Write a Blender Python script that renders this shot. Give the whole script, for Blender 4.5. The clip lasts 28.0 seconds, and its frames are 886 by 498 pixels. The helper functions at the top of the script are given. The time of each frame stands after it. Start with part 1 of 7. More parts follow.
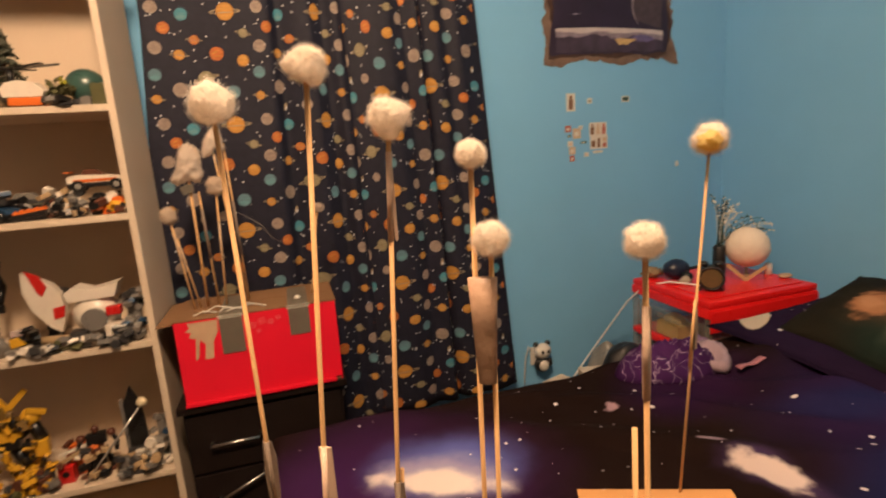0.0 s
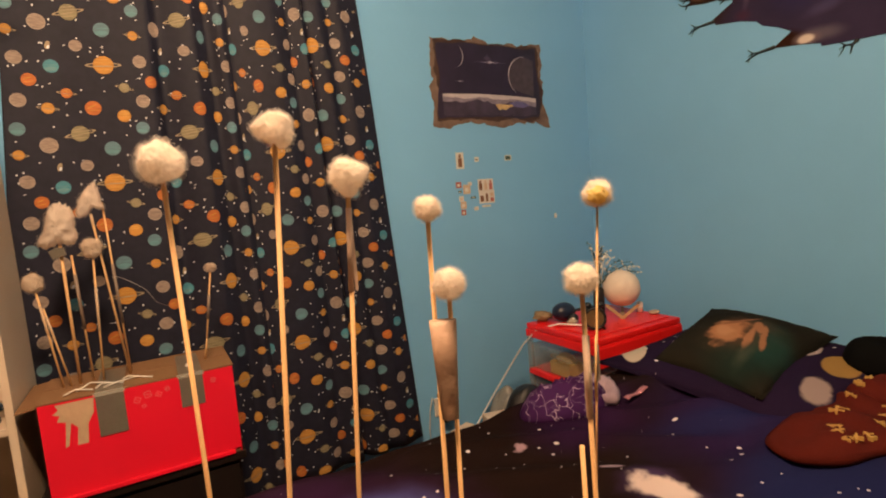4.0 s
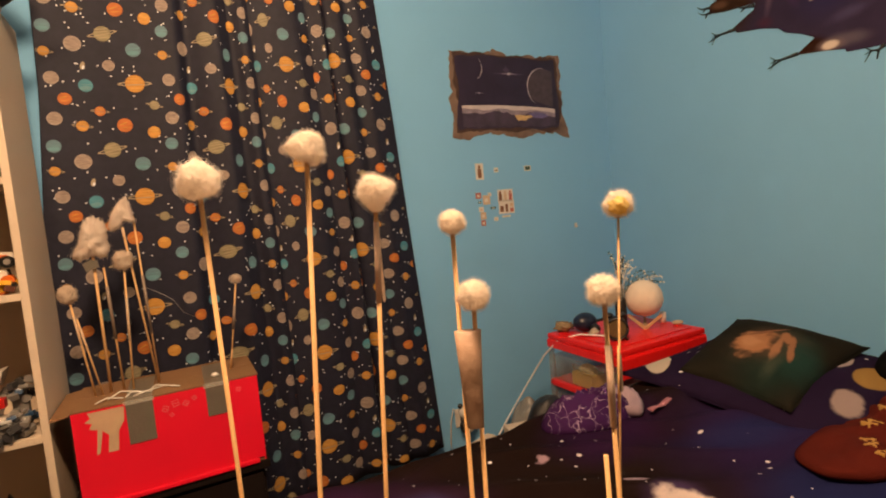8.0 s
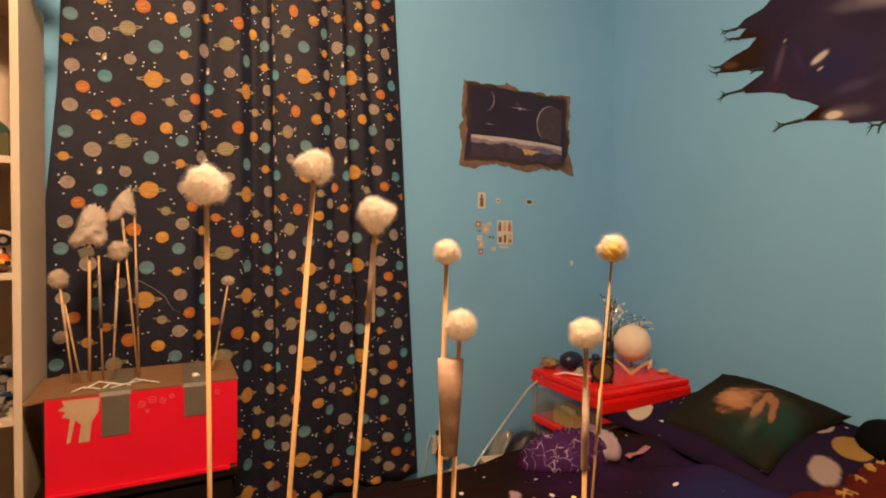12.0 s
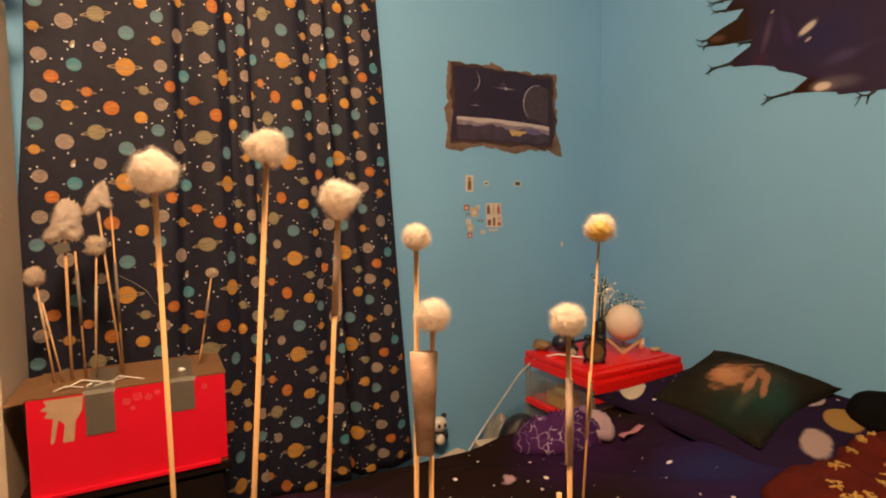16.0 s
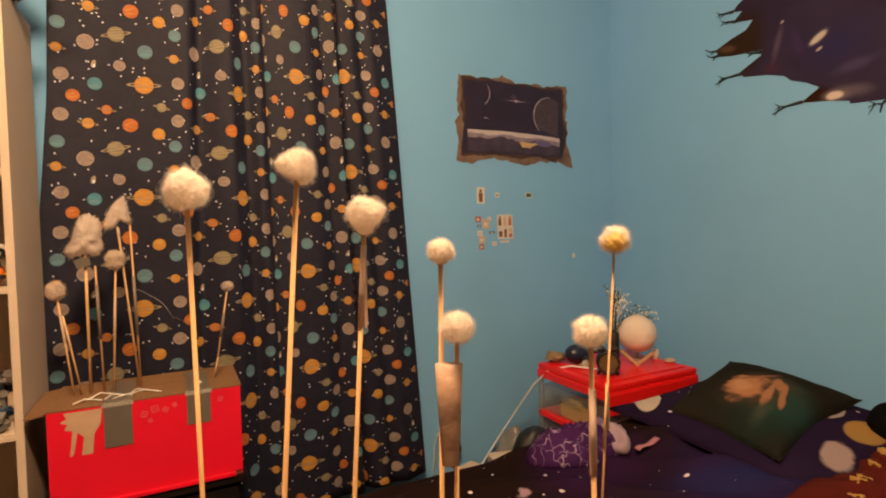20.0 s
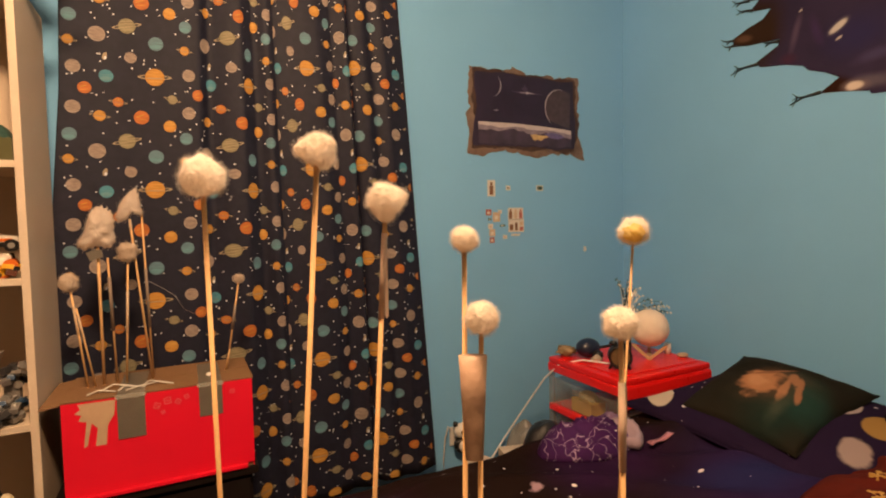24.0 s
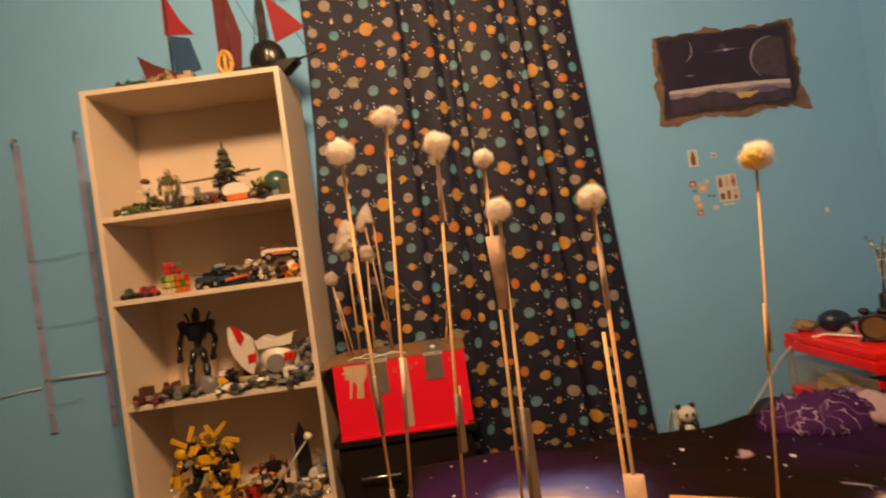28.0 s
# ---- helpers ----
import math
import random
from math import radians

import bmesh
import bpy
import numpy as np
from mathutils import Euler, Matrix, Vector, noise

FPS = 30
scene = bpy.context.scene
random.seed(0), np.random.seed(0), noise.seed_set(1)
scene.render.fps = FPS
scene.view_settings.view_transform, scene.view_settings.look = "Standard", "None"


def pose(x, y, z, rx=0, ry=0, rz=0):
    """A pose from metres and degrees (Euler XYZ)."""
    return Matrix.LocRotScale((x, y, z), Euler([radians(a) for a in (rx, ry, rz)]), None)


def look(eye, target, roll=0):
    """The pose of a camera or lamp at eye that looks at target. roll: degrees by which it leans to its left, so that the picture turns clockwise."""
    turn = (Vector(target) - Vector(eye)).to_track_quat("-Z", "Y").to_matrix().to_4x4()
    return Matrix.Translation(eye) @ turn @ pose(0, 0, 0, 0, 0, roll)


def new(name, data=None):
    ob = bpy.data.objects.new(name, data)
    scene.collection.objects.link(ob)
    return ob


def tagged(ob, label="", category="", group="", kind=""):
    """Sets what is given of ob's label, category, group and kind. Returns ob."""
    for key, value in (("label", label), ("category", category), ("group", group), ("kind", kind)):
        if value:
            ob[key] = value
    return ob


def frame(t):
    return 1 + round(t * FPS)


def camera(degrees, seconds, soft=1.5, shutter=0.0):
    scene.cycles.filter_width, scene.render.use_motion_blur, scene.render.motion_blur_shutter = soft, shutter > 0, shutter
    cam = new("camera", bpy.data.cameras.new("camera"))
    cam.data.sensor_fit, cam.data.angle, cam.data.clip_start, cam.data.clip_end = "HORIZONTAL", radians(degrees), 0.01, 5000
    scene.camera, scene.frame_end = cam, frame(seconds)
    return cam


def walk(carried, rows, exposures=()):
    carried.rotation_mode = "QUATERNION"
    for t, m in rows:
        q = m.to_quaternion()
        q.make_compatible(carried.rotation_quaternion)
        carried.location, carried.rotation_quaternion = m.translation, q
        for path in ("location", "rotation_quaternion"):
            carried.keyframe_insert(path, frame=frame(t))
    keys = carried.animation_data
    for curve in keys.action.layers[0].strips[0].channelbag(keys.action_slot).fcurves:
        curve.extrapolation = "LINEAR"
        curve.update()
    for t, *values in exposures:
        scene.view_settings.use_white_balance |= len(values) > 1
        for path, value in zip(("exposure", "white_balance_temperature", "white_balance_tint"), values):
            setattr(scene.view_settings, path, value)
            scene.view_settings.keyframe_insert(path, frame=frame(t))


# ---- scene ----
cam = camera(81.00, 28.0, soft=2.0, shutter=0.5)
PATH = [
    (0, (0.4193, 0.4662, 1.1639), (0.9726, 2.3511, 0.7885), -4.13),
    (0.5, (0.3874, 0.4612, 1.1682), (1.1461, 2.2844, 0.8513), -5.79),
    (1, (0.3650, 0.4668, 1.1790), (1.2397, 2.2232, 0.7919), -7.55),
    (1.5, (0.3620, 0.4588, 1.1790), (1.2374, 2.2292, 0.8639), -7.97),
    (2, (0.3690, 0.4454, 1.1710), (1.2236, 2.2296, 0.8776), -5.18),
    (2.5, (0.3762, 0.4375, 1.1700), (1.2560, 2.2157, 0.9172), -5.31),
    (3, (0.3709, 0.4481, 1.1673), (1.3097, 2.1966, 0.9194), -4.83),
    (3.5, (0.3665, 0.4581, 1.1664), (1.3369, 2.1944, 0.9574), -4.57),
    (5.5, (0.3595, 0.4407, 1.1736), (1.3218, 2.1829, 0.9767), -5.18),
    (6, (0.3610, 0.4434, 1.1718), (1.3273, 2.1842, 0.9822), -4.90),
    (6.5, (0.3600, 0.4451, 1.1718), (1.3114, 2.1952, 0.9929), -5.11),
    (7, (0.3581, 0.4468, 1.1714), (1.2823, 2.2119, 0.9977), -5.18),
    (7.5, (0.3571, 0.4462, 1.1709), (1.2715, 2.2172, 1.0051), -5.19),
    (8, (0.3551, 0.4474, 1.1706), (1.2647, 2.2217, 1.0149), -5.20),
    (8.5, (0.3615, 0.4452, 1.1708), (1.2737, 2.2183, 1.0158), -5.54),
    (9, (0.3617, 0.4431, 1.1756), (1.2810, 2.2128, 1.0235), -5.75),
    (9.5, (0.3579, 0.4409, 1.1772), (1.2901, 2.2058, 1.0514), -7.43),
    (10, (0.3626, 0.4411, 1.1748), (1.3128, 2.1975, 1.0647), -8.13),
    (10.1, (0.3601, 0.4387, 1.1641), (1.2988, 2.2025, 1.0755), -6.13),
    (10.2, (0.3605, 0.4436, 1.1626), (1.2920, 2.2102, 1.0548), -1.67),
    (10.3, (0.3595, 0.4421, 1.1612), (1.2858, 2.2114, 1.0538), 0.97),
    (10.5, (0.3601, 0.4433, 1.1589), (1.2743, 2.2187, 1.0478), 2.52),
    (11, (0.3612, 0.4369, 1.1614), (1.2698, 2.2154, 1.0549), 2.14),
    (11.5, (0.3560, 0.4336, 1.1739), (1.2842, 2.2034, 1.0969), 1.32),
    (12, (0.3517, 0.4368, 1.1752), (1.2792, 2.2075, 1.1083), 0.92),
    (12.5, (0.3478, 0.4360, 1.1774), (1.2729, 2.2080, 1.1115), 0.60),
    (14.5, (0.3636, 0.4514, 1.1744), (1.2949, 2.2190, 1.0836), -0.39),
    (15, (0.3760, 0.4705, 1.1745), (1.3223, 2.2284, 1.0548), -0.53),
    (15.5, (0.3808, 0.4643, 1.1744), (1.3330, 2.2181, 1.0424), -0.67),
    (16, (0.3788, 0.4547, 1.1740), (1.3312, 2.2089, 1.0485), -0.76),
    (16.5, (0.3727, 0.4548, 1.1763), (1.3235, 2.2106, 1.0620), -0.61),
    (17, (0.3697, 0.4551, 1.1750), (1.3176, 2.2128, 1.0662), -0.51),
    (17.5, (0.3685, 0.4566, 1.1743), (1.3128, 2.2163, 1.0652), -0.45),
    (18, (0.3660, 0.4528, 1.1757), (1.3030, 2.2168, 1.0729), -0.50),
    (18.5, (0.3682, 0.4507, 1.1754), (1.3001, 2.2175, 1.0751), -0.66),
    (19, (0.3707, 0.4515, 1.1754), (1.3017, 2.2190, 1.0801), -0.89),
    (19.5, (0.3687, 0.4510, 1.1758), (1.2962, 2.2208, 1.0903), -1.05),
    (20, (0.3660, 0.4515, 1.1762), (1.2872, 2.2249, 1.0959), -1.20),
    (20.5, (0.3652, 0.4518, 1.1765), (1.2748, 2.2312, 1.0960), -1.39),
    (21, (0.3650, 0.4529, 1.1757), (1.2658, 2.2368, 1.0955), -1.45),
    (21.5, (0.3634, 0.4499, 1.1756), (1.2656, 2.2330, 1.0957), -1.37),
    (23.5, (0.3601, 0.4600, 1.1748), (1.2618, 2.2426, 1.0783), -1.00),
    (24, (0.3619, 0.4669, 1.1717), (1.2546, 2.2537, 1.0694), -1.16),
    (24.5, (0.3589, 0.4451, 1.1710), (1.2283, 2.2431, 1.0648), -1.57),
    (25, (0.3559, 0.4229, 1.1690), (1.1976, 2.2337, 1.0580), -2.07),
    (25.5, (0.3587, 0.3973, 1.1659), (1.1777, 2.2181, 1.0479), -2.65),
    (26, (0.3569, 0.3600, 1.1602), (1.0999, 2.2131, 1.0436), -3.87),
    (26.5, (0.3681, 0.3188, 1.1494), (0.9470, 2.2273, 0.9991), -6.02),
    (27, (0.3950, 0.2861, 1.1371), (0.8118, 2.2299, 0.9186), -7.40),
    (27.5, (0.4274, 0.2695, 1.1120), (0.6737, 2.2495, 0.9742), -8.31),
    (28, (0.4726, 0.2645, 1.0762), (0.5032, 2.2643, 1.0797), -7.86),
]
walk(cam, [(t, look(eye, target, roll)) for t, eye, target, roll in PATH],
     [(0, 0.04, 6080, 10), (1, 0.03, 6200, 11), (3, 0.04, 6250, 11), (8, 0.05, 6600, 12), (10, 0.06, 6450, 11), (11.5, 0.05, 6650, 12), (16, 0.05, 6750, 13), (25, 0.05, 6750, 13), (26.5, 0.05, 6700, 12), (27.5, 0.04, 6850, 12), (28, 0.0, 7150, 13)])

# ---- world and lamps ----
world = bpy.data.worlds.new("world")
scene.world = world
world.use_nodes = True
world.node_tree.nodes["Background"].inputs[0].default_value = (1.0, 0.75, 0.5, 1)
world.node_tree.nodes["Background"].inputs[1].default_value = 0.02
ceiling_bulb = bpy.data.lights.new("ceiling_bulb", "POINT")
ceiling_bulb.shadow_soft_size = 0.15
ceiling_bulb.energy, ceiling_bulb.color = 217, (1.0, 0.645, 0.372)
new("ceiling_bulb", ceiling_bulb).matrix_world = pose(0.34, 0.60, 2.60)

# ---- materials ----
def mat(name, color, rough=0.6, metal=0.0, vary=0.12, size=8.0, bump=0.0, bump_size=60.0, alpha=1.0, trans=0.0, emit=0.0, sheen=0.0, random_value=0.0, spec=0.5):
    m = bpy.data.materials.new(name)
    m.use_nodes = True
    nt = m.node_tree
    n, l = nt.nodes, nt.links
    b = n["Principled BSDF"]
    b.inputs["Roughness"].default_value, b.inputs["Metallic"].default_value = rough, metal
    b.inputs["Alpha"].default_value, b.inputs["Transmission Weight"].default_value = alpha, trans
    b.inputs["Sheen Weight"].default_value, b.inputs["Specular IOR Level"].default_value = sheen, spec
    co = n.new("ShaderNodeTexCoord")
    big, fine = n.new("ShaderNodeTexNoise"), n.new("ShaderNodeTexNoise")
    big.inputs["Scale"].default_value, fine.inputs["Scale"].default_value = size, bump_size
    big.inputs["Detail"].default_value = fine.inputs["Detail"].default_value = 4
    l.new(co.outputs["Object"], big.inputs["Vector"])
    l.new(co.outputs["Object"], fine.inputs["Vector"])
    mix = n.new("ShaderNodeMix")
    mix.data_type = "RGBA"
    mix.inputs[6].default_value = (*[c * (1 - vary) for c in color], 1)
    mix.inputs[7].default_value = (*[min(1, c * (1 + vary)) for c in color], 1)
    l.new(big.outputs["Fac"], mix.inputs[0])
    out = mix.outputs[2]
    if random_value:
        info, hsv, rng = n.new("ShaderNodeObjectInfo"), n.new("ShaderNodeHueSaturation"), n.new("ShaderNodeMapRange")
        rng.inputs["To Min"].default_value, rng.inputs["To Max"].default_value = 1 - random_value, 1 + random_value
        l.new(info.outputs["Random"], rng.inputs["Value"])
        l.new(rng.outputs["Result"], hsv.inputs["Value"])
        l.new(out, hsv.inputs["Color"])
        out = hsv.outputs["Color"]
    l.new(out, b.inputs["Base Color"])
    r = n.new("ShaderNodeMapRange")
    r.inputs["To Min"].default_value, r.inputs["To Max"].default_value = max(0.02, rough - 0.08), min(1, rough + 0.08)
    l.new(fine.outputs["Fac"], r.inputs["Value"])
    l.new(r.outputs["Result"], b.inputs["Roughness"])
    if bump:
        bu = n.new("ShaderNodeBump")
        bu.inputs["Strength"].default_value, bu.inputs["Distance"].default_value = bump, 0.004
        l.new(fine.outputs["Fac"], bu.inputs["Height"])
        l.new(bu.outputs["Normal"], b.inputs["Normal"])
    if emit:
        b.inputs["Emission Color"].default_value, b.inputs["Emission Strength"].default_value = (*color, 1), emit
    return m


WALL = mat("blue_wall_paint", (0.20, 0.475, 0.77), 0.7, vary=0.06, size=2.5, bump=0.12, bump_size=180, spec=0.22)
# ceiling, tan walls and carpet stay out of view; their tones set the bounce
CEIL = mat("white_ceiling_paint", (0.58, 0.56, 0.53), 0.8, vary=0.04, bump=0.1)
BOUNCE_TAN = mat("tan_bounce_wall", (0.17, 0.135, 0.10), 0.6, vary=0.05, size=2.5, bump=0.1, bump_size=180)
FLOOR = mat("brown_carpet", (0.070, 0.048, 0.036), 0.95, vary=0.3, size=30, bump=0.6, bump_size=300)
WHITE_WOOD = mat("white_laminate", (0.66, 0.545, 0.42), 0.45, vary=0.06, size=5, bump=0.05, bump_size=90)
BLACK_WOOD = mat("black_brown_laminate", (0.0130, 0.0087, 0.0080), 0.5, vary=0.3, size=14, bump=0.05, spec=0.12)
CHROME = mat("brushed_metal", (0.62, 0.60, 0.57), 0.3, 1.0, vary=0.05)
CARD = mat("cardboard", (0.20, 0.105, 0.046), 0.75, vary=0.13, size=9, bump=0.15, bump_size=120)
CARD_PALE = mat("torn_cardboard", (0.52, 0.36, 0.23), 0.9, vary=0.15, size=30, bump=0.3)
RED_PRINT = mat("red_printed_cardboard", (0.78, 0.009, 0.032), 0.38, vary=0.05, size=7, bump=0.06, bump_size=50)
DUCT = mat("grey_duct_tape", (0.22, 0.165, 0.125), 0.5, vary=0.1, size=20, bump=0.2, bump_size=220)
BROWN_TAPE = mat("brown_packing_tape", (0.42, 0.27, 0.185), 0.5, vary=0.16, size=60, bump=0.35, bump_size=90)
DARK_DUCT = mat("dark_grey_duct_tape", (0.135, 0.120, 0.095), 0.34, vary=0.15, size=20, bump=0.25, bump_size=120)
TAN_TAPE = mat("tan_masking_tape", (0.76, 0.56, 0.43), 0.5, vary=0.12, size=25, bump=0.15, bump_size=150)
CLEAR_TAPE = mat("clear_tape", (0.8, 0.75, 0.65), 0.12, alpha=0.28, vary=0.02, bump=0.4, bump_size=30)
STICK = mat("pale_wooden_dowel", (0.66, 0.395, 0.175), 0.55, vary=0.16, size=25, bump=0.1, bump_size=200, random_value=0.1)
COTTON = mat("white_cotton_wool", (0.97, 0.89, 0.81), 1.0, vary=0.05, size=60, bump=0.3, bump_size=420, spec=0.05)
COTTON_YELLOW = mat("yellowish_cotton_wool", (0.90, 0.70, 0.30), 1.0, vary=0.16, size=40, bump=0.5, bump_size=420, spec=0.05)
COTTON_GREY = mat("grey_cotton_wool", (0.84, 0.74, 0.65), 1.0, vary=0.15, size=22, bump=0.15, bump_size=240, spec=0.05)
COTTON_TAN = mat("tan_cotton_wool", (0.76, 0.65, 0.54), 1.0, vary=0.15, size=30, bump=0.15, bump_size=240, spec=0.05)
for soft_wool in (COTTON, COTTON_YELLOW, COTTON_GREY, COTTON_TAN):
    # loose wool lets half of the light through
    nt = soft_wool.node_tree
    wool, through_wool, blend = nt.nodes["Principled BSDF"], nt.nodes.new("ShaderNodeBsdfTranslucent"), nt.nodes.new("ShaderNodeMixShader")
    nt.links.new(wool.inputs["Base Color"].links[0].from_socket, through_wool.inputs["Color"])
    nt.links.new(wool.inputs["Normal"].links[0].from_socket, through_wool.inputs["Normal"])
    blend.inputs[0].default_value = 0.5
    nt.links.new(wool.outputs[0], blend.inputs[1])
    nt.links.new(through_wool.outputs[0], blend.inputs[2])
    nt.links.new(blend.outputs[0], nt.nodes["Material Output"].inputs["Surface"])
CURTAIN = mat("navy_curtain_cloth", (0.0128, 0.0136, 0.0280), 0.60, vary=0.45, size=38, bump=0.25, bump_size=500, spec=0.25)
INK = {
    "O": mat("orange_red_ink", (0.44, 0.140, 0.036), 0.62, vary=0.55, size=90, spec=0.22),
    "A": mat("amber_ink", (0.48, 0.235, 0.050), 0.62, vary=0.55, size=90, spec=0.22),
    "T": mat("tan_ink", (0.285, 0.225, 0.190), 0.62, vary=0.75, size=150, spec=0.22),
    "G": mat("grey_green_ink", (0.110, 0.205, 0.255), 0.62, vary=0.3, size=90, spec=0.22),
    "E": mat("teal_ink", (0.065, 0.235, 0.31), 0.62, vary=0.3, size=90, spec=0.22),
    "L": mat("olive_ink", (0.235, 0.21, 0.125), 0.62, vary=0.55, size=110, spec=0.22),
    "K": mat("ring_ink", (0.33, 0.265, 0.17), 0.58, vary=0.2, size=110, spec=0.4),
    "P": mat("pale_tan_ink", (0.34, 0.285, 0.25), 0.62, vary=0.6, size=130, spec=0.22),
    "F": mat("pale_teal_ink", (0.115, 0.255, 0.300), 0.62, vary=0.4, size=110, spec=0.22),
    "Y": mat("yellow_ink", (0.54, 0.30, 0.07), 0.62, vary=0.5, size=110, spec=0.22),
    "W": mat("star_ink", (0.74, 0.76, 0.80), 0.58, vary=0.1, spec=0.3),
}
# streaky bands across the printed planets
for ink in INK.values():
    nodes = ink.node_tree.nodes
    stretch = nodes.new("ShaderNodeMapping")
    stretch.inputs["Scale"].default_value = (0.35, 0.35, 1.6)
    ink.node_tree.links.new(nodes["Texture Coordinate"].outputs["Object"], stretch.inputs["Vector"])
    ink.node_tree.links.new(stretch.outputs["Vector"], nodes["Noise Texture"].inputs["Vector"])
RED_PLASTIC = mat("red_plastic", (0.82, 0.014, 0.013), 0.3, vary=0.05, size=6, bump=0.03)
BLACK = mat("black_plastic", (0.012, 0.012, 0.013), 0.4, vary=0.2)
WHITE = mat("white_plastic", (0.74, 0.70, 0.64), 0.4, vary=0.06, bump=0.05)


# ---- mesh helpers ----
def part(name, bm, material, parent=None, label="", smooth=False):
    me = bpy.data.meshes.new(name)
    bm.to_mesh(me)
    bm.free()
    for m in material if isinstance(material, (list, tuple)) else [material]:
        me.materials.append(m)
    if smooth:
        me.polygons.foreach_set("use_smooth", [True] * len(me.polygons))
    ob = new(name, me)
    if parent is not None:
        ob.parent = parent
    return tagged(ob, label)


def empty(name, m=None, label="", category="", group="", kind=""):
    ob = new(name)
    if m is not None:
        ob.matrix_basis = m
    return tagged(ob, label, category, group, kind)


def box(x0, y0, z0, x1, y1, z1, bevel=0.0, bm=None, m=None, mi=0):
    tmp = bmesh.new()
    bmesh.ops.create_cube(tmp, size=1)
    for v in tmp.verts:
        v.co = Vector(((x0 + x1) / 2 + v.co.x * (x1 - x0), (y0 + y1) / 2 + v.co.y * (y1 - y0), (z0 + z1) / 2 + v.co.z * (z1 - z0)))
    if bevel:
        bmesh.ops.bevel(tmp, geom=tmp.edges[:], offset=bevel, segments=2, affect="EDGES", profile=0.7)
    return merge(bm, tmp, m, mi)


def merge(bm, tmp, m=None, mi=0):
    if m is not None:
        bmesh.ops.transform(tmp, matrix=m, verts=tmp.verts)
    for f in tmp.faces:
        f.material_index = mi
    if bm is None:
        return tmp
    index = {v: bm.verts.new(v.co) for v in tmp.verts}
    for f in tmp.faces:
        nf = bm.faces.new([index[v] for v in f.verts])
        nf.material_index, nf.smooth = f.material_index, f.smooth
    tmp.free()
    return bm


def rod(a, b, r0, r1=None, n=10, bm=None, mi=0, smooth=True):
    a, b = Vector(a), Vector(b)
    tmp = bmesh.new()
    bmesh.ops.create_cone(tmp, cap_ends=True, segments=n, radius1=r0, radius2=r0 if r1 is None else r1, depth=(b - a).length)
    for f in tmp.faces:
        f.smooth = smooth and len(f.verts) == 4
    turn = (b - a).to_track_quat("Z", "Y").to_matrix().to_4x4()
    sm = Matrix.Translation((a + b) / 2) @ turn
    bmesh.ops.transform(tmp, matrix=sm, verts=tmp.verts)
    if bm is None:
        for f in tmp.faces:
            f.material_index = mi
        return tmp
    return merge(bm, tmp, None, mi)


def tube(points, r, n=8, bm=None, mi=0):
    """A round tube along points, in one skin."""
    bm = bm or bmesh.new()
    pts = [Vector(p) for p in points]
    rings = []
    for i, p in enumerate(pts):
        d = (pts[min(i + 1, len(pts) - 1)] - pts[max(i - 1, 0)]).normalized()
        q = d.to_track_quat("Z", "Y")
        rr = r[i] if isinstance(r, (list, tuple)) else r
        rings.append([bm.verts.new(p + q @ Vector((rr * math.cos(a), rr * math.sin(a), 0))) for a in [2 * math.pi * k / n for k in range(n)]])
    for a, b in zip(rings, rings[1:]):
        for k in range(n):
            f = bm.faces.new((a[k], a[(k + 1) % n], b[(k + 1) % n], b[k]))
            f.smooth, f.material_index = True, mi
    for ring in (rings[0][::-1], rings[-1]):
        bm.faces.new(ring).material_index = mi
    return bm


def ball(c, r, sub=3, rough=0.0, freq=3.0, squash=(1, 1, 1), bm=None, mi=0, seed=0.0, octaves=4):
    tmp = bmesh.new()
    bmesh.ops.create_icosphere(tmp, subdivisions=sub, radius=1)
    for v in tmp.verts:
        d = v.co.normalized()
        k = 1 + (rough * noise.fractal(d * freq + Vector((seed, seed * 1.7, -seed)), 0.8, 2.0, octaves) if rough else 0)
        v.co = Vector((d.x * squash[0], d.y * squash[1], d.z * squash[2])) * r * k + Vector(c)
    for f in tmp.faces:
        f.smooth = True
    return merge(bm, tmp, None, mi)


def prism(outline, y0, y1, bm=None, mi=0):
    """A slab with the given outline in x and z, from y0 to y1."""
    bm = bm or bmesh.new()
    front = [bm.verts.new((x, y0, z)) for x, z in outline]
    back = [bm.verts.new((x, y1, z)) for x, z in outline]
    n = len(outline)
    faces = [bm.faces.new(front), bm.faces.new(back[::-1])]
    faces += [bm.faces.new((front[k], back[k], back[(k + 1) % n], front[(k + 1) % n])) for k in range(n)]
    for f in faces:
        f.material_index = mi
    bmesh.ops.recalc_face_normals(bm, faces=faces)
    return bm


def lathe(profile, n=24, bm=None, mi=0):
    """A turned shape from (radius, z) pairs."""
    bm = bm or bmesh.new()
    rings = [[bm.verts.new((r * math.cos(a), r * math.sin(a), z)) for a in [2 * math.pi * k / n for k in range(n)]] for r, z in profile]
    for a, b in zip(rings, rings[1:]):
        for k in range(n):
            f = bm.faces.new((a[k], a[(k + 1) % n], b[(k + 1) % n], b[k]))
            f.smooth, f.material_index = True, mi
    bm.faces.new(rings[0][::-1]).material_index = mi
    bm.faces.new(rings[-1]).material_index = mi
    return bm


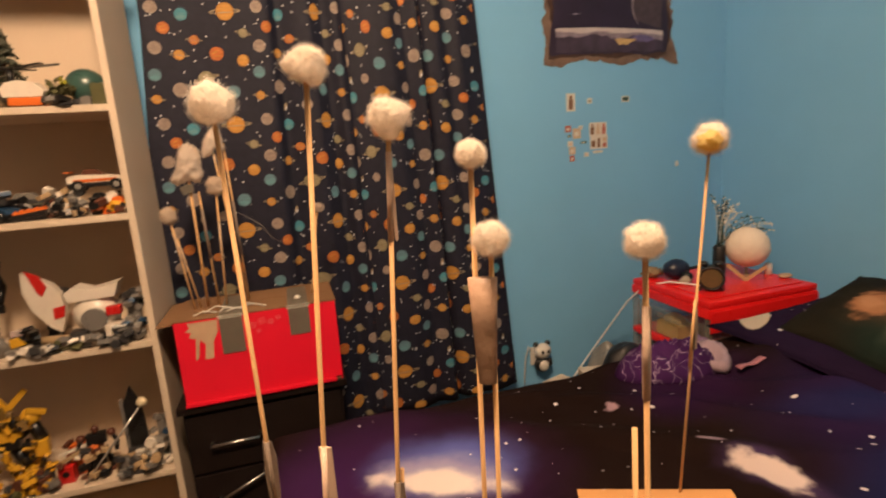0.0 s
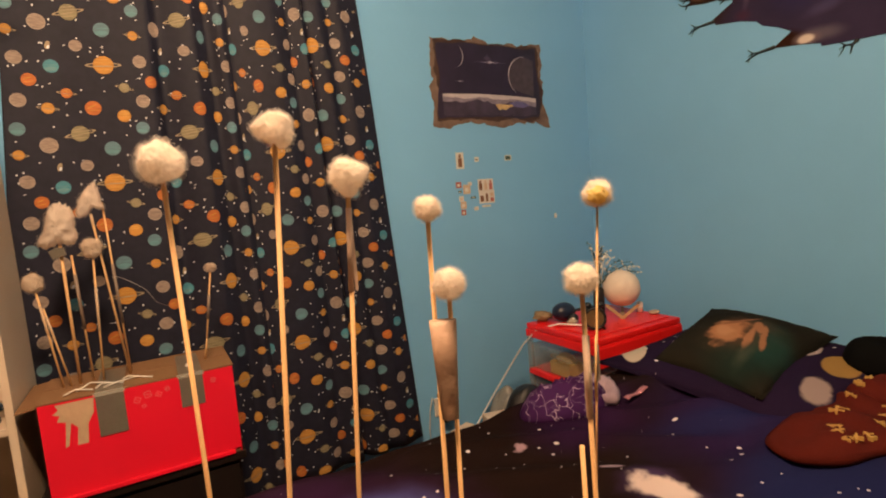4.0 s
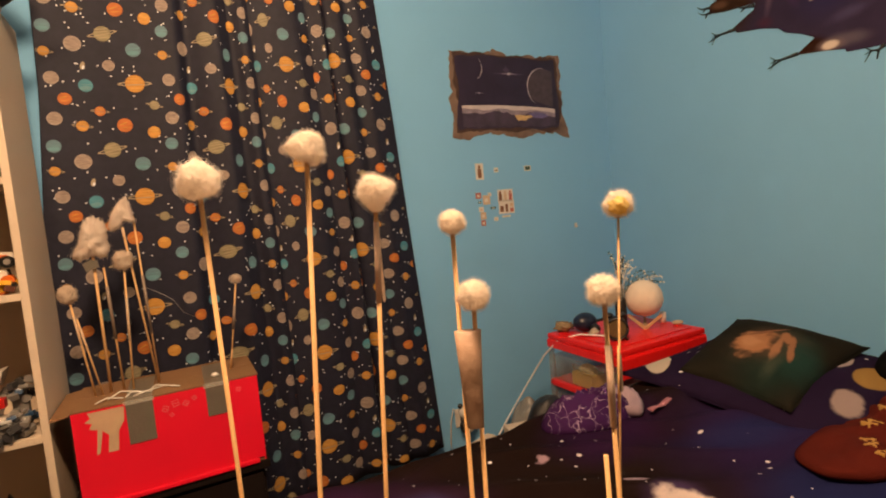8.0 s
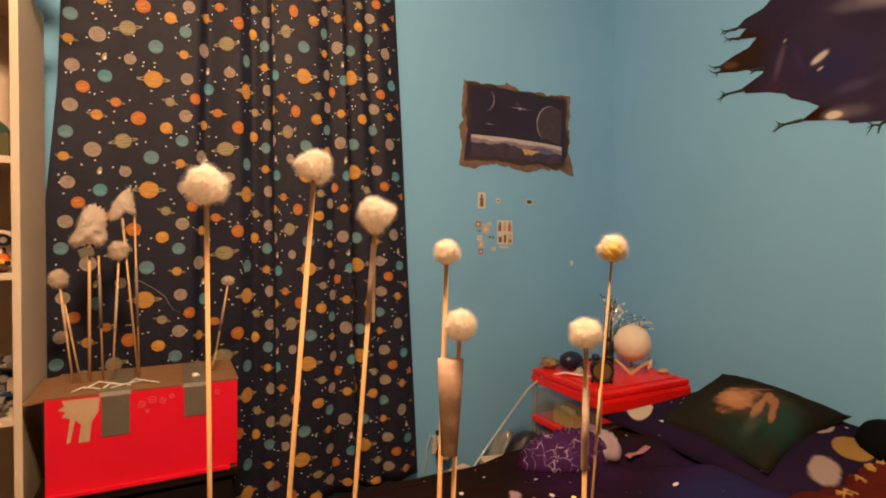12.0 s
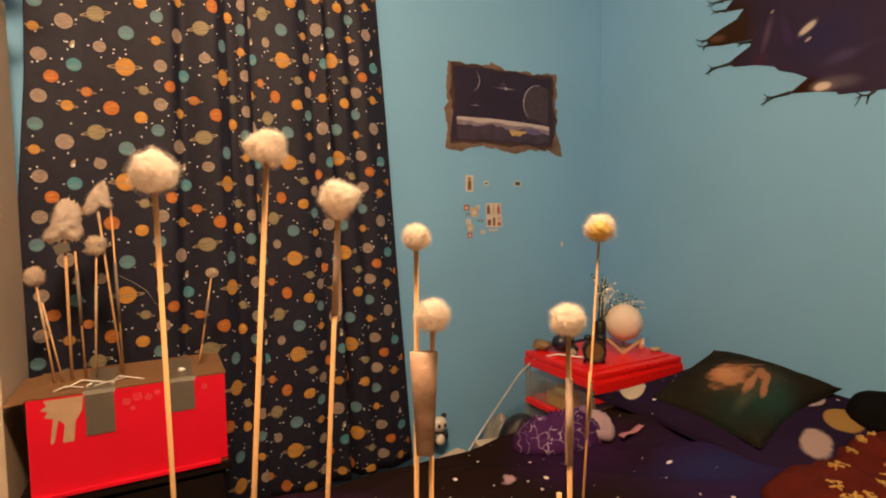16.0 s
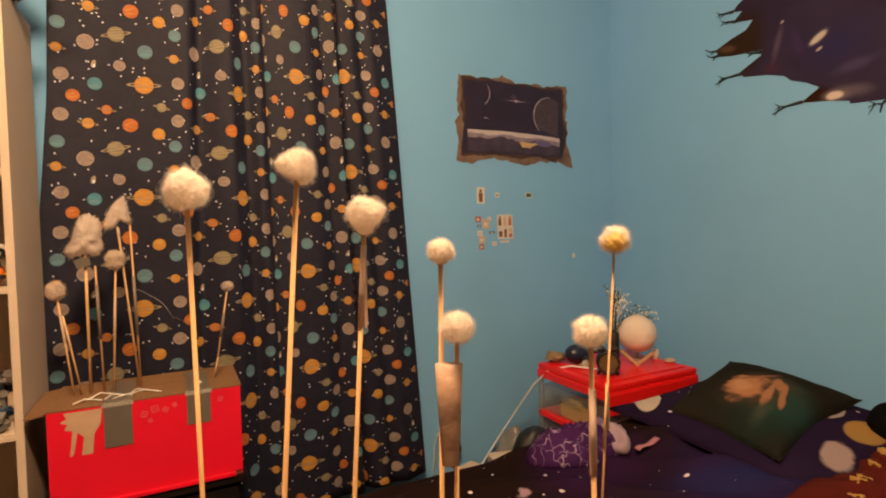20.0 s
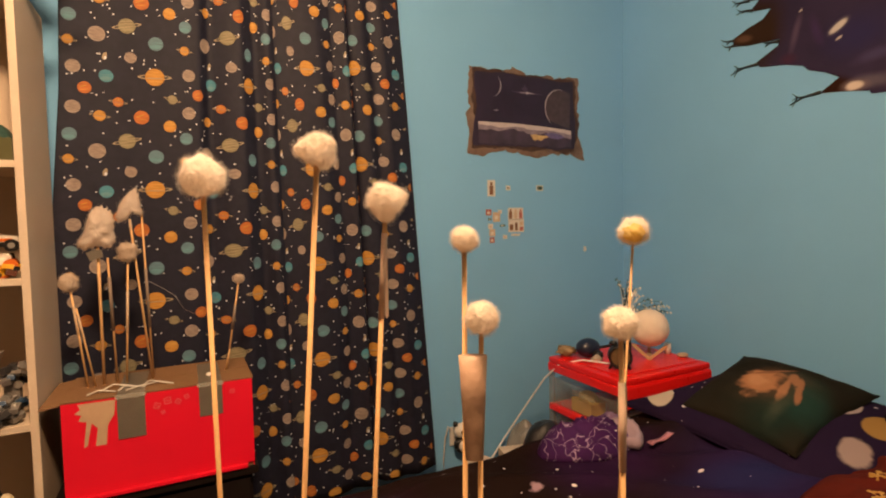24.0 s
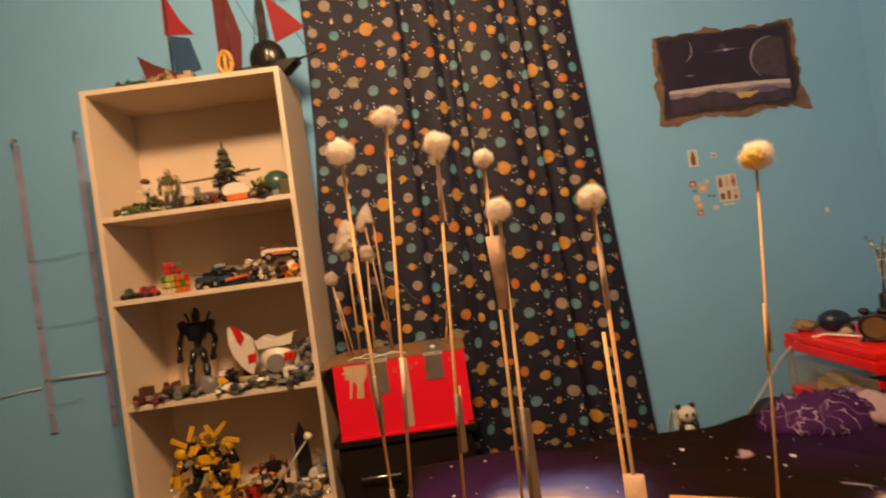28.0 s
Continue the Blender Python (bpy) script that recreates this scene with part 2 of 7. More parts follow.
# ---- the room ----
# the unseen west side is set far off to send back less light
X0, X1, Y0, Y1, H = -2.90, 2.50, -1.35, 2.55, 2.70
tagged(part("floor", box(X0 - 0.1, Y0 - 0.1, -0.1, X1 + 0.1, Y1 + 0.1, 0), FLOOR), "mid brown bedroom carpet", "floor", kind="structure")
tagged(part("ceiling", box(X0 - 0.1, Y0 - 0.1, H, X1 + 0.1, Y1 + 0.1, H + 0.1), CEIL), "plain white painted ceiling", "ceiling", kind="structure")
tagged(part("wall_north", box(X0 - 0.1, Y1, 0, X1 + 0.1, Y1 + 0.1, H), WALL), "sky blue painted bedroom wall", "wall", kind="structure")
tagged(part("wall_east", box(X1, Y0, 0, X1 + 0.1, Y1, H), WALL), "sky blue painted bedroom wall", "wall", kind="structure")
tagged(part("wall_west", box(X0 - 0.1, Y0, 0, X0, Y1, H), BOUNCE_TAN), "tan wall out of view, toned for bounced light", "wall", kind="structure")
tagged(part("wall_south", box(X0 - 0.1, Y0 - 0.1, 0, X1 + 0.1, Y0, H), BOUNCE_TAN), "tan wall out of view, toned for bounced light", "wall", kind="structure")


# ---- bookcase ----
SHELF_TOPS = (0.265, 0.679, 1.053, 1.348)
SX0, SX1, SY0, SY1 = -0.69, 0.012, 2.10, 2.40


def bookcase():
    t = 0.018
    b = empty("bookcase", None, "tall white laminate bookcase crowded with building-brick models", "bookcase")
    part("side_panel", box(SX0, SY0, 0, SX0 + t, SY1, 1.8, 0.0015), WHITE_WOOD, b)
    part("side_panel", box(SX1 - t, SY0, 0, SX1, SY1, 1.8, 0.0015), WHITE_WOOD, b)
    part("top_panel", box(SX0 + t, SY0, 1.8 - t, SX1 - t, SY1, 1.8, 0.0015), WHITE_WOOD, b)
    part("back_panel", box(SX0 + t, SY1 - 0.006, 0.02, SX1 - t, SY1, 1.8 - t), WHITE_WOOD, b)
    part("plinth", box(SX0 + t, SY0 + 0.01, 0, SX1 - t, SY0 + 0.025, 0.06), WHITE_WOOD, b)
    for z in (0.078, *SHELF_TOPS):
        part("shelf_board", box(SX0 + t, SY0 + 0.001, z - t, SX1 - t, SY1 - 0.006, z, 0.0012), WHITE_WOOD, b)


bookcase()

# ---- curtains ----
TILE_W, TILE_H = 0.33, 0.371
# one repeat of the print: across, up from the large ringed planet, radius, kind
PRINT = [(0, 0, .0336, "S"), (-.080, .158, .029, "L"), (.003, .109, .026, "G"), (-.163, .123, .0277, "T"), (-.070, .058, .0205, "T"),
         (-.138, -.007, .0234, "E"), (-.142, .056, .009, "C"), (-.196, -.050, .022, "O"), (-.226, .014, .0234, "T"), (-.227, -.112, .024, "T"),
         (-.236, -.198, .0234, "G"), (-.239, .095, .0175, "R"), (-.105, -.088, .018, "R"), (-.156, -.135, .0197, "R"), (-.039, -.134, .026, "O"),
         (.044, -.159, .0226, "A"), (.052, -.070, .018, "B")]


FOLDS = (
    ((0, 0.037, 0.0), (0.15, 0.187, 0.006), (0.30, 0.337, -0.006), (0.404, 0.436, -0.010), (0.450, 0.462, 0.016), (0.52, 0.532, -0.008), (0.555, 0.567, -0.012), (0.64, 0.611, 0.016), (0.66, 0.630, 0.006), (0.69, 0.652, -0.006), (0.72, 0.674, 0.004)),
    ((0, 0.669, 0.012), (0.038, 0.683, 0.004), (0.176, 0.777, -0.012), (0.228, 0.831, -0.014), (0.28, 0.868, 0.0), (0.31, 0.882, 0.008), (0.368, 0.928, -0.012), (0.385, 0.938, -0.010), (0.44, 0.942, 0.022),
     (0.490, 0.945, 0.010), (0.506, 0.952, -0.004), (0.558, 1.002, -0.012), (0.60, 1.031, 0.004), (0.64, 1.074, -0.012), (0.698, 1.120, 0.002), (0.74, 1.159, 0.012)))


def cloth(u, panel):
    """Where the cloth at u metres along its width hangs: x, and how far it stands off its plane."""
    knots = FOLDS[panel]
    x = y = 0.0
    for k in range(-3, 4):
        v = u + k * 0.005
        for (u0, x0, y0), (u1, x1, y1) in zip(knots, knots[1:]):
            if v <= u1 or u1 == knots[-1][0]:
                w = (v - u0) / (u1 - u0)
                x, y = x + x0 + (x1 - x0) * w, y + y0 + (y1 - y0) * w
                break
    return x / 7, y / 7


def hang(u, z, panel, off=0.0):
    x, y = cloth(u, panel)
    x2, y2 = cloth(u + 0.002, panel)
    n = Vector((y2 - y, -(x2 - x))).normalized()
    low = (1.85 - z) / 1.75
    lean = 0.068 * (2.28 - z) * max(0, (x - 0.5) / 0.65)
    drift = 0.006 * noise.noise(Vector((u * 4, z * 1.6, panel)))
    # the gathered panel is hitched up towards its free edge and swings in at the foot of its inner half
    free = min(1, max(0, (u - 0.2) / 0.3)) if panel else 1.0
    hitch = (0.024 * free + 0.016 * (1 - free) * min(1, max(0, (1.3 - z) / 0.4))) * min(1, max(0, (2.28 - z) / 0.5)) if panel else 0.0
    swing = -0.045 * (1 - free) * min(1, max(0, (0.75 - z) / 0.5))
    # the flat panel slants a little towards the bookcase low down
    slant = 0.0 if panel else -0.040 * max(-0.3, 1.67 - z) * min(1, max(0, (0.62 - u) / 0.36))
    return Vector((x + lean + swing + slant + n.x * off, 2.455 + y * (1.0 + 0.75 * low) + drift + n.y * off, z + hitch))


def curtain(panel, width, top, bottom, shift_u, shift_z, name_label):
    c = empty("curtain", None, name_label, "curtain", "space print curtains")
    nu, nz = int(width / 0.004), 48
    bm = bmesh.new()
    def start(z):
        """The flat panel reaches a little further behind the bookcase low down."""
        return -0.022 * min(1, max(0, (1.62 - z) / 0.45)) if panel == 0 else 0.0

    grid = [[bm.verts.new(hang(start(top + (bottom - top) * j / nz) * (1 - i / nu) + i * width / nu, top + (bottom - top) * j / nz, panel)) for i in range(nu + 1)] for j in range(nz + 1)]
    for j in range(nz):
        for i in range(nu):
            bm.faces.new((grid[j][i], grid[j][i + 1], grid[j + 1][i + 1], grid[j + 1][i])).smooth = True
    cl = part("cloth", bm, CURTAIN, c)
    so = cl.modifiers.new("thick", "SOLIDIFY")
    so.thickness, so.offset = 0.0015, 1
    keys = "OATGELKWPFYD"
    bm = bmesh.new()

    def blot(u, z, r, kind, sx=1.0, tilt=0.0, n=18, off=0.0006, band=0.0):
        off += 0.0007
        pts = []
        for k in range(n):
            a = 2 * math.pi * k / n
            px, pz = r * sx * math.cos(a), r * math.sin(a) if not band else band * math.sin(a)
            pts.append((u + px * math.cos(tilt) - pz * math.sin(tilt), z + px * math.sin(tilt) + pz * math.cos(tilt)))
        pts = [(min(max(pu, 0.002), width - 0.002), min(max(pz, bottom + 0.01), top)) for pu, pz in pts]
        if max(p[0] for p in pts) - min(p[0] for p in pts) < 0.004:
            return
        cu, cz = sum(p[0] for p in pts) / n, sum(p[1] for p in pts) / n
        rings = 1 if r < 0.006 else 3
        last, i = [bm.verts.new(hang(cu, cz, panel, off))] * n, keys.index(kind)
        for q in range(1, rings + 1):
            w = q / rings
            ring = [bm.verts.new(hang(cu + (pu - cu) * w, cz + (pz - cz) * w, panel, off)) for pu, pz in pts]
            for k in range(n):
                j = (k + 1) % n
                f = bm.faces.new((last[0], ring[k], ring[j]) if q == 1 else (last[k], ring[k], ring[j], last[j]))
                f.material_index, f.smooth = i, True
            last = ring

    rnd = random.Random(5 + panel)
    for a in range(-1, int(width / TILE_W) + 2):
        for b in range(-5, 4):
            for du, dz, r, kind in PRINT:
                r *= 0.86
                u, z = shift_u + a * TILE_W + du, 1.671 + shift_z + b * TILE_H + dz
                if not (-r < u < width + r and bottom + r < z < top + r):
                    continue
                turn = {"S": 0.03, "L": 0.24, "B": -0.25, "R": -0.12}.get(kind, 0)
                if kind in "SLBR":
                    blot(u, z, r * 1.75, "K", 1, turn, 20, 0.0005, r * 0.28)
                    blot(u, z, r * 1.45, "D", 1, turn, 20, 0.0007, r * 0.16)
                    blot(u, z, r * 0.98, {"S": "A", "L": "L", "B": "L", "R": "A" if du < -0.15 else "O"}[kind], off=0.0010)
                    blot(u, z - r * 0.12, r * 0.96, "K", 1, turn, 12, 0.0012, r * 0.07)
                    for q in (-0.5, 0.28, 0.6):
                        blot(u, z + r * q, r * 0.96 * math.sqrt(1 - q * q), "Y" if kind in "SR" else "K", 1, turn * 0.5, 12, 0.0012, r * 0.06)
                elif kind == "C":
                    blot(u, z, r * 1.7, "K", 1, 1.25, 10, 0.0006, r * 0.8)
                    blot(u + .002, z - .006, r * 0.8, "W", 1, 1.25, 8, 0.0009, r * 0.5)
                else:
                    blot(u, z, r, "P" if kind == "T" else kind, off=0.0006)
                    # rims, caps and bands of a second ink
                    if kind == "T":
                        blot(u + r * 0.03, z + r * 0.05, r * 0.90, "T", off=0.0009)
                    elif kind in "GE":
                        blot(u - r * 0.05, z - r * 0.42, r * 0.80, "F", 1, 0.08, 14, 0.0009, r * 0.34)
                        blot(u + r * 0.1, z + r * 0.15, r * 0.80, "F", 1, 0.05, 12, 0.0009, r * 0.06)
                    elif kind == "A":
                        blot(u, z + r * 0.42, r * 0.82, "Y", 1, 0.05, 14, 0.0009, r * 0.34)
                        blot(u, z - r * 0.15, r * 0.93, "Y", 1, 0.05, 12, 0.0009, r * 0.07)
                    elif kind == "O":
                        blot(u - r * 0.2, z + r * 0.2, r * 0.62, "A", 1, 0.4, 12, 0.0009, r * 0.12)
                        blot(u, z - r * 0.35, r * 0.75, "A", 1, 0.1, 12, 0.0009, r * 0.07)
    for _ in range(int(2700 * width)):
        blot(rnd.uniform(0.01, width - 0.01), rnd.uniform(bottom + 0.02, top), rnd.choice((.0010, .0012, .0015, .0019, .0028)), "W", n=6, off=0.0004)
    # larger four-pointed stars
    for _ in range(int(150 * width)):
        u, z, r = rnd.uniform(0.01, width - 0.01), rnd.uniform(bottom + 0.02, top), rnd.uniform(.0030, .0048)
        for tilt in (0.3, 0.3 + math.pi / 2):
            blot(u, z, r, "W", 1, tilt, 8, 0.0004, r * 0.32)
    part("printed_pattern", bm, [INK[k] if k != "D" else CURTAIN for k in keys], c, "printed planets and stars in orange, teal and tan")["kind"] = "stuff"
    hem = bmesh.new()
    rows = [[hem.verts.new(hang(width - w, top + (bottom - top) * j / nz, panel, o)) for w, o in ((0, 0.002), (0.012, 0.002))] for j in range(nz + 1)]
    for a, b in zip(rows, rows[1:]):
        hem.faces.new((a[0], a[1], b[1], b[0]))
    part("hem", hem, CURTAIN, c)


curtain(0, 0.72, 2.28, 0.09, 0.262, 0.0, "navy planet-print curtain panel hanging nearly flat")
curtain(1, 0.74, 2.28, 0.09, 0.176, 0.083, "navy planet-print curtain panel gathered in soft folds")
rail = empty("curtain_rod", None, "thin black metal curtain rod above the drapes", "curtain rod")
part("rod", rod((-0.02, 2.47, 2.285), (1.30, 2.47, 2.285), 0.009), BLACK, rail)
for x in (-0.02, 1.30):
    part("finial", ball((x, 2.47, 2.285), 0.017, 2), BLACK, rail)
    part("bracket", rod((x + (0.03 if x < 0 else -0.03), 2.47, 2.285), (x + (0.03 if x < 0 else -0.03), 2.55, 2.285), 0.005), BLACK, rail)

# ---- nightstand and the red carton ----
def nightstand():
    n = empty("nightstand", None, "black-brown two-drawer nightstand beside the bookcase", "nightstand")
    part("body", box(0.04, 2.10, 0.03, 0.52, 2.50, 0.44, 0.003), BLACK_WOOD, n)
    part("top", box(0.03, 2.07, 0.44, 0.535, 2.50, 0.462, 0.003), BLACK_WOOD, n)
    for z0, z1 in ((0.235, 0.425), (0.04, 0.225)):
        d = part("drawer", box(0.048, 2.082, z0, 0.512, 2.0995, z1, 0.003), BLACK_WOOD, n)
        zh, tilt = ((z0 + z1) / 2, 0.0) if z0 > 0.2 else (0.175, 0.03)
        part("handle", tube([(0.112, 2.083, zh - tilt), (0.112, 2.060, zh - tilt), (0.250, 2.060, zh + tilt), (0.250, 2.083, zh + tilt)], 0.0048), CHROME, d, "brushed metal bar handle")


nightstand()


def red_carton():
    c = empty("cardboard_box", None, "red printed cardboard box with taped brown top on the nightstand", "box")
    x0, x1, y0, y1, z0, z1 = 0.062, 0.525, 2.075, 2.33, 0.4625, 0.725
    part("front_panel", box(x0, y0, z0 + 0.012, x1, y0 + 0.004, z1), RED_PRINT, c)
    part("back_panel", box(x0, y1 - 0.004, z0, x1, y1, z1), CARD, c)
    part("side_panel", box(x0, y0 + 0.004, z0, x0 + 0.004, y1 - 0.004, z1), CARD, c)
    part("side_panel", box(x1 - 0.004, y0 + 0.004, z0, x1, y1 - 0.004, z1), RED_PRINT, c)
    part("bottom_panel", box(x0 + 0.004, y0 + 0.004, z0, x1 - 0.004, y1 - 0.004, z0 + 0.004), CARD, c)
    part("front_flap", box(x0, y0 - 0.012, z0 + 0.002, x1 - 0.02, y0 + 0.002, z0 + 0.011), RED_PRINT, c, "folded red bottom flap")
    part("top_flap", box(x0 - 0.003, y0 - 0.001, z1, x1 + 0.003, (y0 + y1) / 2 - 0.001, z1 + 0.004), CARD, c)
    part("top_flap", box(x0 - 0.003, (y0 + y1) / 2 + 0.001, z1, x1 + 0.003, y1, z1 + 0.004), CARD, c)
    part("side_flap", box(x0 - 0.046, y0 - 0.001, z1 - 0.004, x0 - 0.0035, y1, z1, m=Matrix.Translation((x0, 0, z1)) @ pose(0, 0, 0, 0, -7, 0) @ Matrix.Translation((-x0, 0, -z1))), CARD, c, "brown side flap folded outwards")
    for a, b, drop in ((0.185, 0.250, 0.115), (0.383, 0.444, 0.09)):
        bm = box(a, y0 - 0.0025, z1 - drop, b, y0 - 0.0003, z1 + 0.0055)
        box(a, y0 - 0.0025, z1 + 0.0043, b, y1 - 0.03, z1 + 0.0058, bm=bm)
        part("tape_strip", bm, DARK_DUCT, c, "strip of grey duct tape")
        # pale see-through strip puts a highlight on the edge of the grey tape
        part("tape_shine", box(a - 0.004, y0 - 0.003, z1 - 0.006, b + 0.004, y0 - 0.0026, z1 + 0.006), CLEAR_TAPE, c, "clear glossy strip for the highlight on the taped edge")
    # torn patch with two tails
    torn = [(0.098, z1 - 0.006), (0.182, z1 - 0.006), (0.178, z1 - 0.045), (0.163, z1 - 0.07), (0.158, z1 - 0.122), (0.134, z1 - 0.122), (0.140, z1 - 0.075),
            (0.127, z1 - 0.06), (0.116, z1 - 0.118), (0.108, z1 - 0.122), (0.116, z1 - 0.055), (0.098, z1 - 0.05), (0.106, z1 - 0.036), (0.09, z1 - 0.03), (0.104, z1 - 0.02)]
    part("torn_patch", prism(torn, y0 - 0.0008, y0 - 0.0002), CARD_PALE, c, "pale patch where the print is torn off")
    faded = mat("faded_pink_print", (0.75, 0.16, 0.17), 0.5)
    for k, (ax, az, w, turn) in enumerate(((0.278, 0.040, 0.016, 20), (0.304, 0.030, 0.018, -12), (0.330, 0.036, 0.014, 30), (0.352, 0.026, 0.012, -25), (0.470, 0.030, 0.013, 15), (0.292, 0.060, 0.010, -30))):
        bm = bmesh.new()
        for q in range(4):
            box(-w / 2, -0.0009, w / 2 - 0.002, w / 2, -0.0003, w / 2, bm=bm, m=pose(ax, y0, z1 - az, 0, turn + 90 * q, 0))
        box(-w / 3, -0.0009, -0.001, w / 3, -0.0003, 0.001, bm=bm, m=pose(ax, y0, z1 - az, 0, turn + 20, 0))
        part("faded_mark", bm, faded, c, "faded pink print mark" if k == 0 else "")


red_carton()

# ---- bed ----
DUVET_Z = 0.455


def print_material(name, color, spots, stars=15.0, upright=False, lines=0.0):
    """A cloth or paper with printed patches (place, half sizes, turn, softness, raggedness, grain, colour) and stars."""
    m = mat(name, color, 0.9, vary=0.35, size=5, bump=0.35, bump_size=350, spec=0.04)
    nt = m.node_tree
    n, l = nt.nodes, nt.links
    b = n["Principled BSDF"]
    geo = n.new("ShaderNodeTexCoord")

    def blob_mask(cx, cy, rx, ry, turn=0.0, soft=0.5, rough=0.35, scale=5.0):
        mp = n.new("ShaderNodeMapping")
        mp.vector_type = "TEXTURE"
        mp.inputs["Location"].default_value = (2.498, cx, cy) if upright else (cx, cy, DUVET_Z)
        mp.inputs["Rotation"].default_value = (turn, 0, 0) if upright else (0, 0, turn)
        mp.inputs["Scale"].default_value = (5, rx, ry) if upright else (rx, ry, 5)
        l.new(geo.outputs["Object"], mp.inputs["Vector"])
        ns = n.new("ShaderNodeTexNoise")
        ns.inputs["Scale"].default_value, ns.inputs["Detail"].default_value = scale, 5
        l.new(geo.outputs["Object"], ns.inputs["Vector"])
        ln = n.new("ShaderNodeVectorMath")
        ln.operation = "LENGTH"
        l.new(mp.outputs["Vector"], ln.inputs[0])
        ad = n.new("ShaderNodeMath")
        ad.operation = "MULTIPLY_ADD"
        ad.inputs[1].default_value = rough * 2
        l.new(ns.outputs["Fac"], ad.inputs[0])
        l.new(ln.outputs["Value"], ad.inputs[2])
        mr = n.new("ShaderNodeMapRange")
        mr.interpolation_type = "SMOOTHSTEP"
        mr.inputs["From Min"].default_value, mr.inputs["From Max"].default_value = 1 + rough, 1 + rough - soft
        l.new(ad.outputs["Value"], mr.inputs["Value"])
        return mr.outputs["Result"]

    base = b.inputs["Base Color"].links[0].from_socket
    for cx, cy, rx, ry, turn, soft, rough, scale, col in spots:
        mx = n.new("ShaderNodeMix")
        mx.data_type = "RGBA"
        l.new(blob_mask(cx, cy, rx, ry, turn, soft, rough, scale), mx.inputs[0])
        l.new(base, mx.inputs[6])
        mx.inputs[7].default_value = (*col, 1)
        base = mx.outputs[2]
    if not stars:
        l.new(base, b.inputs["Base Color"])
        return m
    for scale, large, few in ((stars, 0.125, 0.30), (stars * 2.1, 0.13, 0.42), (stars * 0.6, 0.075, 0.45)):
        vo = n.new("ShaderNodeTexVoronoi")
        vo.inputs["Scale"].default_value = scale
        l.new(geo.outputs["Object"], vo.inputs["Vector"])
        pick = n.new("ShaderNodeSeparateColor")
        l.new(vo.outputs["Color"], pick.inputs["Color"])
        size = n.new("ShaderNodeMath")
        size.operation = "MULTIPLY"
        size.inputs[1].default_value = large
        l.new(pick.outputs["Green"], size.inputs[0])
        near = n.new("ShaderNodeMath")
        near.operation = "LESS_THAN"
        l.new(vo.outputs["Distance"], near.inputs[0])
        l.new(size.outputs["Value"], near.inputs[1])
        some = n.new("ShaderNodeMath")
        some.operation = "GREATER_THAN"
        some.inputs[1].default_value = few
        l.new(pick.outputs["Red"], some.inputs[0])
        both = n.new("ShaderNodeMath")
        both.operation = "MULTIPLY"
        l.new(near.outputs["Value"], both.inputs[0])
        l.new(some.outputs["Value"], both.inputs[1])
        mx = n.new("ShaderNodeMix")
        mx.data_type = "RGBA"
        l.new(both.outputs["Value"], mx.inputs[0])
        l.new(base, mx.inputs[6])
        mx.inputs[7].default_value = (0.74, 0.68, 0.70, 1)
        base = mx.outputs[2]
    if lines:
        crack, warp, thin = n.new("ShaderNodeTexVoronoi"), n.new("ShaderNodeTexNoise"), n.new("ShaderNodeMath")
        crack.feature = "DISTANCE_TO_EDGE"
        crack.inputs["Scale"].default_value = lines
        warp.inputs["Scale"].default_value = lines * 0.8
        shift = n.new("ShaderNodeMix")
        shift.data_type = "VECTOR"
        shift.inputs[0].default_value = 0.22
        l.new(geo.outputs["Object"], warp.inputs["Vector"])
        l.new(geo.outputs["Object"], shift.inputs[4])
        l.new(warp.outputs["Color"], shift.inputs[5])
        l.new(shift.outputs[1], crack.inputs["Vector"])
        thin.operation = "LESS_THAN"
        thin.inputs[1].default_value = 0.012
        l.new(crack.outputs["Distance"], thin.inputs[0])
        mx = n.new("ShaderNodeMix")
        mx.data_type = "RGBA"
        l.new(thin.outputs["Value"], mx.inputs[0])
        l.new(base, mx.inputs[6])
        mx.inputs[7].default_value = (0.38, 0.29, 0.40, 1)
        base = mx.outputs[2]
    l.new(base, b.inputs["Base Color"])
    return m


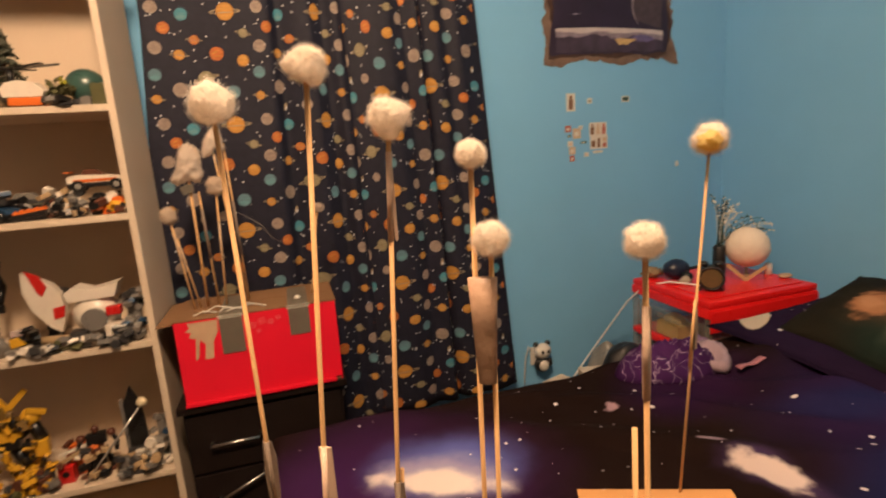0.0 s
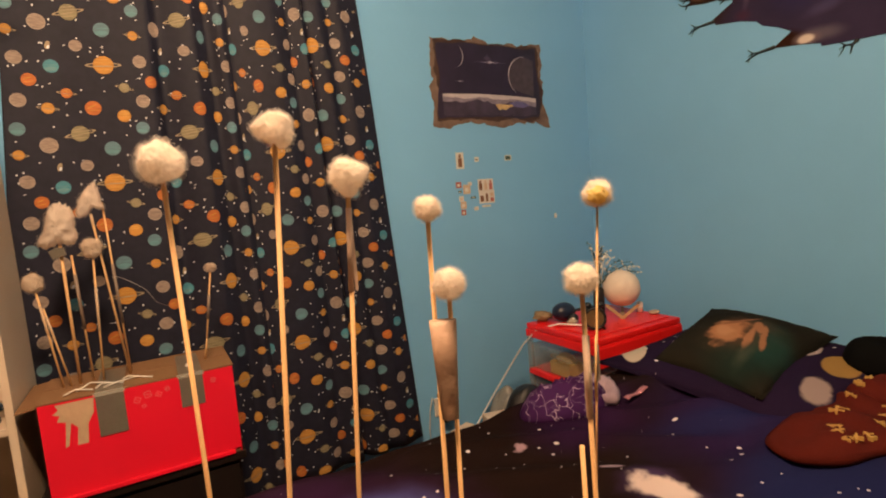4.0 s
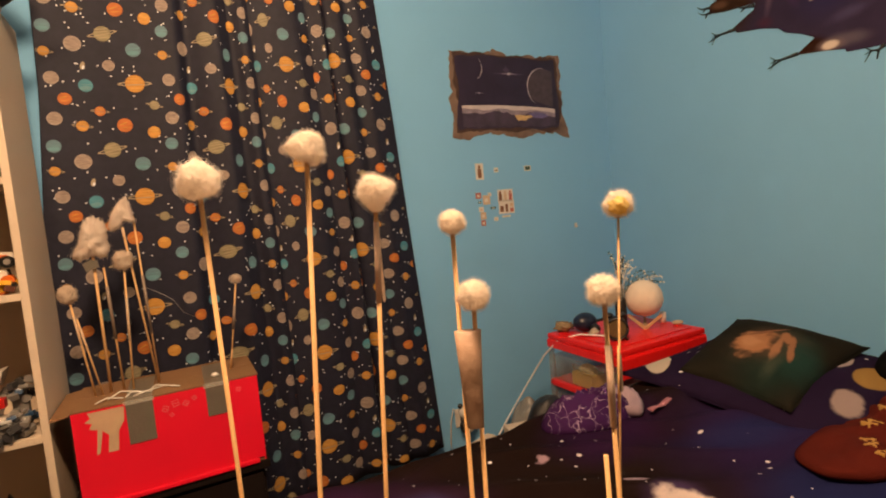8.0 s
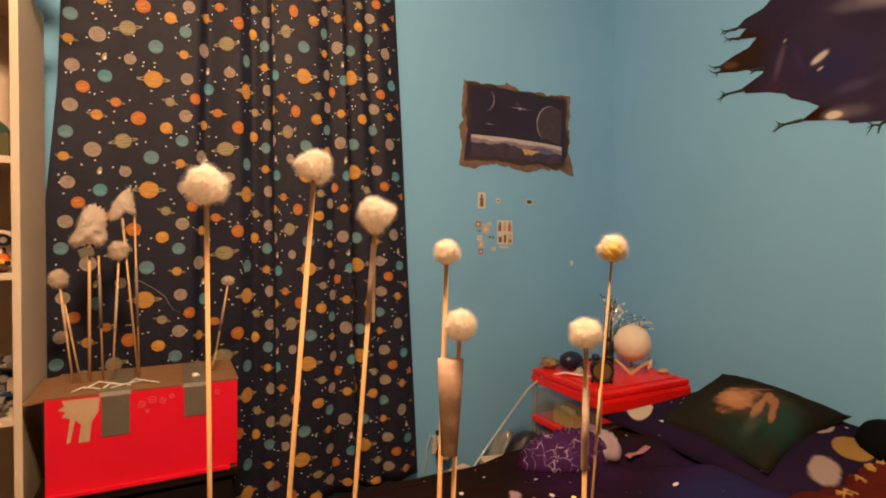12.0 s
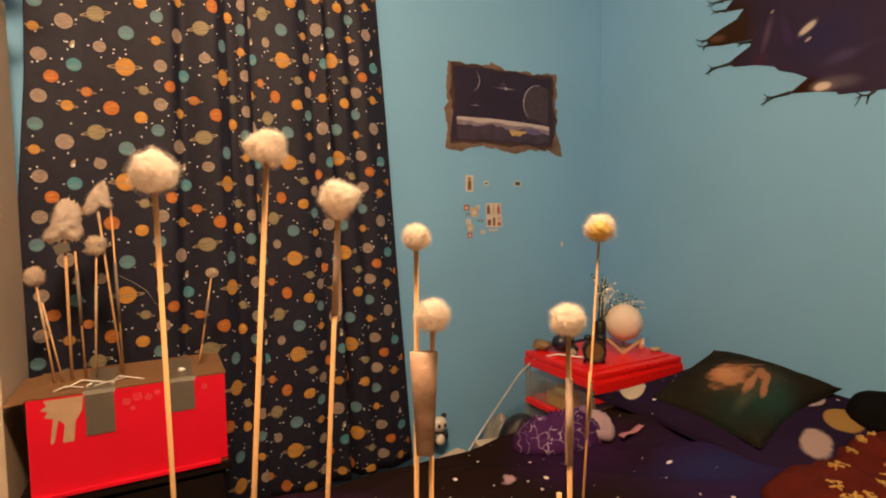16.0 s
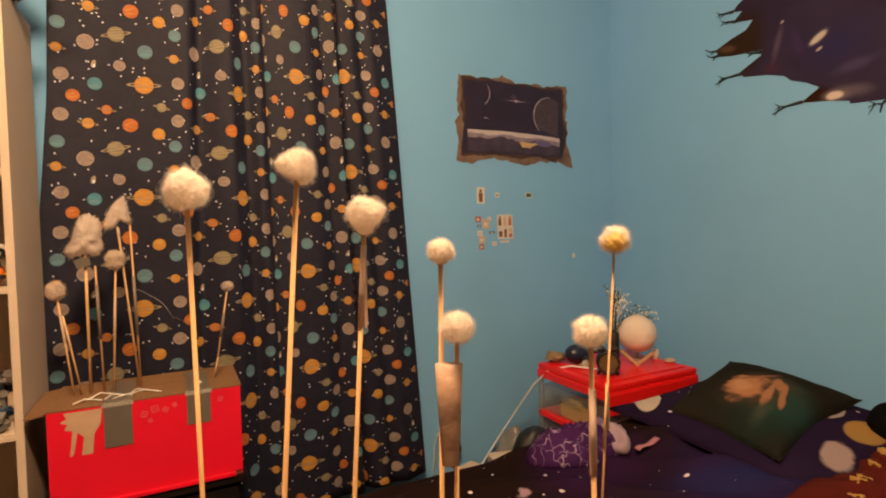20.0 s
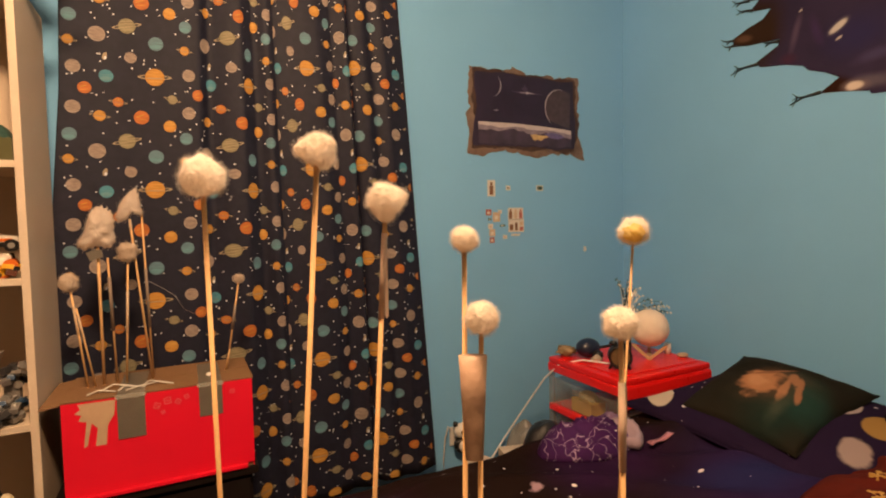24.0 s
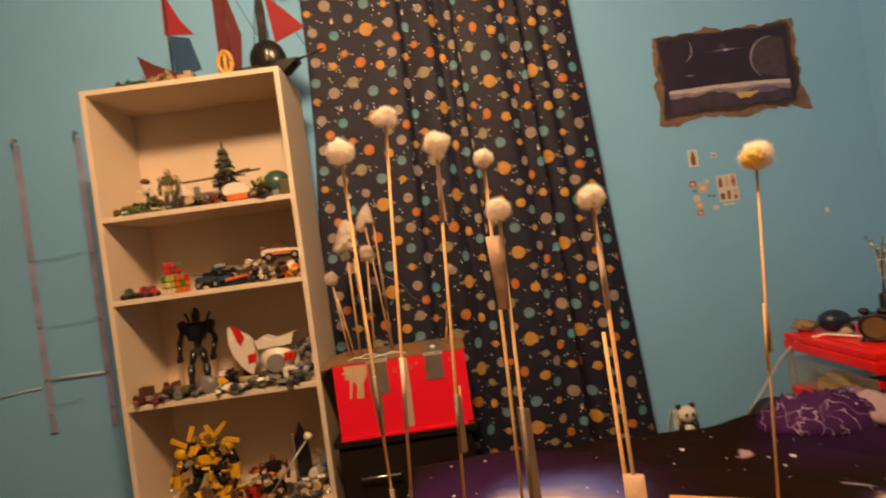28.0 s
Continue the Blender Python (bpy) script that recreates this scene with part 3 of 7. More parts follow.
NEBULAE = [
    (0.55, 1.45, 0.50, 0.42, 0.0, 0.8, 0.35, 3.0, (0.040, 0.012, 0.060)),
    (0.69, 1.51, 0.24, 0.17, -0.3, 0.8, 0.3, 6.0, (0.10, 0.12, 0.38)),
    (0.675, 1.475, 0.21, 0.10, -0.4, 0.8, 0.5, 9.0, (0.36, 0.32, 0.46)),
    (0.66, 1.455, 0.165, 0.055, -0.45, 0.5, 0.6, 13.0, (0.76, 0.66, 0.62)),
    (1.75, 1.30, 0.55, 0.36, 0.4, 0.7, 0.35, 3.0, (0.020, 0.0095, 0.042)),
    (1.60, 1.00, 0.42, 0.28, 0.2, 0.7, 0.35, 3.0, (0.013, 0.016, 0.066)),
    (1.72, 1.30, 0.26, 0.10, -0.55, 0.8, 0.4, 5.0, (0.016, 0.016, 0.068)),
    (1.45, 1.62, 0.32, 0.22, 0.2, 0.7, 0.35, 4.0, (0.022, 0.007, 0.030)),
    (1.31, 1.20, 0.16, 0.08, -1.3, 0.9, 0.6, 9.0, (0.060, 0.034, 0.095)),
    (1.312, 1.202, 0.100, 0.050, -1.25, 0.45, 0.75, 16.0, (0.66, 0.54, 0.50)),
    (1.285, 1.34, 0.034, 0.008, -0.7, 0.6, 0.7, 22.0, (0.30, 0.22, 0.27)),
    (1.43, 1.00, 0.15, 0.05, -0.3, 0.8, 0.6, 12.0, (0.085, 0.055, 0.03)),
    (1.188, 1.583, 0.026, 0.020, 0.3, 0.5, 0.8, 40.0, (0.34, 0.22, 0.26)),
    (1.284, 1.542, 0.009, 0.007, -0.6, 0.4, 0.4, 50.0, (0.74, 0.66, 0.64)),
    (1.462, 1.431, 0.009, 0.006, -0.6, 0.4, 0.4, 50.0, (0.74, 0.66, 0.64)),
    (1.622, 1.412, 0.010, 0.005, -0.6, 0.4, 0.4, 50.0, (0.70, 0.64, 0.66)),
    (1.815, 1.296, 0.010, 0.004, -0.6, 0.4, 0.4, 50.0, (0.70, 0.64, 0.66)),
    (1.592, 1.198, 0.007, 0.005, -0.6, 0.4, 0.4, 50.0, (0.70, 0.64, 0.66)),
    (1.538, 1.192, 0.007, 0.004, -0.6, 0.4, 0.4, 50.0, (0.60, 0.52, 0.54)),
    (1.435, 1.109, 0.009, 0.006, -0.6, 0.4, 0.4, 50.0, (0.72, 0.64, 0.64)),
]


def bed():
    b = empty("bed", None, "low bed made up with dark galaxy-print bedding", "bed")
    part("frame", box(0.34, 0.62, 0.12, 2.44, 1.76, 0.24, 0.01), BLACK_WOOD, b)
    for x in (0.40, 2.38):
        for y in (0.67, 1.71):
            part("leg", box(x - 0.03, y - 0.03, 0, x + 0.03, y + 0.03, 0.12, 0.004), BLACK_WOOD, b)
    part("mattress", box(0.33, 0.60, 0.24, 2.45, 1.78, 0.42, 0.04), mat("dark_mattress_cloth", (0.03, 0.02, 0.05), 0.9), b)


def duvet_height(x, y):
    z = DUVET_Z + 0.012 * noise.noise(Vector((x * 3.1, y * 3.7, 0.3))) + 0.006 * noise.noise(Vector((x * 9, y * 8, 4.3)))
    z += 0.016 * max(0, math.sin(x * 7 + y * 13 + 2 * noise.noise(Vector((x * 2, y * 2, 9))))) ** 3
    z += 0.05 * max(0, min(1, (x - 1.55) / 0.8))
    # the cover rides up over the pillow's side in a soft, crumpled roll
    along = min(1, max(0, (y - 1.08) / 0.22)) * min(1, max(0, (1.80 - y) / 0.16))
    z += (0.030 + 0.020 * noise.noise(Vector((x * 6, y * 9, 2.0)))) * along * math.exp(-((x - 1.745 + 0.03 * math.sin(y * 14)) / 0.075) ** 2)
    # creases that run out from under the pillow and the blanket
    for cx, cy, length, turn, tall, wide in ((1.62, 1.52, 0.34, -0.9, 0.020, 0.030), (1.50, 1.40, 0.40, -0.75, 0.016, 0.028), (1.72, 1.32, 0.30, -1.1, 0.018, 0.026), (1.20, 1.62, 0.30, -0.25, 0.014, 0.030), (0.95, 1.70, 0.26, 0.15, 0.012, 0.026), (1.85, 1.16, 0.26, -0.5, 0.016, 0.024), (1.40, 1.05, 0.34, -0.4, 0.012, 0.030), (0.80, 1.25, 0.30, 0.5, 0.010, 0.030)):
        u, v = (x - cx) * math.cos(turn) + (y - cy) * math.sin(turn), -(x - cx) * math.sin(turn) + (y - cy) * math.cos(turn)
        v += 0.03 * math.sin(u * 9 + cx * 5)
        if abs(u) < length and abs(v) < wide * 3:
            z += tall * math.cos(u / length * math.pi / 2) ** 2 * math.exp(-(v / wide) ** 2)
    return z


def duvet():
    x0, x1, y0, y1 = 0.30, 2.47, 0.56, 1.83
    nx, ny = 260, 160
    bm = bmesh.new()
    grid = []
    for j in range(ny + 1):
        row = []
        for i in range(nx + 1):
            x, y = x0 + (x1 - x0) * i / nx, y0 + (y1 - y0) * j / ny
            z = duvet_height(x, y)
            edge = min(x - x0, y - y0, y1 - y)
            if edge < 0.05:
                z -= (1 - math.sqrt(max(0, 1 - (1 - edge / 0.05) ** 2))) * 0.05
            if edge < 0.001:
                z -= 0.26
            row.append(bm.verts.new((x, y, z)))
        grid.append(row)
    for j in range(ny):
        for i in range(nx):
            bm.faces.new((grid[j][i], grid[j][i + 1], grid[j + 1][i + 1], grid[j + 1][i])).smooth = True
    d = empty("duvet", None, "crumpled galaxy-print duvet in black, purple and blue", "duvet")
    cloth_print = print_material("galaxy_bedding", (0.0125, 0.0062, 0.0052), NEBULAE, 15.0)
    part("piping", tube([(x0 + (x1 - x0) * k / 80, y1 + 0.001, duvet_height(x0 + (x1 - x0) * k / 80, y1) - 0.05) for k in range(81)], 0.004, 6), cloth_print, d)
    so = part("cover", bm, cloth_print, d).modifiers.new("thick", "SOLIDIFY")
    so.thickness, so.offset = 0.012, -1


bed()
duvet()

# ---- plastic drawer tower in the corner ----
def drawer_tower():
    d = empty("storage_tower", None, "plastic storage drawers with red frame and clear fronts", "storage drawers")
    x0, x1, y0, y1 = 1.80, 2.308, 1.885, 2.31
    clear = mat("cloudy_clear_plastic", (0.36, 0.32, 0.25), 0.22, alpha=0.30, vary=0.15, size=12)
    part("lid", box(x0, y0, 0.540, x1, y1, 0.565, 0.009), RED_PLASTIC, d)
    part("lid_rim", box(x0 - 0.003, y0 - 0.003, 0.503, x1 + 0.003, y1 + 0.003, 0.5385, 0.006), RED_PLASTIC, d)
    part("lid_panel", box(x0 + 0.035, y0 + 0.035, 0.566, x1 - 0.035, y1 - 0.035, 0.570, 0.0015), RED_PLASTIC, d)
    part("front_panel", box(x0 + 0.001, y0 - 0.007, 0.452, x1 - 0.001, y0 - 0.0035, 0.530, 0.0015), RED_PLASTIC, d, "red plastic front panel")
    for z0 in (0.338, 0.188, 0.040):
        dr = part("drawer", box(x0 + 0.015, y0 + 0.012, z0 + 0.018, x1 - 0.015, y1 - 0.012, z0 + 0.132, 0.008), clear, d, "cloudy clear plastic drawer")
        part("handle", box(x0 + 0.004, y0 + 0.15, z0 + 0.095, x0 + 0.015, y1 - 0.15, z0 + 0.115, 0.004), clear, dr)
        part("frame_rail", box(x0, y0, z0 - 0.01, x1, y1, z0 + 0.015, 0.006), RED_PLASTIC, d)
    for x in (x0, x1 - 0.02):
        for y in (y0, y1 - 0.02):
            part("frame_post", box(x, y, 0.03, x + 0.02, y + 0.02, 0.53, 0.004), clear, d)


drawer_tower()

# ---- wall pictures ----
def torn_outline(w, h, n, amp, seed):
    rnd = random.Random(seed)
    pts = []
    per = 2 * (w + h)
    for k in range(n):
        s = per * k / n
        if s < w:
            x, z = -w / 2 + s, -h / 2
        elif s < w + h:
            x, z = w / 2, -h / 2 + s - w
        elif s < 2 * w + h:
            x, z = w / 2 - (s - w - h), h / 2
        else:
            x, z = -w / 2, h / 2 - (s - 2 * w - h)
        j = amp * 1.9 * noise.noise(Vector((k * 0.13, seed, 0))) + amp * 0.6 * noise.noise(Vector((k * 0.55, seed, 5))) + rnd.uniform(-amp, amp) * 0.12
        q = amp * 1.9 * noise.noise(Vector((k * 0.15, seed, 9))) + amp * 0.6 * noise.noise(Vector((k * 0.63, seed, 15)))
        low = max(0.0, -z / h)
        pts.append((x * (1 + j + 0.08 * low), z * (1 + j + q) - 0.04 * h * low * (2 * x / w) ** 2))
    return pts


def wall_sticker():
    s = empty("wall_sticker", pose(1.868, 2.5485, 1.686), "wall decal of a broken hole showing planets in space", "wall sticker")
    rim = mat("broken_plaster_print", (0.17, 0.112, 0.085), 0.7, vary=0.8, size=16)
    dark = mat("broken_edge_print", (0.055, 0.028, 0.020), 0.7, vary=0.6, size=30)
    part("torn_rim", prism(torn_outline(0.640, 0.388, 130, 0.085, 4), -0.0006, 0), rim, s, "printed brown broken-plaster edge")
    part("inner_rim", prism([(x + 0.002, z + 0.010) for x, z in torn_outline(0.598, 0.358, 110, 0.05, 6)], -0.0010, -0.00065), dark, s, "dark brown broken inner edge")
    night = mat("night_sky_print", (0.024, 0.014, 0.036), 0.45, vary=0.6, size=9)
    part("sky", prism([(x, z + 0.010) for x, z in torn_outline(0.578, 0.335, 90, 0.03, 8)], -0.0014, -0.0011), night, s, "dark violet printed sky")
    def band(name, top, low, front, back, material, label=""):
        """A printed band between two edges of (x, z) points."""
        part(name, prism(list(top) + list(low)[::-1], front, back), material, s, label)

    rnd = random.Random(12)
    xs = [-0.272 + 0.544 * k / 24 for k in range(25)]
    edge = [(x, -0.050 - 0.10 * (x + 0.10) ** 2 + rnd.uniform(-0.001, 0.001)) for x in xs]
    white = [(x, z - 0.018 - 0.004 * math.sin(x * 31) + rnd.uniform(-0.003, 0.003)) for x, z in edge]
    haze = [(x, z - 0.016 - 0.006 * math.sin(x * 23 + 1) + rnd.uniform(-0.005, 0.005)) for x, z in white]
    ground = [(x, max(-0.150, z - 0.075) + rnd.uniform(-0.004, 0.004)) for x, z in haze]
    band("horizon_band", edge, white, -0.0019, -0.0015, mat("pale_cloud_print", (0.52, 0.46, 0.47), 0.5, vary=0.25, size=25), "pale printed cloud band")
    band("horizon_haze", white, haze, -0.00188, -0.0015, mat("violet_haze_print", (0.24, 0.20, 0.25), 0.5, vary=0.6, size=30))
    band("clouds", haze, ground, -0.00185, -0.00145, mat("violet_cloud_print", (0.050, 0.034, 0.062), 0.5, vary=0.85, size=16))
    part("blue_cloud", prism([(0.105, -0.088), (0.15, -0.080), (0.20, -0.086), (0.23, -0.100), (0.19, -0.112), (0.14, -0.108), (0.11, -0.100)], -0.0021, -0.0019), mat("blue_cloud_print", (0.12, 0.10, 0.24), 0.5, vary=0.5, size=40), s)
    part("sun_glint", prism([(0.02, -0.098), (0.05, -0.094), (0.09, -0.099), (0.12, -0.096), (0.13, -0.104), (0.10, -0.112), (0.085, -0.124), (0.06, -0.120), (0.04, -0.124), (0.03, -0.110)], -0.0023, -0.0019), mat("amber_cloud_print", (0.56, 0.38, 0.17), 0.5, vary=0.5, size=45), s)
    disc = [(0.205 + 0.094 * math.cos(1.35 + 2.5 * k / 18), 0.040 + 0.094 * math.sin(1.35 + 2.5 * k / 18)) for k in range(19)]
    part("planet", prism([p for p in disc if p[1] > -0.055] + [(0.262, -0.058), (0.268, 0.12)], -0.0016, -0.0014), mat("dim_planet_print", (0.060, 0.042, 0.055), 0.5, vary=0.6, size=40), s, "dim printed planet")
    pale = mat("pale_rim_print", (0.46, 0.42, 0.48), 0.5)
    for cx, cz, r, a0, a1, wide in ((0.205, 0.040, 0.095, 1.45, 4.1, 0.0024), (-0.205, 0.122, 0.058, -1.2, 0.8, 0.0016)):
        pts = [(cx + r * math.cos(a0 + (a1 - a0) * k / 16), -0.0018, cz + r * math.sin(a0 + (a1 - a0) * k / 16)) for k in range(17)]
        part("planet_rim", tube(pts, [0.0004 + wide * math.sin(math.pi * k / 16) for k in range(17)], 5), pale, s)
    glow = mat("violet_glow_print", (0.062, 0.042, 0.085), 0.5, vary=0.2)
    for cx, cz, l, w, m in ((0.004, 0.100, 0.095, 0.010, glow), (-0.010, 0.118, 0.020, 0.022, glow), (0.004, 0.100, 0.050, 0.0034, pale), (0.004, 0.100, 0.013, 0.009, pale), (-0.172, 0.006, 0.024, 0.0022, pale), (-0.172, 0.006, 0.006, 0.005, pale)):
        part("star_flare", prism([(cx - l, cz), (cx - l * 0.2, cz + w * 0.5), (cx, cz + w), (cx + l * 0.2, cz + w * 0.5), (cx + l, cz), (cx + l * 0.2, cz - w * 0.5), (cx, cz - w), (cx - l * 0.2, cz - w * 0.5)], (-0.0022 if m is pale else -0.0019) - w * 0.02, -0.0016), m, s)


wall_sticker()


def sheet_yz(outline, x0, x1, bm=None, mi=0):
    bm = bm or bmesh.new()
    a = [bm.verts.new((x0, y, z)) for y, z in outline]
    b = [bm.verts.new((x1, y, z)) for y, z in outline]
    n = len(outline)
    fs = [bm.faces.new(a), bm.faces.new(b[::-1])] + [bm.faces.new((a[k], b[k], b[(k + 1) % n], a[(k + 1) % n])) for k in range(n)]
    for f in fs:
        f.material_index = mi
    bmesh.ops.recalc_face_normals(bm, faces=fs)
    return bm


def space_mural():
    s = empty("wall_mural", None, "large torn-edge galaxy wall decal in dark violet and brown", "wall decal")
    outline = [(1.72, 2.13), (1.746, 2.109), (1.82, 2.093), (1.86, 2.063), (1.814, 2.052), (1.841, 2.029), (1.845, 2.015), (1.768, 2.0), (1.799, 1.968), (1.863, 1.952),
               (1.924, 1.929), (1.925, 1.896), (1.859, 1.881), (1.731, 1.868), (1.737, 1.845), (1.823, 1.803), (1.809, 1.779), (1.711, 1.762), (1.644, 1.74), (1.622, 1.717),
               (1.567, 1.695), (1.52, 1.666), (1.584, 1.623), (1.492, 1.61), (1.425, 1.596), (1.422, 1.585), (1.312, 1.576), (1.20, 1.57), (1.05, 1.61), (0.96, 1.72),
               (1.0, 1.82), (0.9, 1.9), (0.95, 2.02), (0.88, 2.12), (0.95, 2.22), (1.1, 2.30), (1.3, 2.27), (1.5, 2.32), (1.66, 2.24)]
    part("sheet", sheet_yz(outline, 2.4975, 2.4995), MURAL, s)
    twig = mat("black_green_print", (0.008, 0.013, 0.014), 0.6)
    for a, b, tips in (((1.855, 2.063), (1.915, 2.058), 2), ((1.843, 2.018), (1.89, 2.022), 2), ((1.92, 1.92), (1.955, 1.914), 1), ((1.92, 1.90), (1.945, 1.884), 1), ((1.815, 1.795), (1.935, 1.779), 3), ((1.58, 1.626), (1.69, 1.60), 3), ((1.312, 1.576), (1.335, 1.535), 3), ((1.735, 1.86), (1.79, 1.855), 1)):
        mid = ((a[0] + b[0]) / 2 + 0.006, (a[1] + b[1]) / 2 + 0.008)
        bm = tube([(2.498, *a), (2.498, *mid), (2.498, *b)], [0.007, 0.004, 0.0018], 6)
        for k in range(tips):
            q = (mid[0] + 0.04, mid[1] + 0.02 - 0.025 * k)
            tube([(2.498, *mid), (2.498, (mid[0] + q[0]) / 2, mid[1] + 0.004), (2.498, *q)], [0.0035, 0.0025, 0.001], 5, bm)
        part("twig", bm, twig, s, "black twig-like crack")


MURAL = print_material("violet_galaxy_print", (0.034, 0.026, 0.058), [
    (1.84, 1.92, 0.16, 0.20, 0.0, 0.6, 0.3, 6.0, (0.032, 0.018, 0.012)),
    (1.88, 1.915, 0.05, 0.02, 0.2, 0.7, 0.3, 9.0, (0.10, 0.055, 0.035)),
    (1.55, 1.64, 0.12, 0.05, 0.1, 0.6, 0.3, 8.0, (0.030, 0.012, 0.008)),
    (1.46, 1.80, 0.16, 0.12, 0.0, 0.9, 0.3, 5.0, (0.030, 0.026, 0.080)),
    (1.672, 1.87, 0.020, 0.11, 0.25, 0.9, 0.3, 12.0, (0.085, 0.060, 0.105)),
    (1.70, 1.78, 0.05, 0.03, 0.2, 0.9, 0.3, 12.0, (0.058, 0.024, 0.050)),
    (1.42, 1.63, 0.10, 0.035, 0.1, 0.9, 0.4, 9.0, (0.10, 0.085, 0.12)),
    (1.30, 1.99, 0.22, 0.05, 0.15, 0.9, 0.4, 7.0, (0.19, 0.18, 0.22)),
    (1.526, 1.848, 0.050, 0.024, -0.58, 0.9, 0.2, 20.0, (0.20, 0.18, 0.20)),
    (1.526, 1.848, 0.040, 0.015, -0.58, 0.5, 0.15, 30.0, (0.52, 0.49, 0.46)),
    (1.523, 1.806, 0.016, 0.007, -0.5, 0.6, 0.2, 30.0, (0.42, 0.38, 0.36)),
    (1.654, 1.950, 0.011, 0.005, -0.6, 0.6, 0.2, 30.0, (0.40, 0.36, 0.34)),
    (1.472, 1.624, 0.060, 0.030, 0.1, 0.9, 0.3, 14.0, (0.20, 0.15, 0.16)),
    (1.472, 1.624, 0.034, 0.019, 0.0, 0.5, 0.2, 24.0, (0.64, 0.56, 0.50)),
    (1.60, 1.86, 0.030, 0.09, -0.3, 1.0, 0.5, 12.0, (0.050, 0.030, 0.090)),
    (1.40, 1.72, 0.12, 0.03, -0.2, 1.0, 0.5, 12.0, (0.060, 0.050, 0.110)),
], 0, True)
space_mural()


# ---- cotton-wool sticks in the foreground ----
def cotton(parent, o, radius, material, seed, fluff=5000, squash=(1, 1, 0.95), ragged=0.22, reach=0.32, tufts=()):
    """A tuft of cotton wool: a lumpy, torn-edged core and many fine curled fibres. tufts: (direction, length) of pulled-out wisps."""
    rnd = np.random.RandomState(int(seed) + 40)
    o = Vector(o)
    pulls = [(Vector(d).normalized(), k) for d, k in tufts]
    off = Vector((seed * 1.37, -seed * 0.71, seed * 2.11))
    core = bmesh.new()
    bmesh.ops.create_icosphere(core, subdivisions=5, radius=1)
    roots, outward = [], []
    for v in core.verts:
        d = v.co.normalized()
        k = 0.86 + ragged * 0.85 * noise.noise(d * 1.5 + off) + ragged * 0.75 * abs(noise.noise(d * 3.4 + off)) + ragged * 0.26 * noise.noise(d * 7.5 - off) + ragged * 0.09 * noise.noise(d * 17 + off)
        for way, far in pulls:
            k += far * max(0.0, d.dot(way)) ** 7
        v.co = Vector((d.x * squash[0], d.y * squash[1], d.z * squash[2])) * radius * k + o
        roots.append(tuple(v.co))
        outward.append(tuple(d))
    c = part("cotton_ball", core, material, parent, smooth=True)
    roots, outward = np.array(roots), np.array(outward)
    pick = rnd.randint(len(roots), size=fluff)
    p, v = roots[pick], outward[pick]
    t = rnd.normal(size=(fluff, 3))
    t -= v * np.sum(t * v, 1)[:, None]
    t /= np.linalg.norm(t, axis=1)[:, None]
    w = np.cross(v, t)
    bend = rnd.normal(size=(fluff, 1)) * 0.16
    lift = 0.08 + rnd.uniform(0.0, 1.0, (fluff, 1)) ** 2.2
    rows = []
    for s, up, width in ((0.0, -0.05, 1.0), (0.10, 0.45, 1.0), (0.22, 0.85, 0.8), (0.32, 0.70, 0.4)):
        q = p + radius * (t * s * (0.5 + lift * 0.6) + w * bend * s * 4 * s + v * reach * up * lift)
        rows += [q - w * 0.00005 * width, q + w * 0.00005 * width]
    verts = np.stack(rows, 1).reshape(-1, 3)
    faces = [(b + k, b + k + 1, b + k + 3, b + k + 2) for b in range(0, fluff * 8, 8) for k in (0, 2, 4)]
    me = bpy.data.meshes.new("fuzz")
    me.from_pydata(verts.tolist(), [], faces)
    me.materials.append(material)
    fz = new("fuzz", me)
    fz.parent = c
    tagged(fz, "loose cotton fibres", kind="stuff")


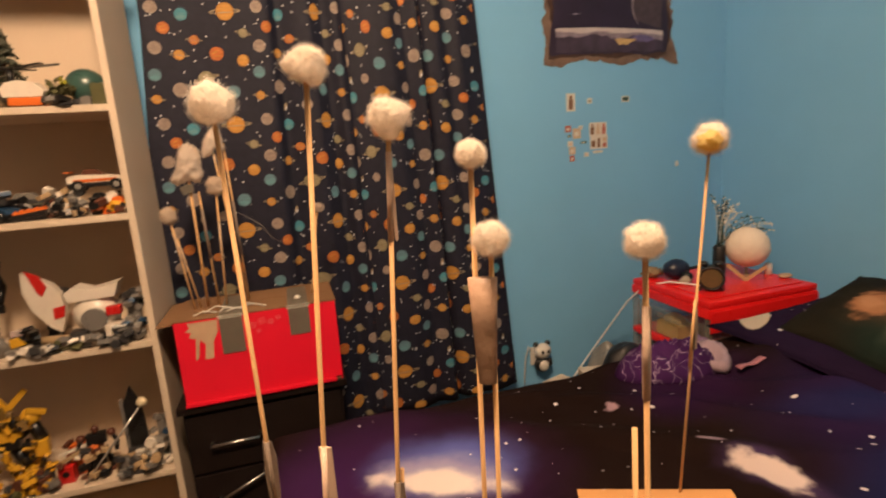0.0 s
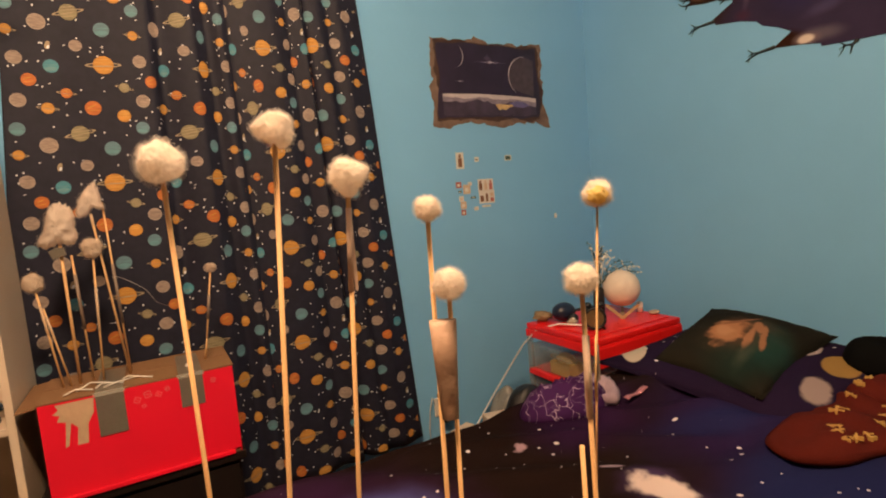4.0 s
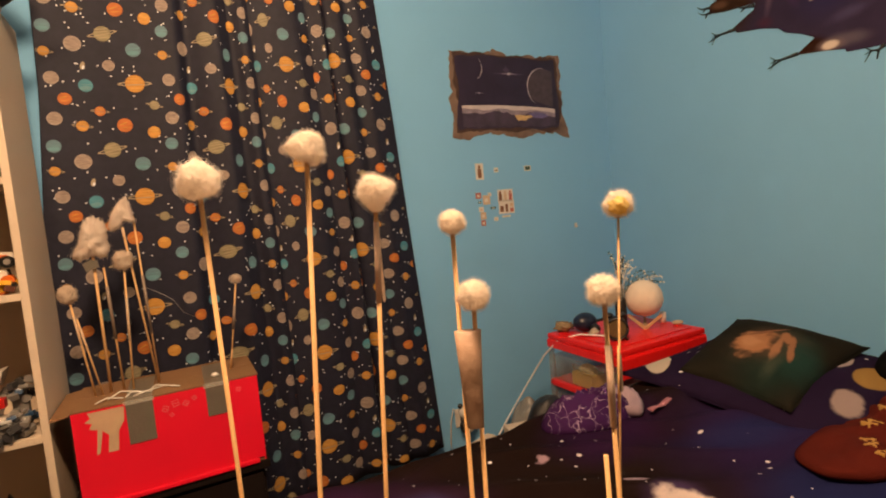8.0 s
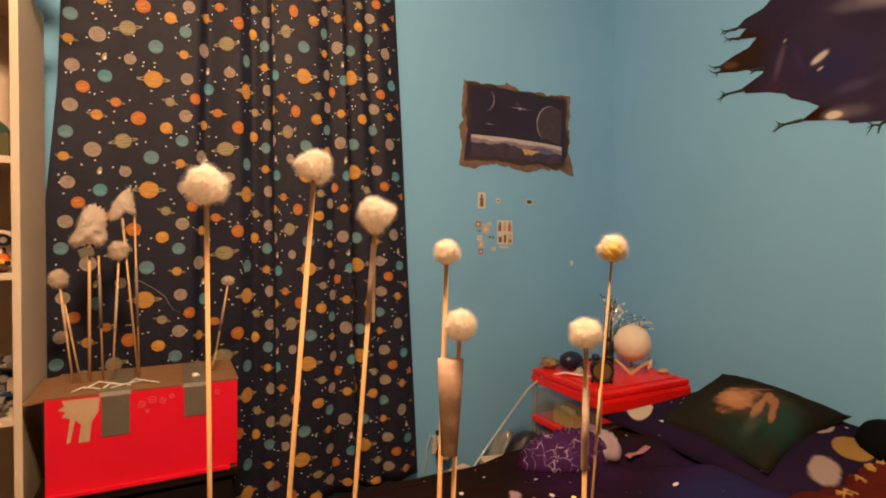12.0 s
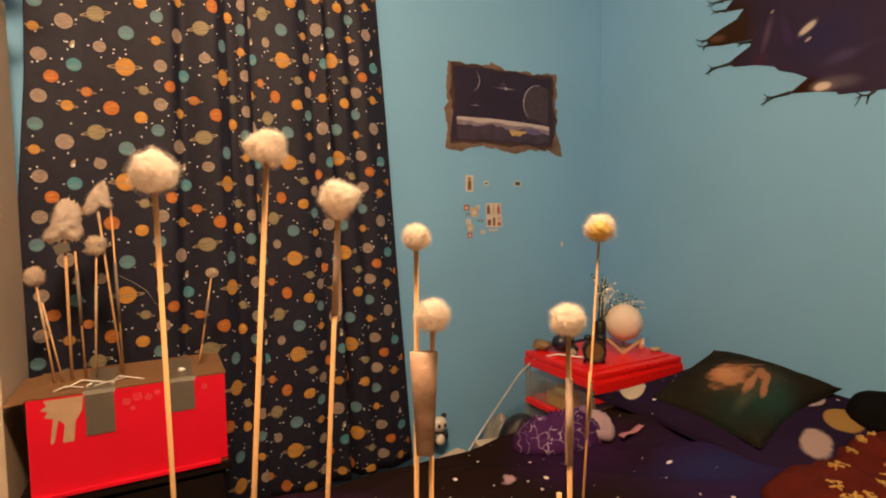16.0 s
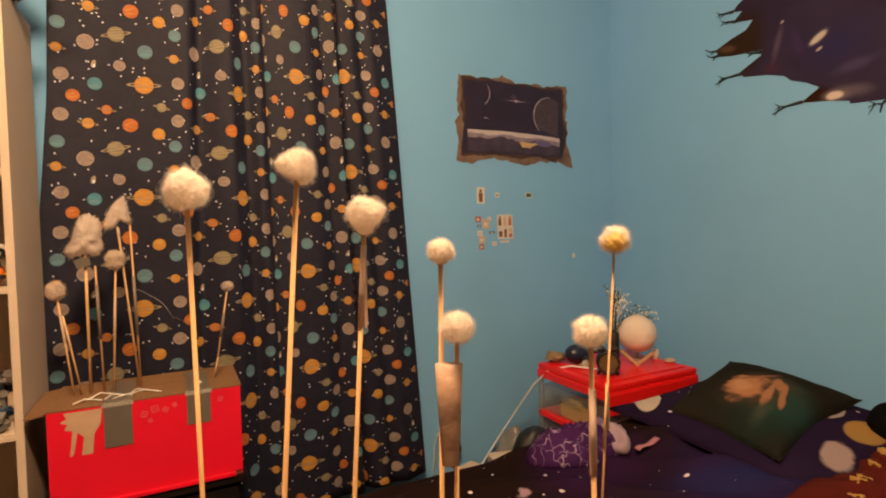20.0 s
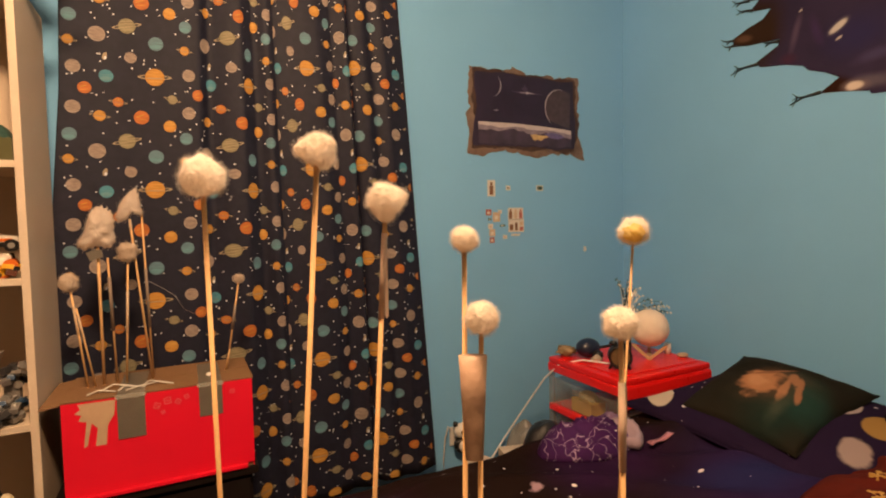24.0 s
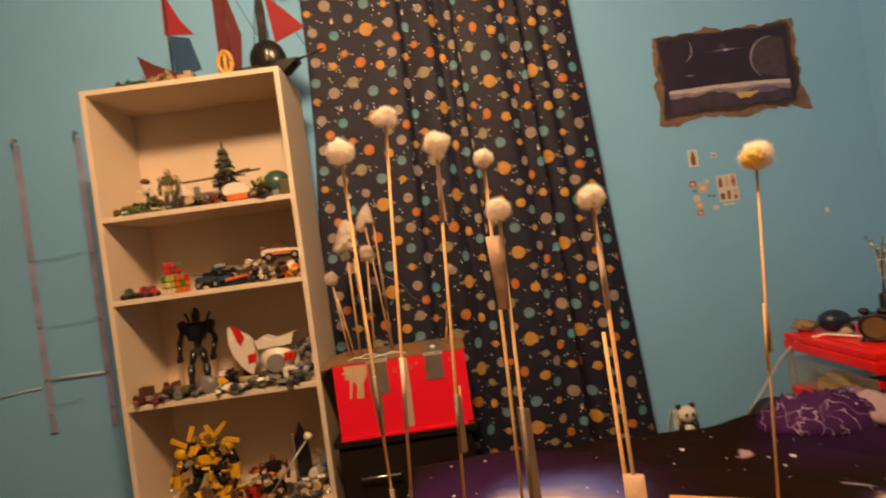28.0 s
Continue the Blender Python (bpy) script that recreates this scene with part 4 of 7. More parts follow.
def wand(top, slope, low, r, material, radius, label, tape=(), seed=1.0, second=None, tufts=()):
    """A dowel through top with the given slope (x and y per metre down), ending at height low, with a cotton ball on it."""
    top = Vector(top)
    r *= 0.80
    d = Vector((slope[0], slope[1], -1))
    w = empty("cotton_stick", Matrix.Translation(top + d * (top.z - low)), label, "cotton stick", "cotton-wool balls on sticks")
    o = -(d * (top.z - low))
    part("dowel", rod(o, (0, 0, 0), r, n=12), STICK, w)
    cotton(w, o, radius, material, seed, tufts=tufts)
    if second:
        dx, dy, z0, z1 = second
        part("dowel", rod(Vector((dx, dy, 0)) + d * (low - z0), Vector((dx, dy, 0)) + d * (low - z1), r, n=12), STICK, w)
    for z0, z1, wd0, wd1, turn, *aside in tape:
        a, b = d * (low - z0), d * (low - z1)
        bm = rod(a, b, r * 1.3, n=12)
        if wd0 > 0.008:
            sleeve = lathe([(wd0, 0), (wd0 * 0.6 + wd1 * 0.4, (z1 - z0) * 0.4), (wd1, z1 - z0), (wd1 * 0.95, z1 - z0 - 0.0005)][::-1], 24)
            bmesh.ops.transform(sleeve, matrix=Matrix.Translation(a + Vector((sum(aside), 0, 0))) @ pose(0, 0, 0, 0, 0, turn) @ Matrix.Diagonal((1, 0.4, 1, 1)), verts=sleeve.verts)
            part("tape_wrap", sleeve, BROWN_TAPE, w, "wide cone of brown tape round the sticks")
            continue
        h, far = z1 - z0, sum(aside)
        leaf = [(-0.45, 0), (0.5, 0), (0.95, 0.22), (1.0, 0.62), (0.75, 0.92), (0.3, 1.0), (-0.3, 0.97), (-0.62, 0.8), (-0.75, 0.4)]
        strip = [(-0.62, 0.0), (0.96, 0.015), (1.0, 0.5), (0.93, 0.97), (0.2, 1.0), (-0.55, 0.98), (-0.66, 0.5)]
        edge = leaf if seed == 1 and h < -0.07 else strip
        flag = prism([((wd0 * (1 - f) + wd1 * f) * k + far * (1 - 0.4 * f), h * f) for k, f in edge], -0.0006, 0.0006)
        merge(bm, flag, Matrix.Translation(a) @ pose(0, 0, 0, 0, 0, turn))
        part("tape_wrap", bm, TAN_TAPE if z0 > 0.95 else DUCT, w, "tape wrapped round the stick")
    return w


FT = 0.615
wand((0.376, 0.887, 1.208), (0.012, 0.010), FT, 0.0023, COTTON, 0.0152, "wooden dowel topped with a fluffy white cotton ball", [(0.937, 0.865, 0.0078, 0.005, -20), (0.80, 0.74, 0.004, 0.004, 0)], 1, tufts=(((-0.2, 0, 1), 0.25), ((1, 0.2, 0.0), 0.15), ((-0.5, 0, -1), 0.22)))
wand((0.440, 0.799, 1.219), (-0.068, 0.008), FT, 0.0021, COTTON, 0.0108, "tall wooden dowel with a tousled white cotton ball", [(0.972, 0.90, 0.0055, 0.005, -20)], 2, tufts=(((-1, 0.2, 0.1), 0.35), ((0.8, 0, 0.7), 0.25), ((0.5, 0, -1), 0.30)))
wand((0.489, 0.809, 1.188), (-0.058, 0.024), FT, 0.0021, COTTON, 0.0126, "wooden dowel with cotton ball and a taped joint", [(0.922, 0.86, 0.005, 0.005, -20), (1.165, 1.105, 0.0016, 0.0014, 0)], 3, (0.004, 0.003, 0.86, 0.93), (((1, -0.3, 0.25), 0.20), ((0, 0, -1), 0.40), ((-0.6, 0, 0.7), 0.12)))
wand((0.5315, 0.774, 1.160), (-0.024, -0.015), FT, 0.0021, COTTON, 0.0094, "thin wooden dowel with a small cotton ball", (), 4)
wand((0.538, 0.764, 1.107), (-0.016, 0.015), FT, 0.0021, COTTON, 0.0118, "thin wooden dowel with cotton ball, wrapped in grey tape", [(1.083, 1.012, 0.0096, 0.006, -30, -0.0065), (0.915, 0.80, 0.0075, 0.0075, -20)], 5)
wand((0.614, 0.715, 1.104), (0.010, -0.006), FT, 0.0022, COTTON, 0.0114, "two dowels taped together under a round cotton ball", [(1.065, 1.005, 0.0032, 0.0032, -20), (0.86, 0.77, 0.009, 0.010, -25)], 12, (-0.006, 0.004, 0.70, 0.985))
puff_stick = wand((0.973, 1.042, 1.152), (-0.070, 0.006), 0.50, 0.0024, COTTON, 0.0240, "slim dowel topped with a yellowish cotton puff", [(0.915, 0.855, 0.0032, 0.0032, -20)], 7, (-0.004, -0.002, 0.83, 0.93))

part("yellow_core", ball((0.0336, -0.0159, 0.651), 0.0150, 4, 0.3, 1.8, (1, 1, 0.85)), COTTON_YELLOW, puff_stick, "yellow middle of the puff", smooth=True)


def open_carton(name_label, m, w, d, h, taped):
    c = empty("cardboard_box", m, name_label, "box")
    t = 0.004
    for n, bm in (("side_panel", box(-w / 2, -d / 2, 0, -w / 2 + t, d / 2, h)), ("side_panel", box(w / 2 - t, -d / 2, 0, w / 2, d / 2, h)),
                  ("front_panel", box(-w / 2 + t, -d / 2, 0, w / 2 - t, -d / 2 + t, h)), ("back_panel", box(-w / 2 + t, d / 2 - t, 0, w / 2 - t, d / 2, h)),
                  ("bottom_panel", box(-w / 2 + t, -d / 2 + t, 0, w / 2 - t, d / 2 - t, t))):
        part(n, bm, CARD_LIGHT, c)
    split = -0.030 if taped else 0.0
    part("top_flap", box(-w / 2 - 0.002, split + 0.006, h, w / 2 + 0.002, d / 2 + 0.002, h + t, 0.001), CARD_LIGHT, c)
    part("top_flap", box(-w / 2 - 0.002, -d / 2 - 0.002, h, w / 2 + 0.002, split - 0.006, h + t, 0.001), CARD_LIGHT, c)
    if taped:
        part("tape_strip", box(-w / 2 + 0.02, 0.020, h + t, w / 2 - 0.002, 0.050, h + t + 0.0012), DUCT, c, "wide strip of grey duct tape")
        part("tape_strip", box(-w / 2 + 0.03, -0.020, h + t + 0.0002, -0.004, 0.020, h + t + 0.0010), DUCT, c)
        # another pale strip, added as shine on the wide tape
        part("tape_shine", box(0.02, 0.036, h + t + 0.0013, w / 2 - 0.01, 0.046, h + t + 0.0016), CLEAR_TAPE, c, "clear glossy strip for the shine on the tape")
        part("label_strip", box(-w / 2 + 0.015, -0.030, h + t + 0.0003, -w / 2 + 0.04, -0.014, h + t + 0.0012), mat("orange_label", (0.72, 0.25, 0.03), 0.5), c, "orange paper label")
        part("label_strip", box(0.012, -0.024, h + t + 0.0003, 0.035, -0.010, h + t + 0.0012), mat("yellow_label", (0.70, 0.46, 0.05), 0.5), c, "yellow paper label")


CARD_LIGHT = mat("light_cardboard", (0.50, 0.25, 0.085), 0.8, vary=0.12, size=9, bump=0.15, bump_size=120)
open_carton("small taped cardboard box holding a cotton stick", pose(0.873, 0.993, 0.462, 0, 0, -22.8), 0.225, 0.155, 0.162, True)
open_carton("cardboard box on the bed with sticks pushed through", pose(0.49, 0.79, 0.462, 0, 0, -22.8), 0.36, 0.26, 0.150, False)

# ---- sticks on the red carton ----
def back_stick(bottom, top, r, label, puff=None, tape=None, seed=1, material=None):
    b, t = Vector(bottom), Vector(top)
    w = empty("cotton_stick", Matrix.Translation(b), label, "cotton stick", "cotton sticks in the red box")
    part("dowel", rod((0, 0, 0), t - b, r, n=8), STICK, w)
    if puff:
        cotton(w, t - b + Vector(puff[1]), puff[0], material, seed, 5000, puff[2], 0.30, 0.34)
    if tape:
        p, q = (t - b) * tape[0], (t - b) * tape[1]
        part("tape_wrap", rod(p, q, r * 1.6, n=8), tape[2], w, "tape wrapped round the stick")
    return w


def torn_tuft(parent, o, outline, thick, material, seed, fibres=1600):
    """A flat handful of pulled-apart wool over an outline in x and z, with a frayed rim."""
    rnd = random.Random(seed)
    o = Vector(o)
    ring = [Vector((x, 0, z)) for x, z in outline]
    mid = sum(ring, Vector()) / len(ring)
    n = len(ring) * 5
    rim = []
    for k in range(n):
        i, w = k // 5, k % 5 / 5
        p0, p1, p2, p3 = (ring[(i + q) % len(ring)] for q in (-1, 0, 1, 2))
        rim.append(0.5 * ((2 * p1) + (p2 - p0) * w + (2 * p0 - 5 * p1 + 4 * p2 - p3) * w * w + (3 * p1 - p0 - 3 * p2 + p3) * w ** 3))
    rim = [p + (p - mid) * 0.16 * noise.noise(p * 160 + Vector((seed, 0, 0))) for p in rim]
    bm = bmesh.new()
    steps = 9
    edge = [bm.verts.new(o + p) for p in rim]
    for side in (-1, 1):
        last = edge
        for s in range(1, steps):
            r = 1 - s / steps
            row = []
            for p in rim:
                q = mid + (p - mid) * r
                puff = thick * math.sqrt(1 - r * r) * (1 + 0.50 * noise.noise(q * 45 + Vector((0, seed * side, 0))) + 0.12 * noise.noise(q * 150))
                row.append(bm.verts.new(o + q + Vector((0, side * puff, 0))))
            for k in range(n):
                f = (last[k], last[(k + 1) % n], row[(k + 1) % n], row[k])
                bm.faces.new(f if side < 0 else f[::-1]).smooth = True
            last = row
        top = bm.verts.new(o + mid + Vector((0, side * thick, 0)))
        for k in range(n):
            f = (last[k], last[(k + 1) % n], top)
            bm.faces.new(f if side < 0 else f[::-1]).smooth = True
    c = part("cotton_ball", bm, material, parent)
    fz = bmesh.new()
    for _ in range(fibres):
        p = rnd.choice(rim)
        inner = rnd.uniform(0.55, 1.0)
        q = o + mid + (p - mid) * inner + Vector((0, -thick * math.sqrt(1 - inner * inner) * rnd.choice((-1, 1, 1)), 0))
        d = ((p - mid).normalized() + Vector((rnd.gauss(0, 0.7), rnd.gauss(0, 0.7), rnd.gauss(0, 0.7)))).normalized() * rnd.uniform(0.004, 0.013)
        e = d.cross(Vector((0, 1, 0.2))).normalized() * 0.00010
        b = Vector((rnd.gauss(0, 1), rnd.gauss(0, 1), rnd.gauss(0, 1))) * 0.0012
        v = [fz.verts.new(x) for x in (q - e, q + e, q + d * 0.55 + b + e, q + d * 0.55 + b - e, q + d)]
        fz.faces.new(v[:4])
        fz.faces.new((v[3], v[2], v[4]))
    tagged(part("fuzz", fz, material, c), "loose cotton fibres", kind="stuff")
    return c


BZ = 0.7285
back_stick((0.106, 2.20, BZ), (0.0765, 2.205, 1.003), 0.0028, "short stick with a small tan cotton tuft", (0.0235, (-0.003, 0, 0.022), (1, 0.9, 1.1)), (0.55, 0.85, CLEAR_TAPE), 21, COTTON_TAN)
back_stick((0.124, 2.20, BZ), (0.088, 2.20, 0.955), 0.0024, "bare thin stick in the red box", None, (0.6, 0.9, CLEAR_TAPE), 22)
shaggy = back_stick((0.143, 2.21, BZ), (0.1445, 2.21, 1.15), 0.0040, "thick stick with a shaggy grey cotton tuft")
torn_tuft(shaggy, (0.002, -0.004, 1.094 - BZ), [(-0.048, 0.032), (-0.044, 0.048), (-0.030, 0.070), (-0.023, 0.098), (-0.013, 0.126), (0.005, 0.141), (0.027, 0.137), (0.041, 0.114), (0.041, 0.080), (0.043, 0.050), (0.026, 0.026), (0.000, 0.030), (-0.028, 0.022)], 0.030, COTTON_GREY, 23)
part("torn_film", prism([(-0.027, 0.013), (-0.007, 0.022), (0.010, 0.020), (0.013, -0.001), (-0.006, -0.006), (-0.018, -0.011)], -0.004, 0.002), DARK_DUCT, shaggy, "scrap of torn grey tape under the tuft").matrix_basis = Matrix.Translation((0.002, -0.012, 1.094 - BZ))
back_stick((0.175, 2.215, BZ), (0.166, 2.215, 1.09), 0.0028, "stick wrapped in shiny grey tape", None, (0.42, 0.85, DUCT), 24)
back_stick((0.200, 2.19, BZ), (0.2165, 2.20, 1.085), 0.0028, "leaning stick with a round tan cotton ball", (0.0265, (0, 0, 0.021), (1, 0.9, 1.08)), (0.4, 0.75, CLEAR_TAPE), 25, COTTON_TAN)
pointed = back_stick((0.264, 2.205, BZ), (0.225, 2.21, 1.20), 0.0030, "leaning stick with a pointed grey cotton tuft", None, (0.93, 1.0, CLEAR_TAPE), 26)
torn_tuft(pointed, (-0.039, 0.003, 1.2157 - BZ), [(-0.032, -0.022), (-0.028, 0.014), (-0.011, 0.045), (0.013, 0.067), (0.025, 0.055), (0.032, 0.007), (0.028, -0.004), (0.007, 0.004), (-0.011, -0.020)], 0.024, COTTON_GREY, 26)
back_stick((0.266, 2.22, BZ), (0.2545, 2.22, 1.23), 0.0025, "upright stick with a clear taped joint", None, (0.3, 0.65, DUCT), 27)
back_stick((0.466, 2.20, BZ), (0.511, 2.205, 1.003), 0.0026, "short leaning stick with a tiny tan tuft", (0.014, (0.002, 0, 0.006), (1, 1, 1)), (0.45, 0.72, DUCT), 28, COTTON_TAN)
back_stick((0.462, 2.195, BZ), (0.476, 2.195, 0.79), 0.0022, "broken stub of a stick in cardboard", None, None, 29)


def scraps():
    rnd = random.Random(4)
    t = empty("tape_scraps", pose(0.19, 2.13, BZ + 0.001), "crumpled clear tape stuck on the box top", "tape")
    for k in range(5):
        pts = [(-0.07 + 0.03 * k + rnd.uniform(-.01, .01), rnd.uniform(-0.03, 0.03), 0.002), (-0.05 + 0.03 * k, rnd.uniform(-0.04, 0.04), 0.008), (-0.01 + 0.035 * k, rnd.uniform(-0.03, 0.03), 0.002)]
        part("tape_piece", tube(pts, 0.0022, 6), SHINY, t)
    g = empty("glue_blob", pose(0.415, 2.14, BZ + 0.003), "white dried glue blob on the box top", "glue")
    part("blob", ball((0, 0, 0.004), 0.011, 2, 0.3, 3, (1, 1, 0.6)), WHITE, g, smooth=True)
    s = empty("tinsel_strand", pose(0.335, 2.30, BZ), "stray glittering thread beside the curtain", "tinsel")
    part("strand", tube([(-0.077, -0.080, 0.290), (-0.063, -0.040, 0.279), (-0.026, 0, 0.248), (-0.004, 0, 0.229), (0.0187, 0.07, 0.176), (0.058, 0.14, 0.1425)], 0.0006, 5), SHINY, s)


SHINY = mat("shiny_film", (0.78, 0.75, 0.69), 0.12, 0.15, vary=0.2, size=60)
scraps()

# ---- bedding ----
def cushion(name, corners, thick, material, label, category, seed=1.0, n=28, pinch=0.10):
    """A stuffed cushion over four corners, in order round it."""
    bm = bmesh.new()
    c = [Vector(p) for p in corners]
    sides = []
    for s in (1, -1):
        rows = []
        for j in range(n + 1):
            row = []
            for i in range(n + 1):
                u, v = -1 + 2 * i / n, -1 + 2 * j / n
                pu, pv = u * (1 - pinch * (1 - v * v)), v * (1 - pinch * (1 - u * u))
                a, b = (pu + 1) / 2, (pv + 1) / 2
                p = c[0] * (1 - a) * (1 - b) + c[1] * a * (1 - b) + c[2] * a * b + c[3] * (1 - a) * b
                h = ((1 - abs(u) ** 2.4) * (1 - abs(v) ** 2.4)) ** 0.55
                h += 0.10 * noise.noise(Vector((u * 1.8, v * 1.8, seed))) * h + 0.05 * noise.noise(Vector((u * 5, v * 5, seed + 3))) * (1 - u * u * v * v)
                row.append(bm.verts.new(p + Vector((0, 0, s * thick / 2 * h))) if s > 0 or (0 < i < n and 0 < j < n) else sides[0][j][i])
            rows.append(row)
        sides.append(rows)
    for s, rows in zip((1, -1), sides):
        for j in range(n):
            for i in range(n):
                q = (rows[j][i], rows[j][i + 1], rows[j + 1][i + 1], rows[j + 1][i])
                bm.faces.new(q if s > 0 else q[::-1]).smooth = True
    e = empty(name, None, label, category)
    part("cover", bm, material, e)
    edge = bmesh.new()
    loop = []
    for k in range(4):
        for q in range(n):
            w = q / n
            u0, v0 = ((-1 + 2 * w, -1), (1, -1 + 2 * w), (1 - 2 * w, 1), (-1, 1 - 2 * w))[k]
            pu, pv = u0 * (1 - pinch * (1 - v0 * v0)), v0 * (1 - pinch * (1 - u0 * u0))
            a, b = (pu + 1) / 2, (pv + 1) / 2
            loop.append(c[0] * (1 - a) * (1 - b) + c[1] * a * (1 - b) + c[2] * a * b + c[3] * (1 - a) * b)
    part("seam", tube(loop + loop[:1], 0.0022, 6, edge), material, e)
    return e


GALAXY_SPOTS = [
    (2.00, 1.42, 0.27, 0.17, 0.3, 0.9, 0.4, 5.0, (0.010, 0.024, 0.020)),
    (2.08, 1.40, 0.20, 0.10, 0.5, 0.9, 0.5, 7.0, (0.014, 0.040, 0.032)),
    (2.075, 1.49, 0.20, 0.13, 0.2, 1.0, 0.5, 9.0, (0.090, 0.050, 0.028)),
    (2.060, 1.520, 0.120, 0.070, 0.35, 0.40, 0.7, 16.0, (0.36, 0.165, 0.080)),
    (2.050, 1.525, 0.070, 0.036, 0.35, 0.6, 0.6, 22.0, (0.44, 0.22, 0.11)),
    (2.060, 1.445, 0.120, 0.016, 0.30, 0.5, 0.7, 16.0, (0.32, 0.150, 0.078)),
    (2.090, 1.415, 0.105, 0.012, 0.42, 0.5, 0.7, 16.0, (0.28, 0.130, 0.068)),
    (2.140, 1.455, 0.085, 0.016, 0.55, 0.5, 0.7, 16.0, (0.29, 0.135, 0.070)),
    (2.160, 1.530, 0.100, 0.013, -0.5, 0.5, 0.7, 16.0, (0.22, 0.100, 0.053)),
    (1.95, 1.40, 0.10, 0.030, 0.2, 0.9, 0.6, 12.0, (0.040, 0.052, 0.036)),
]
MOON_SPOTS = [
    (1.872, 1.765, 0.115, 0.046, 0.71, 0.10, 0.06, 9.0, (0.50, 0.42, 0.33)),
    (1.985, 1.212, 0.085, 0.044, 0.35, 0.25, 0.25, 24.0, (0.30, 0.225, 0.21)),
    (2.235, 1.335, 0.060, 0.022, 0.1, 0.25, 0.25, 20.0, (0.38, 0.31, 0.30)),
    (2.190, 1.235, 0.085, 0.055, 0.2, 0.14, 0.12, 14.0, (0.29, 0.17, 0.05)),
    (1.985, 1.806, 0.190, 0.012, 0.06, 0.5, 0.4, 12.0, (0.38, 0.28, 0.34)),
]
cushion("pillow", [(1.75, 1.10, 0.458), (2.47, 1.08, 0.505), (2.47, 1.84, 0.556), (1.722, 1.815, 0.518)], 0.110,
        print_material("moon_print_cloth", (0.015, 0.008, 0.026), MOON_SPOTS, 9.0), "purple pillow printed with pale moons and planets", "pillow", 2.0)
cushion("cushion", [(1.822, 1.275, 0.516), (2.400, 1.335, 0.568), (2.400, 1.800, 0.598), (1.832, 1.655, 0.538)], 0.155,
        print_material("galaxy_cushion_cloth", (0.016, 0.014, 0.010), GALAXY_SPOTS, 0), "dark cushion printed with an orange spiral galaxy", "cushion", 5.0, pinch=0.07)


def cloth_lump(name, outline, z, height, material, label, category, seed, fold=0.4, freq=9.0, ridge=0.0):
    """A heap of cloth with the given outline in x and y, puffed and creased."""
    from_outline = [Vector((x, y, 0)) for x, y in outline]
    mid = sum(from_outline, Vector()) / len(from_outline)
    bm = bmesh.new()
    rings = []
    steps = 14
    n = len(outline) * 4
    smooth = []
    for k in range(n):
        f = k / 4
        i, w = int(f), f - int(f)
        p0, p1, p2, p3 = (from_outline[(i + q) % len(outline)] for q in (-1, 0, 1, 2))
        smooth.append(0.5 * ((2 * p1) + (p2 - p0) * w + (2 * p0 - 5 * p1 + 4 * p2 - p3) * w * w + (3 * p1 - p0 - 3 * p2 + p3) * w ** 3))
    for s in range(steps):
        r = 1 - s / steps
        ring = []
        for p in smooth:
            q = mid + (p - mid) * r
            h = height * (0.16 + 0.84 * (1 - r ** 3.0) ** 0.6)
            h += height * fold * noise.noise(Vector((q.x * freq, q.y * freq, seed))) * (1 - r ** 4)
            h += height * fold * 0.5 * abs(noise.noise(Vector((q.x * freq * 2.2, q.y * freq * 2.2, seed + 5)))) * (1 - r ** 4)
            h += height * ridge * (0.5 - 2 * abs(noise.noise(Vector((q.x * freq * 1.3 + q.y * 4, q.y * freq * 0.7, seed + 9))))) * (1 - r ** 4)
            ring.append(bm.verts.new((q.x, q.y, z + max(0.001, h))))
        rings.append(ring)
    for a, b in zip(rings, rings[1:]):
        for k in range(n):
            bm.faces.new((a[k], a[(k + 1) % n], b[(k + 1) % n], b[k])).smooth = True
    bm.faces.new(rings[-1])
    low = [bm.verts.new((v.co.x * 0.94 + mid.x * 0.06, v.co.y * 0.94 + mid.y * 0.06, z - 0.012)) for v in rings[0]]
    for k in range(n):
        bm.faces.new((low[k], low[(k + 1) % n], rings[0][(k + 1) % n], rings[0][k])).smooth = True
    bm.faces.new(low[::-1])
    ob = part(name, bm, material)
    return tagged(ob, label, category)


HOOD = mat("rust_red_jersey", (0.080, 0.0115, 0.0075), 0.95, spec=0.05, vary=0.3, size=9, bump=0.4, bump_size=400)


